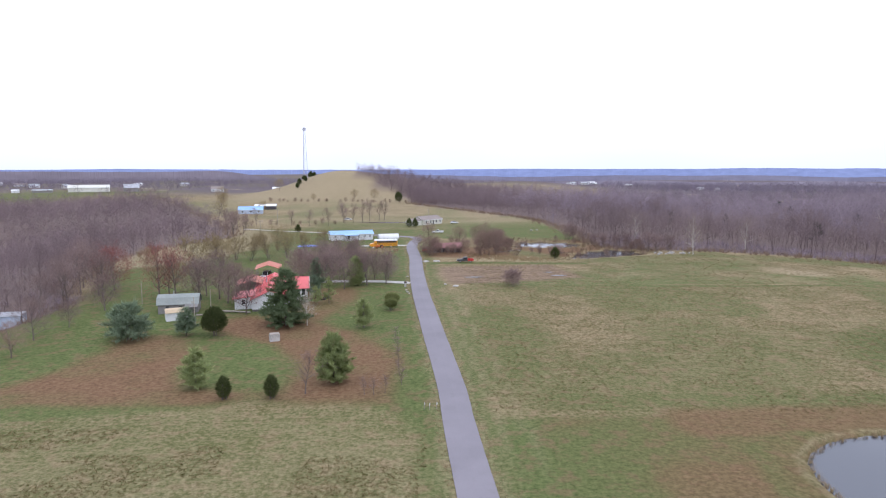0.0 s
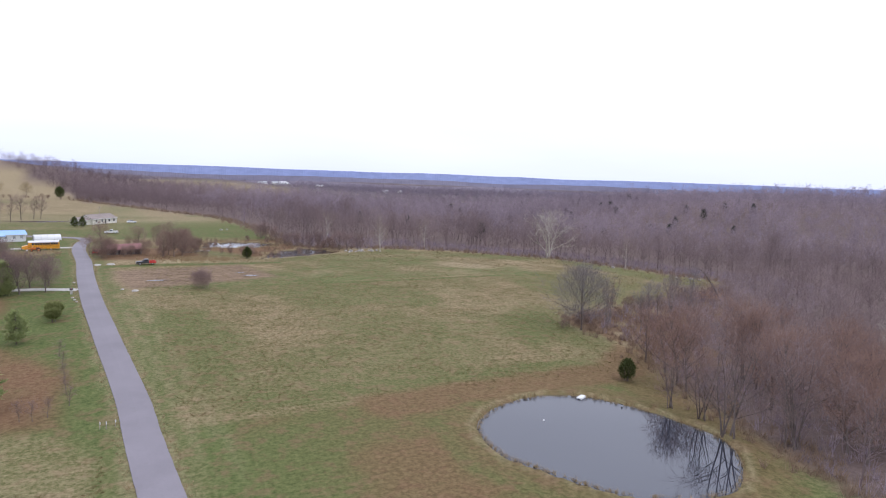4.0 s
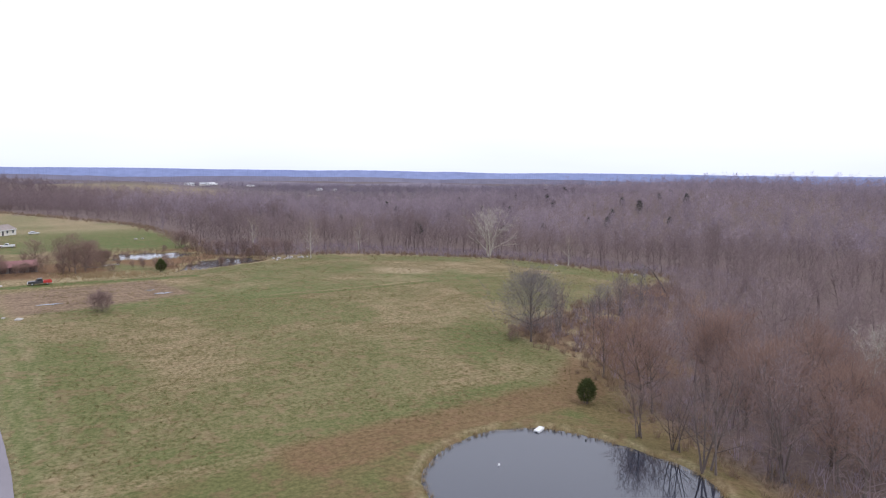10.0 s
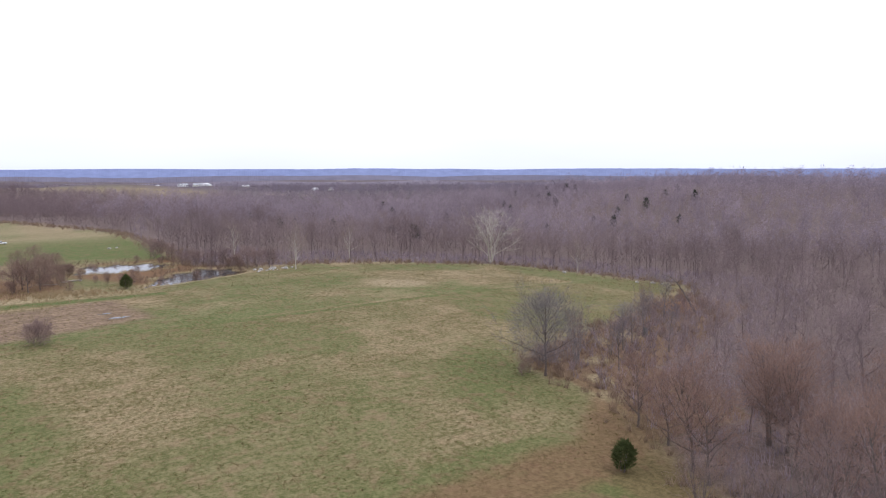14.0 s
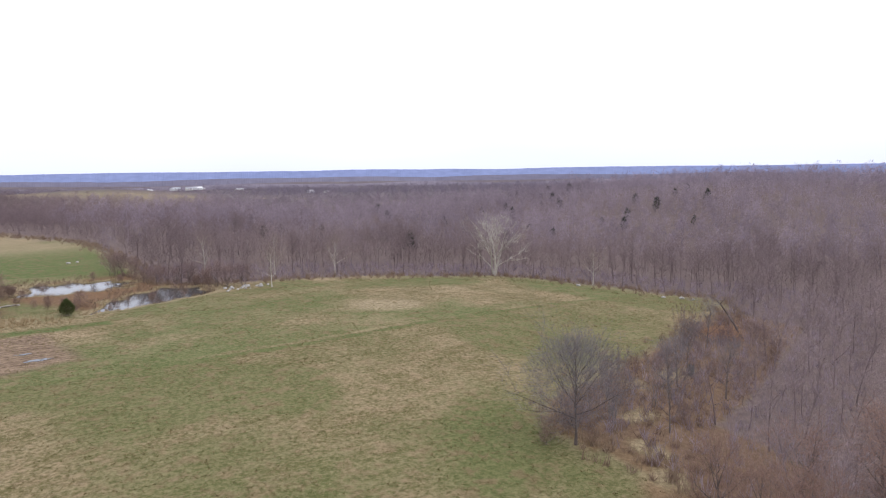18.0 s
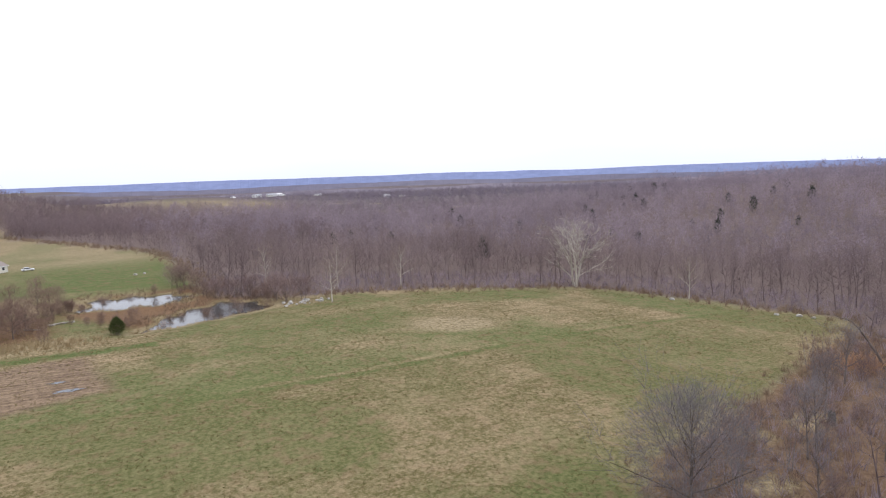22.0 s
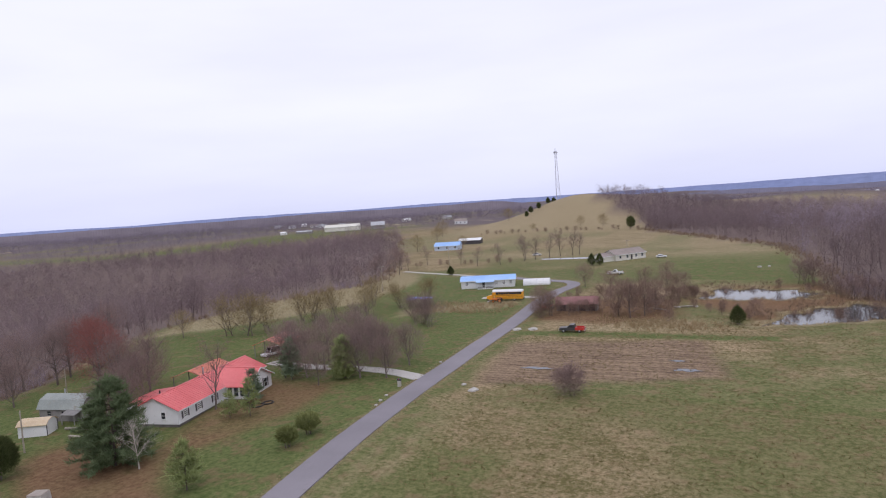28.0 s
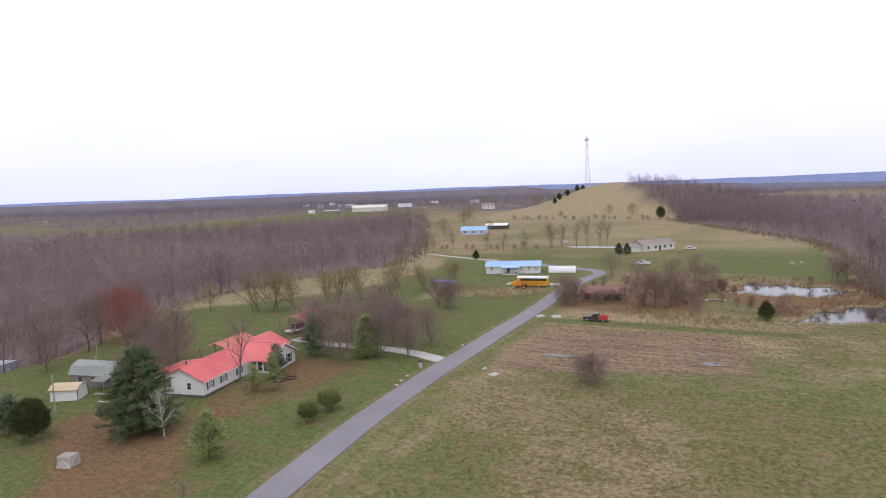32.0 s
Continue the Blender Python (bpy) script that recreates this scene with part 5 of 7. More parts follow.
def carport(name, x, y, turn, w, d, h, material, label, back=None):
    ob = thing(name, x, y, turn, label, "carport")
    for px in (-w / 2 + 0.1, w / 2 - 0.1):
        for k in range(3):
            py = -d / 2 + 0.1 + k * (d - 0.2) / 2
            part("post", boxes((px - 0.06, py - 0.06, -0.4, px + 0.06, py + 0.06, h)), M_GREY_WOOD, ob)
    for s in (-1, 1):
        slope = part("roof_slope", prism([(s * (w / 2 + 0.3), h - 0.1), (0, h + w * 0.17), (0, h + w * 0.17 + 0.08), (s * (w / 2 + 0.3), h - 0.02)], -d / 2 - 0.3, d / 2 + 0.3, "y"), material, ob)
    part("gable_panel", prism([(-w / 2, h - 0.05), (w / 2, h - 0.05), (0, h + w * 0.16)], d / 2 - 0.1, d / 2 - 0.02, "y"), material, ob)
    if back:
        part("back_panel", boxes((-w / 2, d / 2 - 0.2, -0.3, w / 2, d / 2 - 0.12, h - 0.05)), back, ob)
    return ob


carport("carport", -48.5, 163.5, 12, 7.0, 9.0, 2.7, M_RUST_ROOF, "open carport with orange metal roof behind the house", M_GREEN_BOX)
carport("carport", -50.5, 186.5, 12, 6.6, 8.5, 2.8, M_RUST_ROOF, "open carport with rusty orange roof over a parked car")

# ---- sheds west of the house ----
shed = thing("garden_shed", -57.4, 137.6, 28, "small white metal shed with a rusted tan roof", "shed")
part("wall", boxes((-2.2, -1.5, -0.2, 2.2, 1.5, 1.75), bevel=0.02), M_WHITE, shed)
for s in (-1, 1):
    part("roof_slope", prism([(s * 1.75, 1.68), (s * 0.95, 2.25), (0, 2.45), (0, 2.5), (s * 0.98, 2.31), (s * 1.78, 1.74)], -2.35, 2.35, "x"), M_TAN_ROOF, shed)
part("gable_end", prism([(-1.45, 1.7), (1.45, 1.7), (0.9, 2.2), (0, 2.4), (-0.9, 2.2)], 2.15, 2.2, "x"), M_WHITE, shed)
part("gable_end", prism([(-1.45, 1.7), (1.45, 1.7), (0.9, 2.2), (0, 2.4), (-0.9, 2.2)], -2.2, -2.15, "x"), M_WHITE, shed)
part("door_panel", boxes((2.2, -0.7, -0.05, 2.25, 0.0, 1.65)), M_WHITE_TRIM, shed)
part("door_panel", boxes((2.2, 0.02, -0.05, 2.25, 0.72, 1.65)), M_WHITE_TRIM, shed)
for k in (-1.53, 1.42):
    part("corner_trim", boxes((2.18, k, -0.2, 2.26, k + 0.11, 1.75)), M_SHUTTER, shed, "dark corner trim")

barn = thing("barn_shed", -59.5, 144.6, 12, "weathered grey shed with a mossy gambrel roof", "shed")
part("wall", boxes((-4.2, -2.2, -0.3, 4.2, 2.2, 2.1)), M_GREY_WOOD, barn)
part("gable_end", prism([(-2.2, 2.1), (2.2, 2.1), (1.5, 3.3), (0, 3.9), (-1.5, 3.3)], -4.2, 4.2, "x"), M_GREY_WOOD, barn)
for s in (-1, 1):
    part("roof_slope", prism([(s * 2.5, 1.95), (s * 1.62, 3.36), (s * 1.56, 3.3), (s * 2.42, 1.9)], -4.5, 4.5, "x"), M_GREY_ROOF, barn)
    part("roof_top", prism([(s * 1.64, 3.36), (0, 4.0), (0, 3.92), (s * 1.6, 3.28)], -4.5, 4.5, "x"), M_GREY_ROOF, barn)
part("stove_pipe", cylinder(0.1, 3.6, 4.6, "z", (-1.2, 0.4), 10), M_METAL, barn)
for k in (-2.2, 0.6):
    window(barn, "x", -2.2, k, 0.9, 0.7, 0.7, -1, frame_mat=M_GREY_WOOD)
part("side_awning", prism([(-2.2, 1.9), (-4.0, 1.5), (-4.0, 1.56), (-2.2, 1.98)], 1.6, 4.4, "x"), M_GREY_WOOD, barn)
for k in (1.8, 4.2):
    part("awning_post", boxes((k - 0.06, -3.95, -0.3, k + 0.06, -3.83, 1.5)), M_GREY_WOOD, barn)

store = thing("storage_shed", -101.5, 148.5, 18, "pale blue metal shed with a flat grey roof", "shed")
part("wall", boxes((-3.4, -2.6, -0.6, 3.4, 2.6, 2.9), bevel=0.02), M_PALE_BLUE, store)
part("roof_panel", boxes((-3.6, -2.8, 2.9, 3.6, 2.8, 3.04), bevel=0.02), M_METAL, store)
part("door_panel", boxes((3.4, -0.8, -0.1, 3.46, 0.8, 1.95)), M_WHITE_TRIM, store)

# ---- blue-roofed mobile home ----
home = thing("mobile_home", -48.6, 281.0, 18, "white mobile home with a light blue metal roof", "house")
part("main_wall", gable_body(0, 18.6, 0, 7.0, 2.7, 3.9, 0.4), M_WHITE, home)
part("skirting", boxes((0.06, 0.06, -0.5, 18.54, 6.94, 0.4)), M_WHITE_TRIM, home)
gable_roof(home, 0, 18.6, 0, 7.0, 2.7, 3.9, M_BLUE_ROOF, 0.4, 0.7)
part("siding_boards", siding(0, 18.6, 0, 0.45, 2.6, -1), M_WHITE, home)
for k in (2.0, 12.2, 14.8, 17.2):
    window(home, "x", 0, k, 1.2, 0.9, 1.1, -1)
window(home, "y", 0, 3.5, 1.2, 0.8, 1.0, -1)
door(home, "x", 0, 7.8, 0.45, 0.9, 2.0, -1, M_SHUTTER)
part("porch_deck", boxes((5.8, -2.6, 0.25, 11.2, 0, 0.42)), M_GREY_WOOD, home)
part("porch_roof", prism([(0.0, 2.85), (-3.0, 2.35), (-3.0, 2.45), (0.0, 2.97)], 5.4, 11.6, "x"), M_BLUE_ROOF, home)
for k in (5.9, 8.5, 11.1):
    part("porch_post", boxes((k - 0.06, -2.58, -0.4, k + 0.06, -2.46, 2.42)), M_WHITE_TRIM, home)
part("porch_rail", boxes((5.9, -2.56, 1.25, 11.1, -2.48, 1.32), *[(5.95 + 0.3 * i, -2.54, 0.42, 6.0 + 0.3 * i, -2.5, 1.25) for i in range(17)]), M_WHITE_TRIM, home)
part("porch_skirt", boxes((5.8, -2.6, -0.5, 11.2, -2.55, 0.3)), M_WHITE_TRIM, home)

hoop = thing("hoop_shelter", -24.6, 291.5, 14, "long rounded white plastic-covered shelter", "shelter")
arc = [(1.9 * math.cos(a), 2.1 * math.sin(a)) for a in np.linspace(0, math.pi, 11)]
part("cover", prism(arc + [(0.96 * px, 0.97 * pz) for px, pz in arc[::-1]], -4.6, 4.6, "x"), M_HOOP, hoop)
# a dark plate across the hollow end stands in for the shade inside
part("end_shade", prism([(0.9 * px, 0.9 * pz) for px, pz in arc], 4.3, 4.4, "x"), M_SHUTTER, hoop, "dark panel for the shaded open end")
for k in range(5):
    part("hoop", prism([(1.02 * px, 1.02 * pz) for px, pz in arc] + [(0.99 * px, 0.99 * pz) for px, pz in arc[::-1]], -4.4 + 2.2 * k, -4.34 + 2.2 * k, "x"), M_METAL, hoop)

old = thing("old_shed", 1.6, 243.5, 8, "low old shed with a faded maroon roof behind brush", "shed")
part("wall", boxes((-5.2, -2.2, -0.3, 5.2, 2.2, 1.9)), M_GREY_WOOD, old)
# dark panels on the solid wall paint the shade inside the open stalls
for k in (-3.6, -1.2, 1.4, 3.8):
    part("stall_shade", boxes((k - 0.8, -2.24, -0.2, k + 0.8, -2.2, 1.6)), M_SHUTTER, old, "dark panel for a stall's shaded inside")
for s in (-1, 1):
    part("roof_slope", prism([(s * 3.1, 1.7), (0, 3.3), (0, 3.42), (s * 3.1, 1.82)], -5.5, 5.5, "x"), M_MAROON_ROOF, old)
part("gable_end", prism([(-2.2, 1.9), (2.2, 1.9), (0, 2.85)], -5.2, -5.1, "x"), M_TAN_PAINT, old)
part("gable_end", prism([(-2.2, 1.9), (2.2, 1.9), (0, 2.85)], 5.1, 5.2, "x"), M_TAN_PAINT, old)

# ---- cream ranch house ----
ranch = thing("ranch_house", -9.0, 370.5, 52, "cream ranch house with a brown shingle roof", "house")
part("main_wall", gable_body(-8.5, 8.5, -4.2, 4.2, 2.7, 4.6), M_CREAM, ranch)
gable_roof(ranch, -8.5, 8.5, -4.2, 4.2, 2.7, 4.6, M_BROWN_ROOF, 0.4)
for k in (-6, -2, 3, 6.5):
    window(ranch, "x", -4.2, k, 1.0, 1.1, 1.2, -1)
window(ranch, "y", -8.5, 0, 1.0, 1.4, 1.2, -1)
part("garage_door", boxes((-0.9 + 9, -4.26, 0.05, 1.4 + 6.9, -4.2, 2.1)), M_WHITE_TRIM, ranch)
part("garage_wall", gable_body(-15.0, -8.5, -3.0, 3.0, 2.4, 3.6), M_CREAM, ranch)
gable_roof(ranch, -15.0, -8.7, -3.0, 3.0, 2.4, 3.6, M_BROWN_ROOF, 0.3)
door(ranch, "x", -4.2, 0.4, 0.1, 0.95, 2.05, -1, M_SHUTTER)


def simple_house(name, x, y, turn, l, w, eave, top, wall, roof, label, category="house", wins=3, seam=0.0):
    ob = thing(name, x, y, turn, label, category)
    part("main_wall", gable_body(-l / 2, l / 2, -w / 2, w / 2, eave, top, -0.6), wall, ob)
    gable_roof(ob, -l / 2, l / 2, -w / 2, w / 2, eave, top, roof, 0.4, seam)
    for k in range(wins):
        window(ob, "x", -w / 2, -l / 2 + l * (k + 0.5) / wins, 1.0, min(1.1, l / wins * 0.4), 1.2, -1)
    return ob


simple_house("farm_house", -132, 448, 12, 16, 8, 2.8, 4.8, M_PALE_BLUE, M_BLUE_ROOF, "pale blue farmhouse with a blue roof among fields")
# the farm shed's closed dark walls stand in for shade under its open roof
simple_house("farm_shed", -131, 482, 10, 15, 7, 2.6, 3.8, M_SHUTTER, M_WHITE_TRIM, "long open shed with a white metal roof, its shade drawn as dark walls", "shed", 0)
simple_house("long_barn", -358, 662, 24, 37, 12, 4.5, 7.0, M_CREAM, M_CREAM, "long cream metal barn on the far field", "barn", 0, 1.5)
simple_house("small_barn", -322, 676, 30, 14, 10, 4.0, 7.4, M_GREY_WOOD, M_METAL, "grey metal-roofed barn on the far field", "barn", 0, 1.5)
simple_house("low_shed", -392, 640, 24, 17, 6, 2.2, 3.0, M_GREY_WOOD, M_METAL, "low grey shed beside the long barn", "shed", 0)
simple_house("small_shed", -412, 630, 20, 6, 4, 2.4, 3.2, M_WHITE, M_WHITE_TRIM, "small white shed by the barns", "shed", 0)
simple_house("distant_house", -262, 760, 20, 14, 9, 3.4, 6.0, M_WHITE, M_BROWN_ROOF, "white house on the far field edge", "house", 3)
simple_house("distant_house", -196, 800, 15, 24, 9, 3.2, 5.0, M_WHITE, M_WHITE_TRIM, "long white building beyond the hill", "house", 4)
simple_house("distant_house", -170, 850, 15, 22, 9, 3.2, 5.0, M_PALE_BLUE, M_WHITE_TRIM, "pale house beyond the cedar row", "house", 4)
rng_far = random.Random(5)
for dx, dy, n in ((258, 1384, 4), (300, 1395, 4), (430, 1420, 2), (-520, 900, 2), (-620, 1000, 2), (-760, 1050, 2), (-430, 1050, 2), (560, 1250, 2)):
    for k in range(n):
        simple_house("distant_house", dx + rng_far.uniform(-60, 60), dy + rng_far.uniform(-45, 45), rng_far.uniform(0, 60), rng_far.uniform(8, 16), 8, 3.0, 5.4, rng_far.choice([M_WHITE, M_CREAM]), rng_far.choice([M_WHITE_TRIM, M_METAL, M_BROWN_ROOF]), "white farm building far across the woods", "house", 3)

# ---- vehicles; local x points forwards ----
def wheel(parent, x, y, r, w, hub=None):
    t = part("tyre", cylinder(r, y - w / 2, y + w / 2, "y", (x, r), 18), M_BLACK, parent)
    part("rim", cylinder(r * 0.55, y - w / 2 - 0.02, y + w / 2 + 0.02, "y", (x, r), 14), hub or M_HUB, t)


def school_bus(x, y, turn):
    ob = thing("school_bus", x, y, turn, "yellow school bus with a white roof parked on gravel", "bus")
    side = [(-5.6, 0.55), (3.6, 0.55), (3.6, 2.1), (3.5, 2.72), (-5.58, 2.72)]
    part("body", prism(side, -1.2, 1.2, "y", 0.06), M_BUS, ob)
    part("roof", prism([(-1.22, 2.7), (1.22, 2.7), (1.18, 2.95), (0.98, 3.15), (0.5, 3.25), (-0.5, 3.25), (-0.98, 3.15), (-1.18, 2.95)], -5.6, 3.5, "x"), M_BUS_WHITE, ob, "white roof")
    part("hood", prism([(3.55, 0.6), (5.3, 0.6), (5.4, 0.9), (5.3, 1.45), (3.55, 1.85)], -1.0, 1.0, "y", 0.08), M_BUS, ob)
    for s in (-1, 1):
        for k in range(10):
            wx = -4.9 + k * 0.78
            w = part("window", boxes((wx - 0.36, s * 1.2 - 0.015, 1.95, wx + 0.36, s * 1.2 + 0.025 * s, 2.66)), M_BLACK, ob)
            part("pane", boxes((wx - 0.3, s * 1.21, 2.0, wx + 0.3, s * 1.235, 2.64)), M_PANE, w)
        part("rub_rail", boxes((-5.55, s * 1.2, 1.62, 3.5, s * 1.24, 1.7), (-5.55, s * 1.2, 1.15, 3.5, s * 1.24, 1.22), (-5.55, s * 1.2, 0.75, 3.5, s * 1.24, 0.8)), M_BLACK, ob, "black rub rails")
        part("fender", prism([(3.75 + 0.75 * math.cos(a) + 0.2, 0.45 + 0.75 * math.sin(a)) for a in np.linspace(0, math.pi, 9)], s * 0.85, s * 1.22, "y"), M_BUS, ob)
        part("headlight", cylinder(0.13, 5.36, 5.45, "x", (s * 0.72, 1.0), 12), M_BUS_WHITE, ob)
        part("mirror", boxes((3.5, s * 1.25, 2.1, 3.58, s * 1.5, 2.5)), M_BLACK, ob)
        for wx in (3.95, -3.1):
            wheel(ob, wx, s * 1.02, 0.5, 0.3)
    part("windscreen", boxes((3.56, -1.0, 1.95, 3.66, 1.0, 2.7)), M_PANE, ob)
    part("rear_door", boxes((-5.66, -0.45, 0.75, -5.58, 0.45, 2.6)), M_BUS, ob)
    part("bumper", boxes((5.35, -1.1, 0.5, 5.5, 1.1, 0.75), bevel=0.03), M_BLACK, ob)
    part("bumper", boxes((-5.78, -1.15, 0.5, -5.6, 1.15, 0.75), bevel=0.03), M_BLACK, ob)
    part("grille", boxes((5.36, -0.5, 0.85, 5.42, 0.5, 1.35)), M_BLACK, ob)


def pickup(x, y, turn, front, bed, cab, label):
    ob = thing("pickup_truck", x, y, turn, label, "truck")
    part("hood", prism([(0.95, 0.45), (2.7, 0.45), (2.75, 0.7), (2.65, 1.0), (0.95, 1.12)], -0.92, 0.92, "y", 0.06), front, ob)
    part("cab", prism([(-0.75, 0.45), (0.95, 0.45), (0.95, 1.12), (0.35, 1.72), (-0.6, 1.75), (-0.75, 1.12)], -0.9, 0.9, "y", 0.06), cab, ob)
    part("bed", boxes((-2.75, -0.95, 0.55, -0.8, -0.87, 1.15), (-2.75, 0.87, 0.55, -0.8, 0.95, 1.15), (-2.75, -0.87, 0.55, -2.67, 0.87, 1.15), (-2.67, -0.87, 0.55, -0.8, 0.87, 0.65), (-0.88, -0.87, 0.65, -0.8, 0.87, 1.15)), bed, ob)
    part("windscreen", prism([(0.93, 1.16), (0.97, 1.16), (0.42, 1.7), (0.38, 1.7)], -0.75, 0.75, "y"), M_PANE, ob)
    for s in (-1, 1):
        part("side_window", prism([(-0.55, 1.15), (0.75, 1.15), (0.3, 1.62), (-0.5, 1.65)], s * 0.9, s * 0.93, "y"), M_PANE, ob)
        part("headlight", boxes((2.68, s * 0.55, 0.68, 2.78, s * 0.85, 0.88)), M_WHITE_PAINT, ob)
        part("tail_light", boxes((-2.79, s * 0.78, 0.75, -2.74, s * 0.93, 1.05)), M_RED_PAINT, ob)
        for wx in (1.75, -1.75):
            wheel(ob, wx, s * 0.82, 0.37, 0.24)
    part("bumper", boxes((2.72, -0.9, 0.4, 2.86, 0.9, 0.6), bevel=0.03), M_METAL, ob)
    part("bumper", boxes((-2.88, -0.9, 0.42, -2.76, 0.9, 0.6), bevel=0.03), M_METAL, ob)


def car(x, y, turn, paint, label, name="car", tall=1.45, long=4.5):
    ob = thing(name, x, y, turn, label, "car")
    h, l = tall, long / 2
    part("body", prism([(-l, 0.35), (l, 0.35), (l, 0.65), (l - 0.15, 0.82), (-l + 0.1, 0.92), (-l, 0.7)], -0.88, 0.88, "y", 0.07), paint, ob)
    part("cabin", prism([(-l + 0.5, 0.85), (l - 1.2, 0.82), (l - 1.9, h), (-l + 1.0, h)], -0.78, 0.78, "y", 0.06), paint, ob)
    part("windscreen", prism([(l - 1.22, 0.86), (l - 1.17, 0.86), (l - 1.86, h - 0.06), (l - 1.91, h - 0.06)], -0.68, 0.68, "y"), M_PANE, ob)
    part("rear_window", prism([(-l + 0.46, 0.92), (-l + 0.5, 0.92), (-l + 0.98, h - 0.06), (-l + 0.94, h - 0.06)], -0.68, 0.68, "y"), M_PANE, ob)
    for s in (-1, 1):
        part("side_window", prism([(-l + 0.75, 0.92), (l - 1.4, 0.9), (l - 1.95, h - 0.09), (-l + 1.08, h - 0.09)], s * 0.775, s * 0.8, "y"), M_PANE, ob)
        part("headlight", boxes((l - 0.04, s * 0.5, 0.55, l + 0.02, s * 0.8, 0.7)), M_WHITE_PAINT, ob)
        for wx in (l - 0.85, -l + 0.8):
            wheel(ob, wx, s * 0.78, 0.32, 0.22)
    return ob


def tractor(x, y, turn, label):
    ob = thing("tractor", x, y, turn, label, "tractor")
    part("engine", boxes((0.1, -0.35, 0.7, 1.7, 0.35, 1.35), bevel=0.06), M_ORANGE, ob)
    part("chassis", boxes((-0.9, -0.3, 0.5, 1.6, 0.3, 0.75)), M_BLACK, ob)
    part("seat", boxes((-0.8, -0.28, 1.05, -0.3, 0.28, 1.15), (-0.85, -0.28, 1.15, -0.75, 0.28, 1.55), bevel=0.03), M_BLACK, ob)
    part("steering_wheel", cylinder(0.22, 1.42, 1.46, "z", (0.0, 0), 14), M_BLACK, ob)
    part("exhaust", cylinder(0.05, 1.3, 2.1, "z", (1.0, 0.2), 8), M_METAL, ob)
    part("loader_arm", boxes((0.2, -0.62, 0.9, 2.6, -0.5, 1.05), (0.2, 0.5, 0.9, 2.6, 0.62, 1.05)), M_ORANGE, ob)
    part("bucket", prism([(2.4, 0.35), (3.1, 0.3), (3.15, 0.36), (2.5, 0.45), (2.5, 0.95), (2.42, 0.95)], -0.85, 0.85, "y"), M_METAL, ob)
    for s in (-1, 1):
        wheel(ob, -0.6, s * 0.72, 0.68, 0.38, M_ORANGE)
        wheel(ob, 1.35, s * 0.6, 0.42, 0.26, M_ORANGE)
        part("fender", boxes((-1.1, s * 0.45, 1.3, -0.1, s * 0.9, 1.36), bevel=0.02), M_ORANGE, ob)


school_bus(-23.8, 257.4, 188)
tractor(-24.6, 253.6, 190, "orange loader tractor parked beside the school bus")
pickup(7.4, 215.2, 183, M_DARK_PAINT, M_RED_PAINT, M_DARK_PAINT, "old red pickup truck with a black hood")
car(-6.7, 244.3, 80, M_RED_PAINT, "small red car parked beside the lane thicket", "car", 1.5, 3.6)
pickup(-2.6, 316.2, 178, M_WHITE_PAINT, M_WHITE_PAINT, M_WHITE_PAINT, "white pickup truck parked on the grass")
car(-17.5, 361.5, 20, M_WHITE_PAINT, "white car beside the cream ranch house")
car(6.5, 372.5, 10, M_WHITE_PAINT, "pale car parked behind the cream ranch house")
car(-50.6, 184.6, -100, M_WHITE_PAINT, "white van parked below the orange carport", "van", 2.0, 5.0)
car(-58.0, 398.0, 15, M_WHITE_PAINT, "white car by the fence row")

# ---- yard trees ----
plant_conifer(-32.6, 132.2, 1, M_SPRUCE, "tall full blue-green spruce before the house", "spruce_tree", height=12.0, radius=5.9, tiers=15, per=18, tufts=80, bare=0.05, shape=0.6, tuft=0.52)
plant_conifer(-16.9, 97.6, 2, M_PINE_LIGHT, "full green pine on brown lawn", height=7.9, radius=3.7, tiers=16, per=15, tufts=44, bare=0.08, egg=True, tuft=0.5)
plant_conifer(-37.4, 95.3, 3, M_PINE_LIGHT, "wispy light green young pine", height=6.3, radius=2.8, tiers=14, per=12, tufts=24, bare=0.1, egg=True, tuft=0.5)
plant_conifer(-16.0, 128.8, 4, M_PINE_LIGHT, "wispy yellow-green young pine by the road", height=5.8, radius=2.7, tiers=13, per=11, tufts=22, bare=0.16, egg=True, tuft=0.5)
plant_conifer(-60.5, 122.0, 5, M_PINE, "broad low white pine with spreading limbs", height=7.0, radius=5.4, tiers=11, per=14, tufts=34, bare=0.14, shape=0.45, tuft=0.75)
plant_conifer(-50.2, 124.5, 6, M_PINE, "green pine behind the round cedar", height=5.4, radius=2.6, tiers=12, per=11, tufts=20, bare=0.2, shape=0.5, tuft=0.6)
plant_conifer(-23.4, 172.4, 7, M_PINE_LIGHT, "bright green pine beside the driveway", height=7.8, radius=3.2, tiers=18, per=18, tufts=52, bare=0.06, egg=True, tuft=0.45)
plant_conifer(-33.4, 169.8, 8, M_PINE, "dark green pine among bare trees", height=7.8, radius=2.5, tiers=14, per=11, tufts=22, bare=0.15, shape=0.55, tuft=0.6)
plant_conifer(-29.8, 150.2, 9, M_PINE_LIGHT, "small open pine before the house", height=4.3, radius=1.7, tiers=9, per=9, tufts=11, bare=0.2, shape=0.5, tuft=0.45)
plant_conifer(-31.6, 157.6, 10, M_PINE, "small dark pine by the bay windows", height=5.6, radius=1.9, tiers=11, per=10, tufts=15, bare=0.15, shape=0.6, tuft=0.5)
plant_conifer(-27.0, 151.6, 12, M_PINE_LIGHT, "pale thin pine on brown lawn", height=6.0, radius=2.0, tiers=10, per=9, tufts=10, bare=0.2, shape=0.6, tuft=0.5)
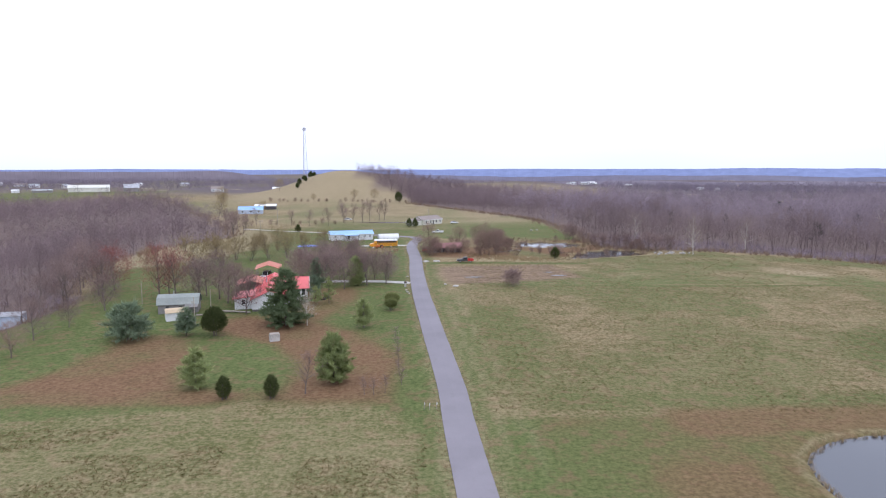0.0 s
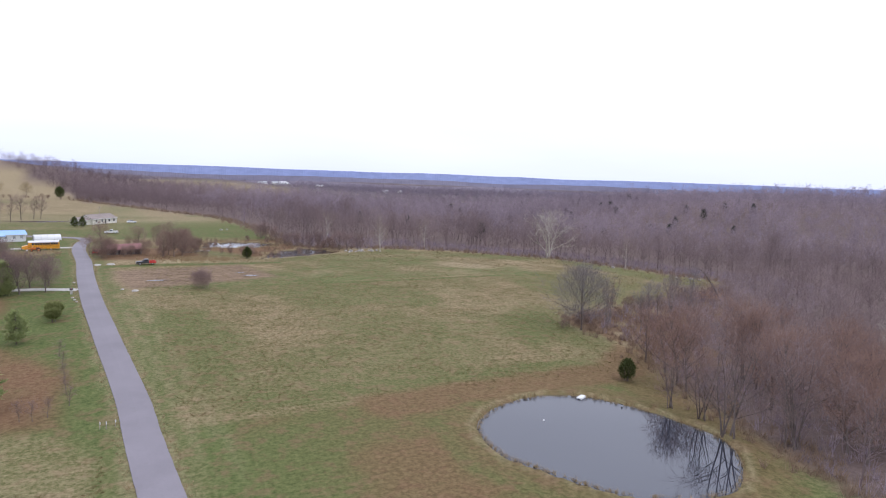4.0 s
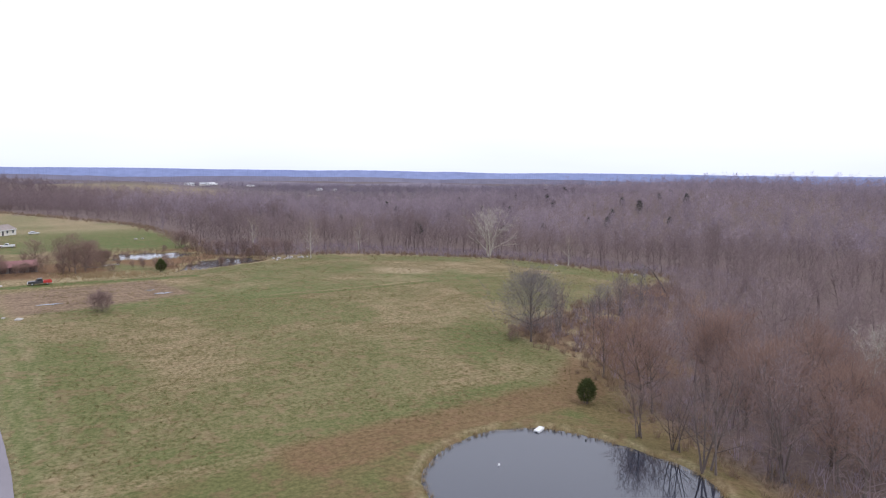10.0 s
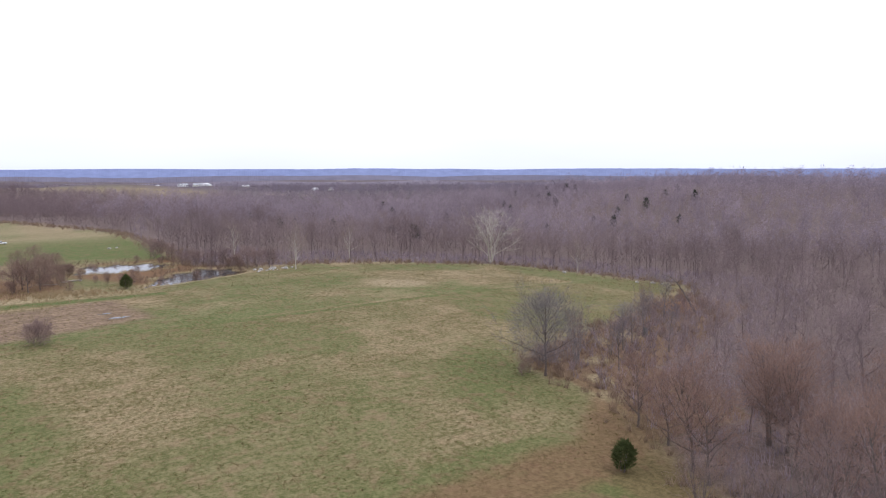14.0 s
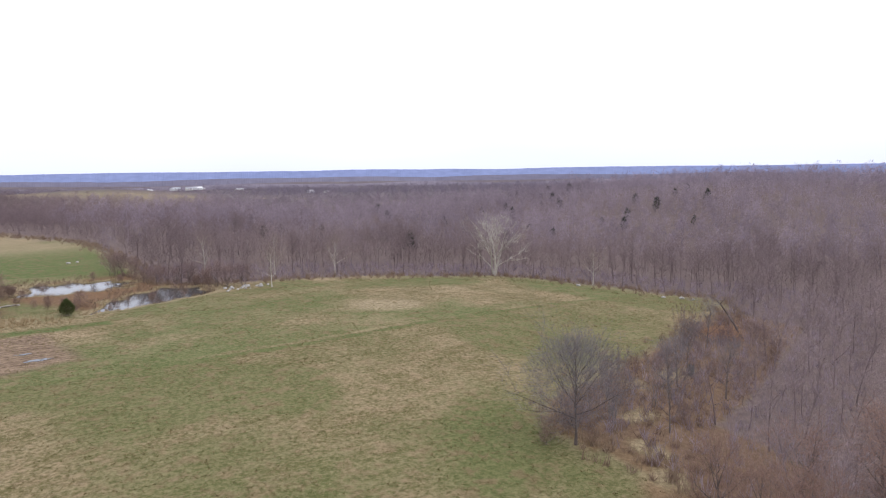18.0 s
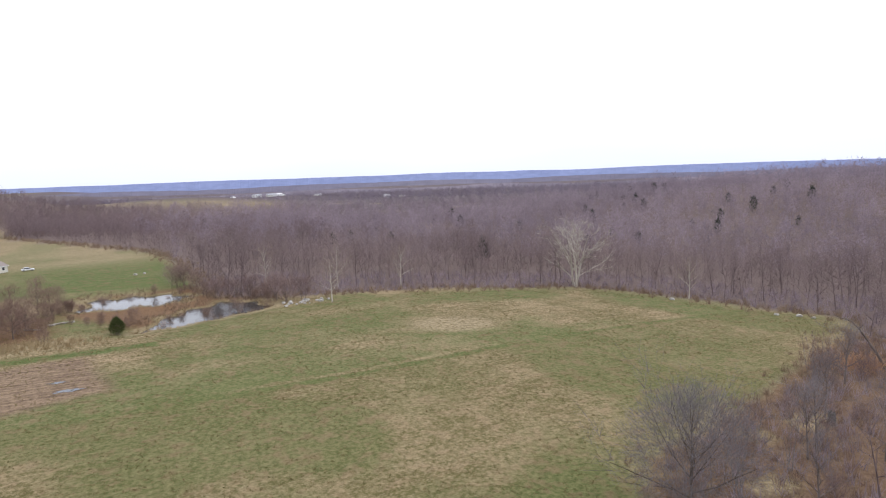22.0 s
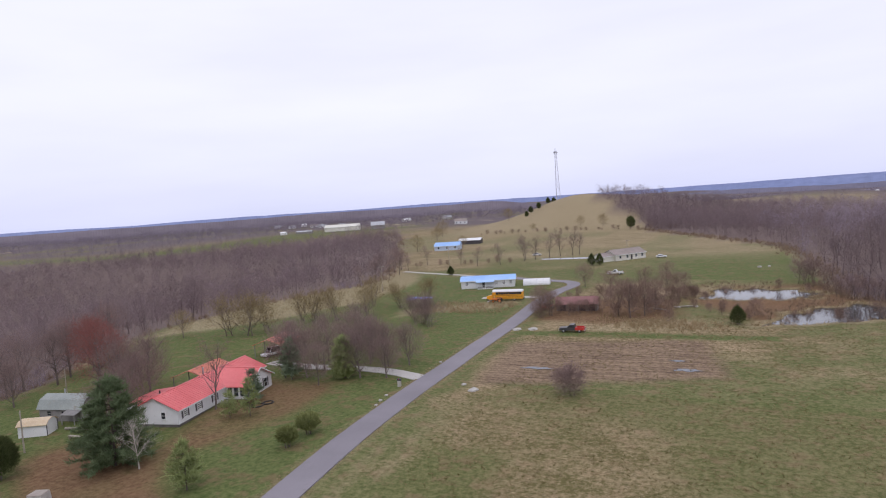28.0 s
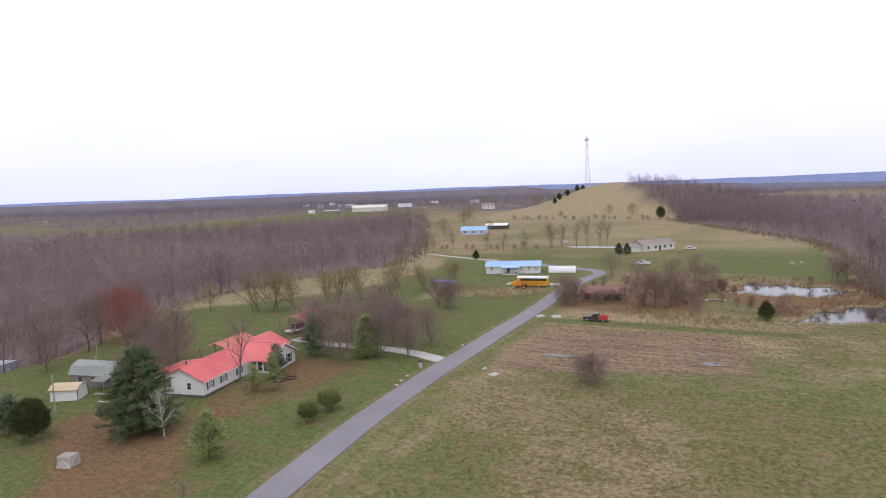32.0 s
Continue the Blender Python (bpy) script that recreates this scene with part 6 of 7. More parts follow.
plant_oval(-44.6, 124.4, 21, M_CEDAR, "dense round dark cedar on several pale stems", height=5.9, radius=2.35, stem=0.7, count=7000, tuft=0.3)
for cx, cy in ((-31.7, 90.9), (-24.9, 91.3)):
    plant_oval(cx, cy, 22, M_CEDAR, "small dark egg-shaped cedar at the lawn edge", group="small cedars", height=3.5, radius=0.95, stem=0.15, count=1500, tuft=0.3)
plant_oval(-11.5, 141.6, 23, M_OLIVE, "trimmed olive evergreen bush on a stalk", "evergreen_bush", "bush", "trimmed bushes", height=2.6, radius=1.35, stem=0.5, count=1300, tuft=0.35, taper=0.0)
plant_oval(-11.6, 146.2, 24, M_OLIVE, "larger trimmed olive evergreen bush", "evergreen_bush", "bush", "trimmed bushes", height=2.9, radius=1.6, stem=0.5, count=1700, tuft=0.35, taper=0.0)
plant_oval(76.5, 81.1, 25, M_CEDAR, "dark cedar on the pond bank", height=3.9, radius=1.3, stem=0.2, count=1700, tuft=0.32)
plant_oval(40.2, 232.0, 26, M_CEDAR, "dark pointed cedar beside the swamp pond", height=4.2, radius=1.5, stem=0.2, count=1700, tuft=0.35, taper=0.55)
plant_oval(-72.0, 322.5, 27, M_CEDAR, "dark cone-shaped cedar on the lawn", height=3.8, radius=1.25, stem=0.1, count=1500, tuft=0.35, taper=0.75)
plant_oval(-38.0, 561.0, 28, M_CEDAR, "lone dark cedar below the hill", height=8.6, radius=3.0, stem=0.5, count=1200, tuft=0.8)
for cx, cy in ((-18.0, 346.0), (-14.8, 346.8)):
    plant_oval(cx, cy, 29, M_CEDAR, "narrow dark cedar near the ranch house", group="ranch cedars", height=5.0, radius=1.4, stem=0.1, count=1200, tuft=0.4, taper=0.75)
hr = random.Random(4)
for k in range(16):
    f = k / 15
    plant_oval(-140 - 16 * f + hr.uniform(-3, 3), 640 + 245 * f + hr.uniform(-4, 4), 30 + k % 3, M_CEDAR, "dark cedar in a row along the hill field", group="hill cedars", height=hr.uniform(3.5, 6), radius=hr.uniform(1.2, 2.0), stem=0.2, count=420, tuft=0.9, taper=0.6)

YARD = dict(height=8.0, spread=3.1, base=0.2, limbs=12, kids=5, twigs=5, girth=0.016, twig_w=0.034, low_el=0.35, high_el=1.35, fine=1, haze=1250)
TALL = dict(height=12.0, spread=3.9, base=0.22, limbs=13, kids=5, twigs=5, girth=0.016, twig_w=0.04, low_el=0.4, high_el=1.35, fine=1, haze=1100)
SPARSE = dict(height=11.5, spread=3.4, base=0.25, limbs=11, kids=5, twigs=4, girth=0.014, rise=0.95, twig_w=0.035)
VASE = dict(height=7.4, spread=3.4, base=0.1, limbs=7, kids=6, twigs=6, girth=0.02, rise=1.05, twig_w=0.028, stems=3, fine=1, haze=420)
OAK = dict(height=16.0, spread=6.8, base=0.2, limbs=20, kids=6, twigs=6, girth=0.014, twig_w=0.036, fine=1, low_el=0.12, high_el=1.3, haze=7600)
PEAR = dict(height=8.6, spread=3.5, base=0.14, limbs=14, kids=5, twigs=5, girth=0.02, twig_w=0.036, low_el=0.75, high_el=1.4, fine=1, haze=1700)
CLUMP = dict(height=13.5, spread=0.95, base=0.35, limbs=8, kids=3, twigs=3, girth=0.009, rise=1.3, twig_w=0.03, stems=6, fine=2)
BUSH = dict(height=4.6, spread=1.6, base=0.1, limbs=5, kids=3, twigs=4, fine=1, girth=0.012, rise=1.1, twig_w=0.04, stems=5, haze=260)

plant_tree(-35.6, 153.0, 101, M_TWIG, M_BARK, "slender bare tree against the white house front", **SPARSE)
plant_tree(-43.5, 141.2, 102, M_TWIG, M_BARK, "bare red-brown tree at the house corner", 1.2, **YARD)
plant_tree(-47.6, 146.6, 102, M_TWIG, M_BARK, "bare brown tree behind the house corner", 1.25, **YARD)
for tx, ty, s in ((-31.0, 171.2, 1.0), (-25.8, 167.6, 0.85), (-35.6, 170.6, 1.0), (-38.0, 175.5, 1.1), (-39.8, 179.8, 1.0), (-32.0, 189.0, 1.0), (-26.0, 186.0, 0.95), (-36.0, 196.0, 1.05), (-29.0, 180.5, 0.9), (-30.5, 175.8, 1.05), (-34.5, 183.0, 1.1)):
    plant_tree(tx, ty, 103, M_TWIG, M_BARK, "bare brown yard tree in a grove by the driveway", s * 1.12, group="driveway grove", **YARD)
for tx, ty, s in ((-20.4, 172.8, 1.0), (-15.4, 173.6, 0.85), (-19.2, 180.8, 0.95), (-15.4, 182.2, 0.9), (-24.0, 182.0, 1.0)):
    plant_tree(tx, ty, 104, M_TWIG, M_BARK, "bare vase-shaped pear tree beside the concrete driveway", s, group="driveway trees", **PEAR)
plant_tree(-58.6, 153.6, 125, M_TWIG, M_BARK, "dense round bare tree between spruce and sheds", 1.2, **PEAR)
for tx, ty, s in ((-35.2, 221.4, 1.0), (-29.2, 217.4, 1.05), (-31.4, 219.6, 0.9)):
    plant_tree(tx, ty, 105, M_TWIG, M_BARK, "low spreading bare orchard tree", s, group="orchard trees", **VASE)
for tx, ty, s in ((-77.2, 200.8, 1.35), (-73.0, 202.0, 1.4), (-70.0, 206.5, 1.2)):
    plant_tree(tx, ty, 106, M_TWIG_OLIVE, M_BARK, "many-stemmed budding tree behind the lawn", s, group="lawn willows", **VASE)
for tx, ty, s in ((-64.5, 218.0, 1.2), (-60.5, 223.0, 1.25), (-71.0, 221.0, 1.1), (-56.0, 231.0, 1.1), (-63.0, 246.0, 1.2), (-52.0, 243.0, 1.0), (-47.0, 252.0, 1.0)):
    plant_tree(tx, ty, 107, M_TWIG_OLIVE, M_BARK, "olive-tinted budding willow on the back lawn", s, group="back willows", **VASE)
plant_tree(-64.0, 154.0, 108, M_TWIG_RED, M_BARK, "tall red-budding maple behind the sheds", 1.1, group="red maples", **TALL)
plant_tree(-69.4, 157.0, 109, M_TWIG_RED, M_BARK, "red-budding maple with open limbs", 1.15, group="red maples", **TALL)
plant_tree(-86.0, 168.0, 122, M_TWIG_RED, M_BARK, "broad red-budding maple at the wood edge", 0.72, group="red maples", **OAK)
plant_tree(-54.5, 156.4, 110, M_TWIG, M_BARK, "tall bare tree behind the house", 1.0, **TALL)
plant_tree(-51.0, 152.0, 111, M_TWIG, M_BARK, "broad bare tree shading the back yard", 0.85, **TALL)
for tx, ty, s in ((-68.5, 160.5, 0.9), (-84.0, 158.5, 1.0), (-59.0, 160.0, 0.8), (-88.5, 151.0, 0.95), (-93.0, 157.0, 1.1), (-88.0, 164.0, 1.0), (-95.5, 169.0, 1.1), (-98.5, 176.0, 1.0), (-92.0, 146.0, 0.9), (-103.0, 186.0, 1.05)):
    plant_tree(tx, ty, 121, M_TWIG, M_BARK, "tall bare tree between the yard and the wood", s, group="yard edge trees", **TALL)
plant_tree(-77.0, 145.6, 112, M_TWIG, M_BARK, "round-crowned bare tree on the west lawn", 0.95, **PEAR)
plant_tree(-77.0, 131.2, 113, M_TWIG, M_BARK, "small bare tree on the west lawn", 0.7, **YARD)
plant_tree(-78.5, 121.8, 114, M_TWIG, M_BARK, "bare tree at the lawn's wooded edge", 1.0, **YARD)
plant_tree(-75.5, 110.8, 115, M_TWIG_RUST, M_BARK, "rusty-twigged bare tree at the lawn edge", 0.8, **YARD)
plant_tree(-90.5, 197.0, 116, M_TWIG_OLIVE, M_BARK, "small olive tree on the meadow edge", 0.9, **YARD)
plant_tree(-28.2, 132.2, 117, M_PALE, M_PALE, "small pale leafless birch by the spruce", 0.62, name="birch_tree", **SPARSE)
plant_tree(-20.4, 93.2, 118, M_TWIG, M_BARK, "thin bare sapling on brown lawn", 0.62, **SPARSE)
for tx, ty in ((-11.6, 92.6), (-10.2, 92.3), (-8.6, 93.0), (-6.4, 96.4), (-7.0, 101.0), (-7.6, 106.6), (-8.2, 113.0), (-9.0, 119.0)):
    plant_tree(tx, ty, 119, M_TWIG, M_BARK, "thin leafless sapling in a row by the road", 0.26, name="sapling", group="sapling row", **SPARSE)
plant_tree(18.3, 171.0, 120, M_TWIG, M_BARK, "dense bare red-brown bush in the plot", 0.95, name="bush", category="bush", height=4.4, spread=2.5, base=0.04, limbs=7, kids=4, twigs=4, fine=1, girth=0.012, rise=1.0, twig_w=0.045, stems=6, haze=1000)

# ---- trees of the east side ----
plant_tree(92.3, 113.2, 201, M_TWIG_GREY, M_BARK, "broad bare grey tree standing at the field corner", 0.9, name="oak_tree", **OAK)
for tx, ty, s in ((101.8, 115.8, 0.95), (104.6, 118.0, 1.0), (113.0, 118.0, 0.75), (139.5, 133.0, 0.95), (143.5, 136.0, 0.9), (110.0, 124.0, 0.7)):
    plant_tree(tx, ty, 202, M_BRUSH_TWIG, M_BARK_GREY, "tall clump of slim bare poplars", s, group="poplar clumps", **CLUMP)
plant_tree(173.0, 238.0, 203, M_PALE, M_PALE, "big bleached white sycamore at the wood edge", 1.3, name="sycamore_tree", height=16.0, spread=6.6, base=0.12, limbs=5, kids=4, twigs=2, girth=0.036, rise=0.8, twig_w=0.17, stems=3)
for tx, ty, s in ((92.5, 239.0, 1.1), (118.5, 254.0, 1.2), (101.0, 262.0, 1.25), (82.0, 276.0, 1.3), (188.0, 205.0, 1.1)):
    plant_tree(tx, ty, 204, M_TWIG_PALE, M_PALE, "pale-barked bare sycamore along the wood", s, name="sycamore_tree", group="pale sycamores", **SPARSE)
plant_tree(112.5, 58.5, 205, M_PALE, M_PALE, "pale leafless sycamore inside the wood", 1.35, name="sycamore_tree", **SPARSE)
for tx, ty, s in ((71.6, 56.8, 1.1), (73.4, 62.6, 0.7), (78.0, 51.0, 1.0), (73.0, 67.5, 0.62)):
    plant_tree(tx, ty, 206, M_TWIG, M_BARK, "leaning many-stemmed bare tree on the pond bank", s, name="pond_tree", group="pond bank trees", height=14.0, spread=4.2, base=0.22, limbs=6, kids=4, twigs=3, girth=0.02, rise=0.9, twig_w=0.026, stems=5, fine=2)
rr = random.Random(8)
for k in range(34):
    tx, ty = rr.uniform(80, 122), rr.uniform(44, 92)
    if inside(np.array([tx]), np.array([ty]), EAST_POLY)[0] > -1:
        plant_tree(tx, ty, 207 + k % 3, M_TWIG_RUST, M_BARK, "rust-budding bare tree beyond the pond bank", rr.uniform(0.85, 1.25), group="rust trees", **TALL)
for k in range(60):
    tx, ty = rr.uniform(95, 178), rr.uniform(100, 150)
    d_in = inside(np.array([tx]), np.array([ty]), EAST_POLY)[0]
    if 1 < d_in < 19:
        plant_tree(tx, ty, 230 + k % 3, M_BRUSH_TWIG if k % 2 else M_TWIG, M_BARK, "low bare brown shrub in the brushy field corner", rr.uniform(0.45, 0.95), name="shrub", category="bush", group="corner shrubs", **BUSH)
for tx, ty, s in ((90.5, 116.0, 0.6), (94.0, 116.8, 0.55), (88.5, 115.0, 0.45), (97.0, 117.5, 0.6), (91.5, 118.5, 0.5)):
    plant_tree(tx, ty, 231, M_BRUSH_TWIG, M_BARK, "brown brush tangled about the grey tree's foot", s, name="shrub", category="bush", group="corner shrubs", **BUSH)
for tx, ty, s in ((118, 119, 0.9), (124, 122, 0.8), (133, 127, 0.9), (150, 135, 1.0), (127, 115, 1.0), (107, 110, 0.85)):
    plant_tree(tx, ty, 234, M_TWIG_GREY, M_BARK, "slim bare tree in the brushy corner", s, group="corner trees", **SPARSE)
# brush thicket at the lane's end and round the swamp
for k in range(44):
    tx, ty = rr.uniform(-8, 26), rr.uniform(228, 268)
    if ty - 226 < 0.25 * (26 - tx) - 5 or (tx < -4 and ty > 258) or (tx < 4 and 236 < ty < 256):
        continue
    plant_tree(tx, ty, 220 + k % 3, M_BRUSH_TWIG, M_BARK, "bare tangled brush beside the lane", rr.uniform(0.4, 0.95), name="brush", category="bush", group="lane thicket", **BUSH)
for tx, ty, s in ((-4.0, 238.0, 0.6), (-1.5, 237.0, 0.75), (1.5, 238.5, 0.6), (3.5, 237.0, 0.8), (6.0, 238.0, 0.7), (8.0, 239.5, 0.9)):
    plant_tree(tx, ty, 221, M_BRUSH_TWIG, M_BARK, "bare tangled brush before the old shed", s, name="brush", category="bush", group="lane thicket", **BUSH)
for tx, ty, s in ((-3.4, 234.5, 0.75), (-8.6, 243.0, 0.8), (15.4, 240.0, 1.0), (20.9, 246.0, 1.0), (-6.2, 284.5, 0.95), (14.0, 276.0, 0.9), (18.6, 290.0, 0.9), (24.6, 279.0, 0.7), (6.6, 262.0, 1.0), (-4.8, 231.7, 0.9), (-2.5, 233.5, 0.8), (16.7, 234.0, 1.15), (13.5, 236.0, 1.05), (19.5, 237.5, 1.1), (21.0, 268.0, 0.9), (23.5, 271.5, 0.8)):
    plant_tree(tx, ty, 223, M_BRUSH_TWIG, M_BARK, "bare brown tree in the lane thicket", s, group="thicket trees", **YARD)
for k in range(44):
    a = rr.uniform(0, 6.283)
    tx, ty = 52 + 26 * math.cos(a) + rr.uniform(-3, 3), 262 + 24 * math.sin(a) + rr.uniform(-3, 3)
    if max(inside(np.array([tx]), np.array([ty]), w)[0] for w in (SWAMP_NORTH, SWAMP_SOUTH)) < -0.5 and not (ty < 236 and tx > 45):
        plant_tree(tx, ty, 225 + k % 2, M_BRUSH_TWIG, M_BARK, "tangled brown brush at the swamp edge", rr.uniform(0.4, 1.0), name="brush", category="bush", group="swamp brush", **BUSH)
for tx, ty, s in ((-56, 372, 1.0), (-48, 386, 1.1), (-44, 392, 1.2), (-39, 396, 1.1), (-63, 358, 0.9), (-36, 398, 1.0), (-73, 354, 0.8), (-84, 360, 0.8), (-105, 366, 0.9), (-124, 372, 0.9), (-58, 380, 1.1), (-52, 376, 1.0)):
    plant_tree(tx, ty, 228, M_TWIG, M_BARK, "bare tree in the fence row across the meadow", s, group="fence row trees", **SPARSE)
for tx, ty, s in ((-150, 440, 1.3), (-128, 462, 0.9), (-190, 560, 1.6), (-175, 520, 1.3), (-160, 640, 1.4), (-60, 570, 1.2), (-78, 575, 1.0), (-110, 555, 0.7)):
    plant_tree(tx, ty, 229, M_TWIG_OLIVE, M_BARK, "spreading bare tree on the far farmland", s, group="farmland trees", **YARD)

for tx, ty, s in ((55.5, 292.5, 1.0), (58.0, 294.0, 0.9), (61.5, 290.5, 0.8), (66.5, 268.5, 0.8), (63.5, 272.5, 0.7), (75.5, 263.0, 0.9), (80.0, 253.5, 1.0), (70.5, 266.5, 0.75), (82.5, 248.5, 0.9), (87.0, 247.0, 0.9)):
    plant_tree(tx, ty, 240, M_TWIG, M_BARK, "bare willow leaning over the swamp pond", s, group="swamp willows", **VASE)
for tx, ty, s in ((-97, 300, 0.9), (-99, 306, 1.0), (-96, 312, 0.8), (-103, 318, 1.0), (-100, 328, 0.9), (-107, 336, 1.0), (-110, 348, 0.9), (-118, 356, 1.0), (-104, 344, 0.7), (-96, 290, 0.8)):
    plant_tree(tx, ty, 244, M_TWIG, M_BARK, "thin bare tree at the ragged wood end", s, group="wood end trees", **SPARSE)
for k in range(90):
    tx, ty = rr.uniform(29, 80), rr.uniform(229, 292)
    wet = max(inside(np.array([tx]), np.array([ty]), w)[0] for w in (SWAMP_NORTH, SWAMP_SOUTH))
    if -0.3 < wet < 3.5 and not (ty < 237 and tx > 45):
        plant_tree(tx, ty, 246, M_BRUSH_TWIG, M_BARK, "dead brush standing in the swamp water", rr.uniform(0.35, 0.7), name="brush", category="bush", group="drowned brush", **BUSH)
# hedges along the hill's foot and the meadow fence
hedge = [(-150 + 5.6 * k, 544 + 0.013 * k * k) for k in range(30)] + [(-112 + 6.5 * k, 362 + 0.5 * k) for k in range(9)]
for tx, ty in hedge:
    plant_tree(tx + rr.uniform(-3, 3), ty + rr.uniform(-2, 2), 242, M_BRUSH_TWIG, M_BARK, "scrubby bare hedge bush along a field fence", rr.uniform(0.35, 0.9), name="hedge_bush", category="bush", group="field hedges", **BUSH)

# ---- undergrowth, tufts ----
def scatter_blades(name, points, tall, width, spread, per, material, label, seed, category):
    rng = np.random.RandomState(seed)
    n = len(points)
    z = land(points[:, 0], points[:, 1])
    base = np.repeat(np.stack([points[:, 0], points[:, 1], z - 0.03], 1), per, 0)
    size = np.repeat(rng.uniform(0.6, 1.3, n), per)
    root = base + rng.normal(0, 1, (n * per, 3)) * (spread * 0.4, spread * 0.4, 0)
    tip = root + rng.normal(0, 1, (n * per, 3)) * (spread, spread, 0) * 0.7 + np.stack([0 * size, 0 * size, tall * size * rng.uniform(0.6, 1.2, n * per)], 1)
    v, t = blades(root, tip, width, rng)
    return tagged(fast_mesh(name, v, t, material, None, np.repeat(np.repeat(rng.rand(n), per), 3)), label, category, kind="stuff")


rs = np.random.RandomState(31)


def along(line, n, off, jitter):
    s = rs.rand(n) * (len(line) - 1)
    i = s.astype(int)
    p = line[i] + (line[np.minimum(i + 1, len(line) - 1)] - line[i]) * (s - i)[:, None]
    d = line[np.minimum(i + 1, len(line) - 1)] - line[i]
    d /= np.linalg.norm(d, axis=1)[:, None] + 1e-9
    return p + np.stack([-d[:, 1], d[:, 0]], 1) * (off + rs.normal(0, jitter, n))[:, None]


edge_e, edge_w = fine_line(EAST_WOOD[(EAST_WOOD[:, 1] > 10)], 2.0), fine_line(WEST_WOOD[(WEST_WOOD[:, 1] > 60)], 2.0)
under = np.vstack([along(edge_e, 1500, -1.0, 3.0), along(edge_w, 500, 1.5, 2.5)])
scatter_blades("undergrowth", under, 1.5, 0.09, 0.7, 16, M_BRUSH, "dead brown undergrowth along the wood edge", 41, "undergrowth")
patch = wood_points(1.9, 90, 182, 96, 160, 10, lambda x, y: (inside(x, y, EAST_POLY) > 0.5) & (inside(x, y, EAST_POLY) < 20) & (vnoise(x, y, 6, 2) > 0.42))
scatter_blades("brush_thicket", patch, 1.3, 0.05, 0.8, 26, M_THICKET, "reddish brown brush covering the field corner", 48, "undergrowth")
inner = wood_points(3.1, -110, 240, 30, 300, 9, lambda x, y: (in_wood(x, y) > 1) & (in_wood(x, y) < 34))
scatter_blades("forest_brush", inner, 2.4, 0.09, 1.0, 12, M_WOODS, "leafless saplings and brush below the trees", 42, "undergrowth")
swampy = wood_points(1.5, 26, 82, 228, 296, 19, lambda x, y: (np.maximum(inside(x, y, SWAMP_NORTH), inside(x, y, SWAMP_SOUTH)) < 0.6) & (np.maximum(inside(x, y, SWAMP_NORTH), inside(x, y, SWAMP_SOUTH)) > -6) & (vnoise(x, y, 5, 2) > 0.42) & ((y > 240 + 0.3 * (x - 45)) | (inside(x, y, SWAMP_SOUTH) > -1)))
scatter_blades("swamp_brush", swampy, 1.1, 0.05, 0.5, 14, M_BRUSH, "dead brown reeds and brush round the swamp", 49, "reeds")
reeds = np.vstack([along(np.vstack([SWAMP_NORTH, SWAMP_NORTH[:1]]), 700, 0.8, 1.2), along(np.vstack([SWAMP_SOUTH, SWAMP_SOUTH[:1]]), 600, 0.8, 1.2), along(np.vstack([POND, POND[:1]]), 900, 0.7, 0.3)])
scatter_blades("pond_reeds", reeds, 0.65, 0.05, 0.22, 9, M_STRAW, "dry straw-coloured reeds along the water", 43, "reeds")
nest = np.stack([rs.normal(24, 7, 420), rs.normal(226, 4, 420)], 1)
scatter_blades("dead_grass", np.vstack([nest, np.stack([rs.uniform(-44, -17, 500), rs.uniform(236, 254, 500)], 1)]), 0.9, 0.07, 0.4, 9, M_STRAW, "tall bleached dead grass", 44, "grass")
tx_, ty_ = rs.uniform(6, 190, 32000), rs.uniform(86, 240, 32000)
ok = (in_wood(tx_, ty_) < -2) & (vnoise(tx_, ty_, 7, 2) > 0.36) & (line_distance(tx_, ty_, ROAD) > 4) & (inside(tx_, ty_, SWAMP_SOUTH) < -2)
ux_, uy_ = rs.uniform(-60, -2, 9000), rs.uniform(52, 80, 9000)
ok2 = (vnoise(ux_, uy_, 7, 2) > 0.55) & (line_distance(ux_, uy_, ROAD) > 4.5)
scatter_blades("hay_tufts", np.vstack([np.stack([tx_, ty_], 1)[ok], np.stack([ux_, uy_], 1)[ok2]]), 0.2, 0.075, 0.22, 5, M_TUFT, "tufts of dead and green hay grass", 45, "grass")
verge = np.vstack([along(fine_line(ROAD[ROAD[:, 1] > 30], 2.0), 900, 2.6, 0.35), along(fine_line(ROAD[ROAD[:, 1] > 30], 2.0), 900, -2.6, 0.35)])
scatter_blades("road_verge", verge, 0.22, 0.05, 0.2, 7, M_STRAW, "dry grass growing over the road's edge", 46, "grass")
# scattered evergreens among the eastern woods
ev_pts = np.stack([rs.uniform(80, 520, 46), rs.uniform(300, 620, 46)], 1)
ev_pts = np.vstack([ev_pts[in_wood(ev_pts[:, 0], ev_pts[:, 1]) > 3], [(250, 330)]])
cv = [oval_arrays(70 + k, 9, 2.0, 0.5, 220, 0.9, 0.6, 1) for k in range(2)]
build_wood("far_evergreens", ev_pts, [(np.vstack([a, b]), np.vstack([ta, tb + len(a)]), np.zeros(len(a) + len(b))) for a, ta, b, tb in cv], M_EVERGREEN_FAR, "scattered dark cedars among bare woods", 47, 0.6, 1.1)

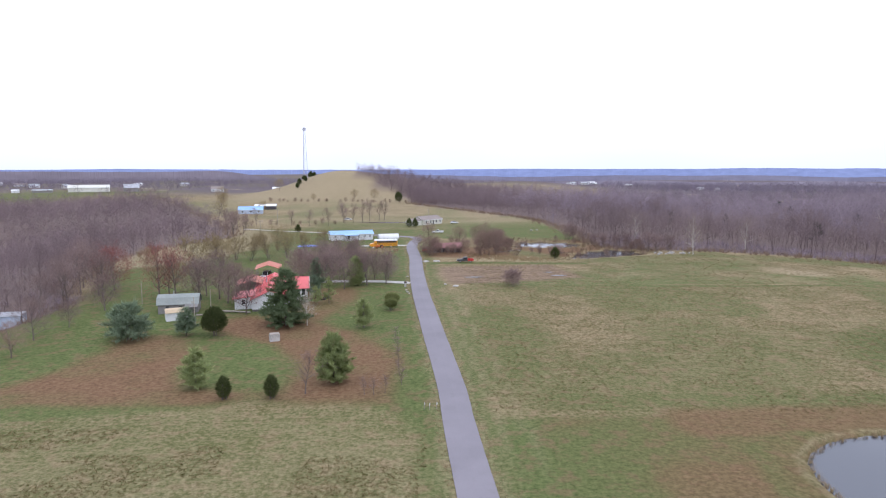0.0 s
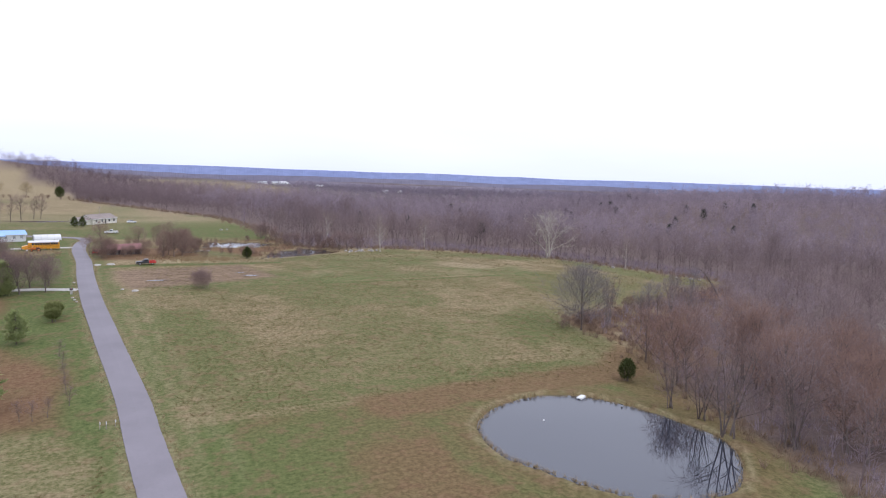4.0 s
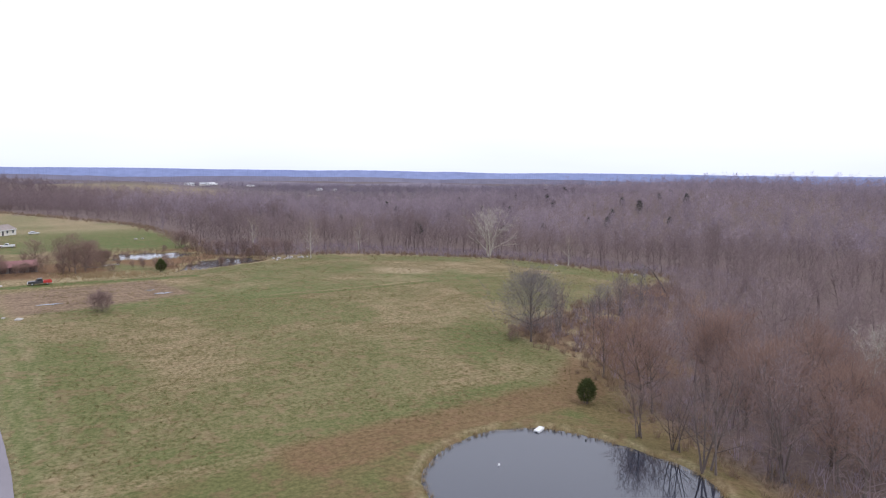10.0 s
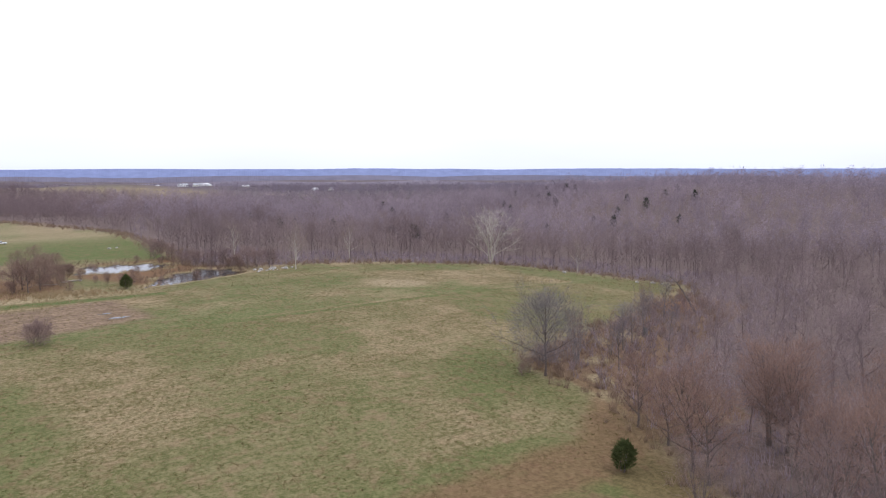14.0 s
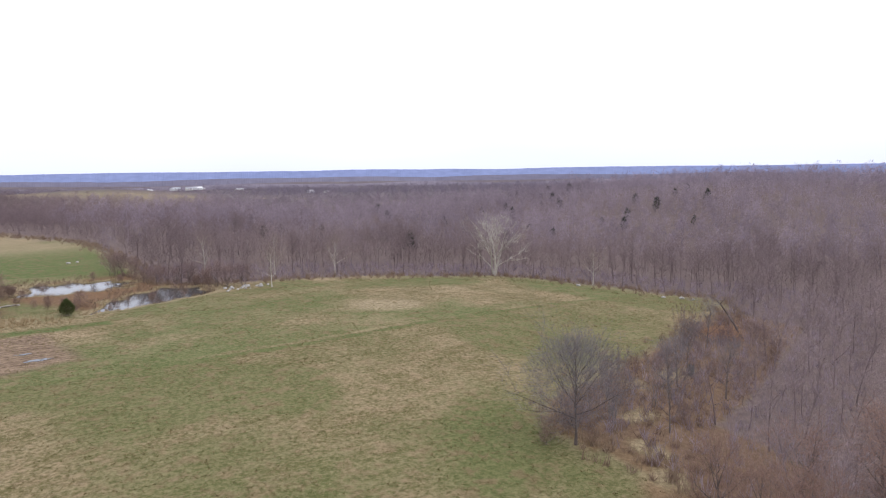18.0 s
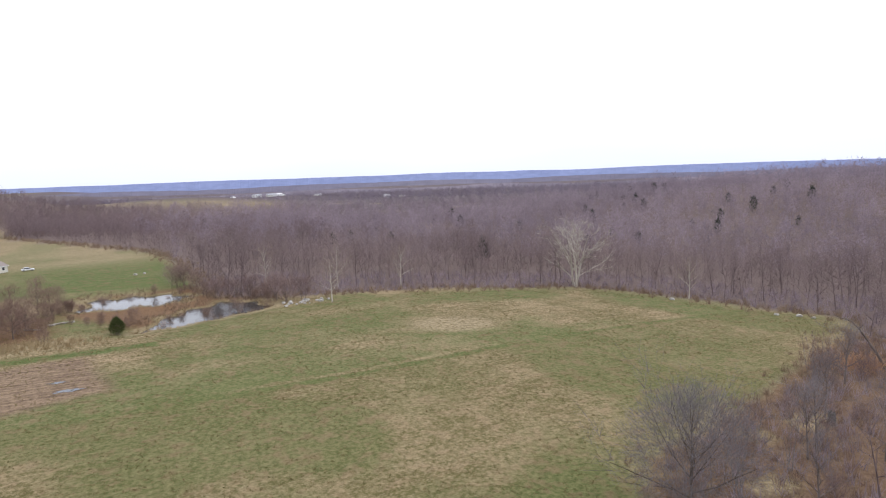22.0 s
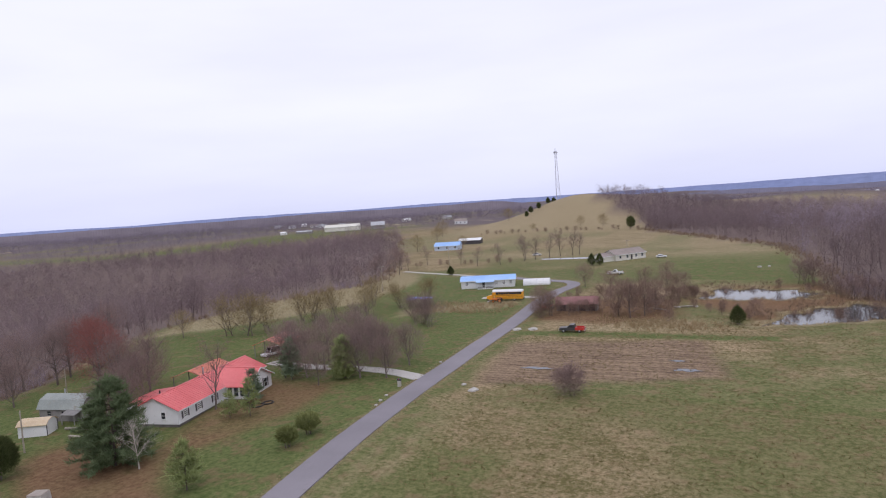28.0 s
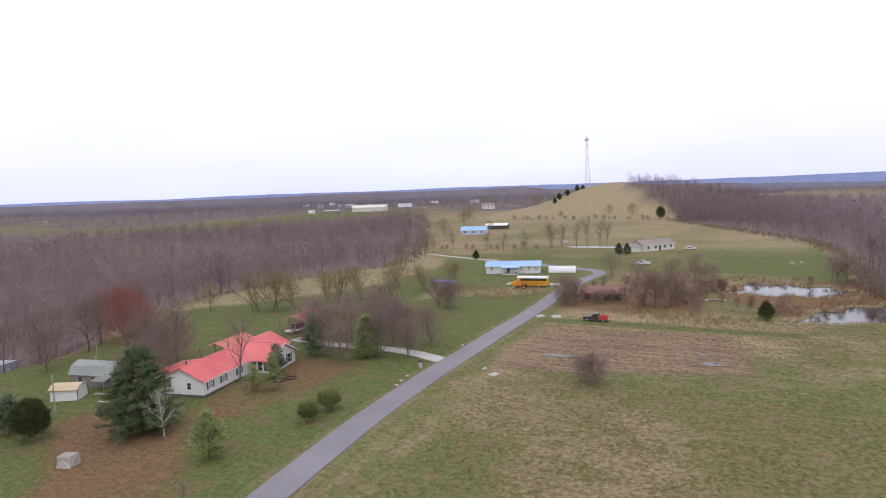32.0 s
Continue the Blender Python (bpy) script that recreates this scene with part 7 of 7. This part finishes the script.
# ---- poles, tower, small things ----
def utility_pole(x, y, h, label, arm=True, r=0.14):
    ob = thing("utility_pole", x, y, 30, label, "pole")
    part("post", cylinder(r, -0.5, h, "z", (0, 0), 10, r * 0.65), M_POLE, ob)
    if arm:
        part("cross_arm", boxes((-1.1, -0.06, h - 0.75, 1.1, 0.06, h - 0.6)), M_POLE, ob)
        for k in (-1.0, -0.4, 0.4, 1.0):
            part("insulator", cylinder(0.05, h - 0.6, h - 0.42, "z", (k, 0), 8), M_METAL, ob)


utility_pole(-77.8, 276.5, 9.6, "grey wooden utility pole at the wood edge")
utility_pole(-93.0, 366.0, 9.0, "grey wooden utility pole across the meadow")
utility_pole(-8.2, 374.0, 8.5, "wooden utility pole beside the ranch house")
utility_pole(-105.5, 255.5, 3.8, "short grey fence pole on the meadow", False, 0.12)
utility_pole(-51.2, 131.6, 6.2, "bare pale wooden pole near the sheds", False, 0.13)
utility_pole(-53.2, 146.6, 4.6, "pale pole standing before the grey shed", False, 0.1)
utility_pole(-71.4, 152.0, 5.5, "thin grey pole by the wood edge", False, 0.1)

tower = thing("radio_tower", -198, 943, 20, "tall slender steel lattice radio tower on the skyline", "tower")
TOWER_H, base_r, top_r = 93.4 - land_at(-198, 943), 4.6, 1.0
corner = lambda k, f: np.array([(base_r + (top_r - base_r) * f) * math.cos(k * 2.094), (base_r + (top_r - base_r) * f) * math.sin(k * 2.094), TOWER_H * f])


def strut(name, segs, r, sides=4):
    v, t = tubes([(p, q, r, r) for p, q in segs], sides)
    return fast_mesh(name, v, t, M_TOWER, tower)


for k in range(3):
    strut("leg", [(corner(k, 0), corner(k, 1))], 0.26)
    strut("side_bracing", [(corner(k, i / 14), corner((k + 1) % 3, (i + 1) / 14)) for i in range(14)] + [(corner(k, i / 14), corner((k + 1) % 3, i / 14)) for i in range(1, 15)], 0.09, 3)
top_v = corner(0, 1)
for k in range(3):
    part("antenna_drum", cylinder(1.4, -0.5, 0.5, "y", (1.8 * math.cos(k * 2.1), TOWER_H - 2.2), 14), M_TOWER, tower)
part("mast", cylinder(0.25, TOWER_H - 1, TOWER_H + 4, "z", (0, 0), 8), M_TOWER, tower)
part("platform", cylinder(2.6, TOWER_H - 4.2, TOWER_H - 3.8, "z", (0, 0), 12), M_TOWER, tower)

post = thing("mailbox", -9.9, 168.6, -85, "dark mailbox on a pale stone post by the driveway", "mailbox")
part("post", boxes((-0.25, -0.25, -0.3, 0.25, 0.25, 1.0), bevel=0.04), M_STONE, post)
part("box", prism([(-0.2, 1.0), (0.2, 1.0), (0.2, 1.25), (0.12, 1.38), (-0.12, 1.38), (-0.2, 1.25)], -0.35, 0.35, "y", 0.01), M_DARK_PAINT, post)
part("flag", boxes((0.21, 0.0, 1.15, 0.23, 0.05, 1.45)), M_RED_PAINT, post)
part("door", boxes((-0.19, -0.37, 1.0, 0.19, -0.35, 1.3)), M_METAL, post)


def stone(x, y, size, squash, seed, label, name="rock", material=None, group="", turn=0.0):
    bm = bmesh.new()
    bmesh.ops.create_icosphere(bm, subdivisions=2, radius=1)
    rng = random.Random(seed)
    noise.seed_set(seed + 1)
    for v in bm.verts:
        v.co *= 0.8 + 0.4 * noise.noise(v.co * 1.4 + Vector((seed, 0, 0)))
        v.co = Vector((max(-0.75, min(0.75, v.co.x)), max(-0.7, min(0.7, v.co.y)), max(-0.6, min(0.65, v.co.z))))
        v.co = Vector((v.co.x * size, v.co.y * size * 0.85, v.co.z * size * squash))
    me = bpy.data.meshes.new(name)
    bm.to_mesh(me)
    bm.free()
    me.materials.append(material or M_STONE)
    ob = new(name, me)
    ob.matrix_world = Matrix.Translation((x, y, land_at(x, y) + 0.3 * size * squash)) @ pose(0, 0, 0, 0, 0, turn)
    return tagged(ob, label, "rock", group)


well = thing("stone_well_cover", -32.2, 121.6, 20, "square pale stone well cover on the brown lawn", "well cover")
bm = boxes((-0.95, -0.85, -0.3, 0.95, 0.85, 1.25))
bmesh.ops.subdivide_edges(bm, edges=bm.edges[:], cuts=5, use_grid_fill=True)
for v in bm.verts:
    k = Vector((v.co.x / 0.95, v.co.y / 0.85, (v.co.z - 0.48) / 0.78))
    v.co -= Vector((k.x, k.y, k.z)) * 0.09 * max(0.0, k.length - 1.0) ** 1.0
    v.co += noise.noise_vector(v.co * 2.2) * 0.16
part("block", bm, M_STONE, well)
part("cap", boxes((-0.9, -0.8, 1.2, 0.85, 0.85, 1.36), bevel=0.06), M_LOG, well, "grey weathered cap")
rk = random.Random(12)
for x, y, s, q in ((-5.7, 216.2, 1.5, 0.25), (-2.2, 216.9, 1.7, 0.2), (3.3, 169.0, 1.2, 0.25), (0.6, 171.5, 0.6, 0.4), (-8.9, 160.8, 0.5, 0.5), (-9.4, 163.4, 0.45, 0.5), (-8.4, 158.6, 0.4, 0.5), (-10.2, 185.0, 0.5, 0.5)):
    stone(x, y, s, q, rk.randint(0, 99), "flat pale limestone slab lying in the grass", group="pale slabs", turn=rk.uniform(0, 180))
for k in range(26):
    stone(rk.uniform(80, 93), rk.uniform(241, 248), rk.uniform(0.35, 0.9), rk.uniform(0.5, 0.9), k, "pale limestone boulder in a pile at the wood", "boulder", group="boulder pile", turn=rk.uniform(0, 180))
for x, y, s in ((182, 205.5, 1.0), (187, 176, 0.8), (190, 172, 1.0), (191, 169, 0.7), (45, 330, 1.0), (48, 332, 0.8), (28, 252, 0.8), (26, 250.5, 0.7), (30, 253, 0.6)):
    stone(x, y, s, 0.6, rk.randint(0, 99), "weathered pale boulder at the field edge", "boulder", group="field boulders", turn=rk.uniform(0, 180))


def log(x, y, turn, length, r, label):
    v, t = tubes([(np.array([-length / 2, 0, r]), np.array([0, 0.15, r * 1.1]), r, r * 0.85), (np.array([0, 0.15, r * 1.1]), np.array([length / 2, 0.0, r]), r * 0.85, r * 0.6)], 9)
    ob = fast_mesh("log", v, t, M_LOG)
    ob.matrix_world = Matrix.Translation((x, y, land_at(x, y))) @ pose(0, 0, 0, 0, 0, turn)
    return tagged(ob, label, "log", "fallen logs")


log(-46.5, 142.6, -8, 7.5, 0.25, "long pale log lying behind the sheds")
log(-51.8, 140.2, 12, 4.5, 0.22, "pale log beside the white shed")
log(27.2, 251.0, 20, 5.0, 0.25, "grey driftwood log by the swamp")
log(22.0, 246.0, -30, 4.0, 0.2, "grey fallen log in the brush")

float_ = thing("pond_float", 63.0, 76.2, 25, "small white floating dock on the pond", "dock", z=-0.55)
part("deck", boxes((-0.9, -0.4, 0.12, 0.9, 0.4, 0.24), bevel=0.03), M_WHITE_TRIM, float_)
for s in (-0.3, 0.3):
    part("pontoon", cylinder(0.14, -0.85, 0.85, "x", (s, 0.02), 10), M_WHITE, float_)
buoy = thing("buoy", 52.0, 70.5, 0, "tiny white buoy floating on the pond", "buoy", z=-0.55)
part("ball", cylinder(0.16, -0.05, 0.2, "z", (0, 0), 12, 0.08), M_WHITE, buoy)
buoy = thing("buoy", 66.0, 70.5, 0, "small dark buoy floating on the pond", "buoy", z=-0.55)
part("ball", cylinder(0.14, -0.05, 0.18, "z", (0, 0), 12, 0.08), M_BLACK, buoy)

for sx, sy in ((-2.6, 86.8), (-1.9, 86.6), (-0.9, 86.9)):
    st = thing("marker_stake", sx, sy, 70, "white marker stake in the road verge", "stake", "marker stakes")
    part("stake", boxes((-0.04, -0.04, -0.2, 0.04, 0.04, 1.0)), M_POLE, st)
    part("plate", boxes((-0.1, -0.06, 0.6, 0.1, -0.03, 0.95)), M_WHITE_TRIM, st)

tarp = thing("blue_tarp", -54.5, 261.0, 12, "blue tarpaulin spread over a low heap", "tarp")
bm = bmesh.new()
bmesh.ops.create_grid(bm, x_segments=14, y_segments=8, size=1, matrix=Matrix.Diagonal((4.2, 1.9, 1, 1)))
for v in bm.verts:
    v.co.z = 0.55 * (1 - (v.co.x / 4.4) ** 4) * (1 - (v.co.y / 2.1) ** 2) + 0.12 * noise.noise(v.co * 0.9) + 0.05
part("sheet", bm, M_TARP, tarp)
part("heap", boxes((-3.4, -1.2, -0.2, 3.4, 1.2, 0.35), bevel=0.1), M_GREY_WOOD, tarp)

for tx, ty, r in ((-29.5, 156.0, 0.9), (-28.6, 157.6, 0.8)):
    bed = thing("flower_bed_ring", tx, ty, 0, "dark ring edging round a bare flower bed", "bed edging", "bed rings")
    bm = bmesh.new()
    for k in range(18):
        a0, a1 = k * 0.349, (k + 1) * 0.349
        for rr0, rr1 in ((r, r + 0.14),):
            pts = [(rr0 * math.cos(a0), rr0 * math.sin(a0)), (rr1 * math.cos(a0), rr1 * math.sin(a0)), (rr1 * math.cos(a1), rr1 * math.sin(a1)), (rr0 * math.cos(a1), rr0 * math.sin(a1))]
            lo = [bm.verts.new((*p, -0.1)) for p in pts]
            hi = [bm.verts.new((*p, 0.18)) for p in pts]
            for f in ((hi[0], hi[1], hi[2], hi[3]), (lo[0], lo[1], hi[1], hi[0]), (lo[1], lo[2], hi[2], hi[1]), (lo[3], lo[0], hi[0], hi[3])):
                bm.faces.new(f)
    part("ring", bm, M_BLACK, bed)

bench = thing("bench", -48.4, 137.4, 5, "pale wooden bench on the brown lawn", "bench")
part("seat", boxes((-1.2, -0.25, 0.4, 1.2, 0.25, 0.48)), M_POLE, bench)
for k in (-1.0, 1.0):
    part("leg", boxes((k - 0.06, -0.2, -0.2, k + 0.06, 0.2, 0.4)), M_POLE, bench)

heap = thing("brush_heap", 161.0, 139.5, 0, "tan heap of cut brush at the wood edge", "brush heap")
v, t = blades(*(lambda a, b: (a, a + b))(rs.normal(0, 1, (1500, 3)) * (2.4, 1.8, 0.45) + (0, 0, 0.6), rs.normal(0, 0.7, (1500, 3)) + (0, 0, 0.2)), 0.12, rs)
fast_mesh("twigs", v, t, M_HEAP, heap)

stump = thing("tree_stump", 131.5, 125.0, 40, "dark rotten tree stump with a jagged top", "stump")
part("bole", cylinder(0.62, -0.3, 1.7, "z", (0, 0), 14, 0.48), M_SKIRT, stump)
for k in range(5):
    part("splinter", cylinder(0.16, 1.6, 2.0 + 0.13 * (k % 3), "z", (0.34 * math.cos(k * 1.26), 0.34 * math.sin(k * 1.26)), 6, 0.03), M_SKIRT, stump)
part("root_flare", cylinder(0.95, -0.3, 0.35, "z", (0, 0), 14, 0.6), M_SKIRT, stump)

snag = thing("leaning_dead_tree", 164.2, 136.5, 0, "dark dead tree leaning over the brush", "tree")
lean = [np.array(p, float) for p in ((0, 0, -0.3), (-1.3, 0.9, 2.6), (-2.7, 1.9, 5.2), (-4.4, 2.6, 7.6), (-5.6, 3.3, 9.0))]
v, t = tubes([(lean[k], lean[k + 1], 0.3 - 0.055 * k, 0.245 - 0.055 * k) for k in range(4)], 8)
fast_mesh("trunk", v, t, M_BARK, snag)
for k, (dx, dy, dz) in enumerate(((-1.6, -0.6, 1.4), (0.4, 1.6, 1.5), (-2.0, 0.8, 0.7), (-0.6, -1.4, 1.2))):
    root = lean[1 + k % 3 + (k > 1)] if k < 3 else lean[3]
    v, t = tubes([(root, root + (dx, dy, dz), 0.1, 0.05), (root + (dx, dy, dz), root + (1.7 * dx, 1.4 * dy, 2.1 * dz), 0.05, 0.015)], 5)
    fast_mesh("limb", v, t, M_BARK, snag)

puddles = [("puddle", 33.7, 187.6, 2.6, 1.0), ("puddle", 31.5, 193.5, 1.6, 0.7), ("puddle", 9.0, 184.4, 3.2, 0.9)]
for n_, px, py, a_, b_ in puddles:
    out = [(px + a_ * math.cos(k * 0.35) * (0.8 + 0.3 * math.sin(k * 1.7 + px)), py + b_ * math.sin(k * 0.35) * (0.8 + 0.3 * math.cos(k * 2.3))) for k in range(18)]
    top = max(land_at(*q) for q in out) + 0.03
    tagged(link_mesh(n_, [(*q, top) for q in out], [tuple(range(18))], M_WATER), "shallow rain puddle on the worked plot", "puddle", "plot puddles")
out = [(-36 + 16 * math.cos(k * 0.25) * (0.9 + 0.15 * math.sin(k * 1.3)), 378 + 3.2 * math.sin(k * 0.25)) for k in range(25)]
tagged(link_mesh("meadow_pond", [(*q, max(land_at(*p) for p in out) + 0.05) for q in out], [tuple(range(25))], M_WATER), "long narrow pond across the meadow", "pond", kind="structure")
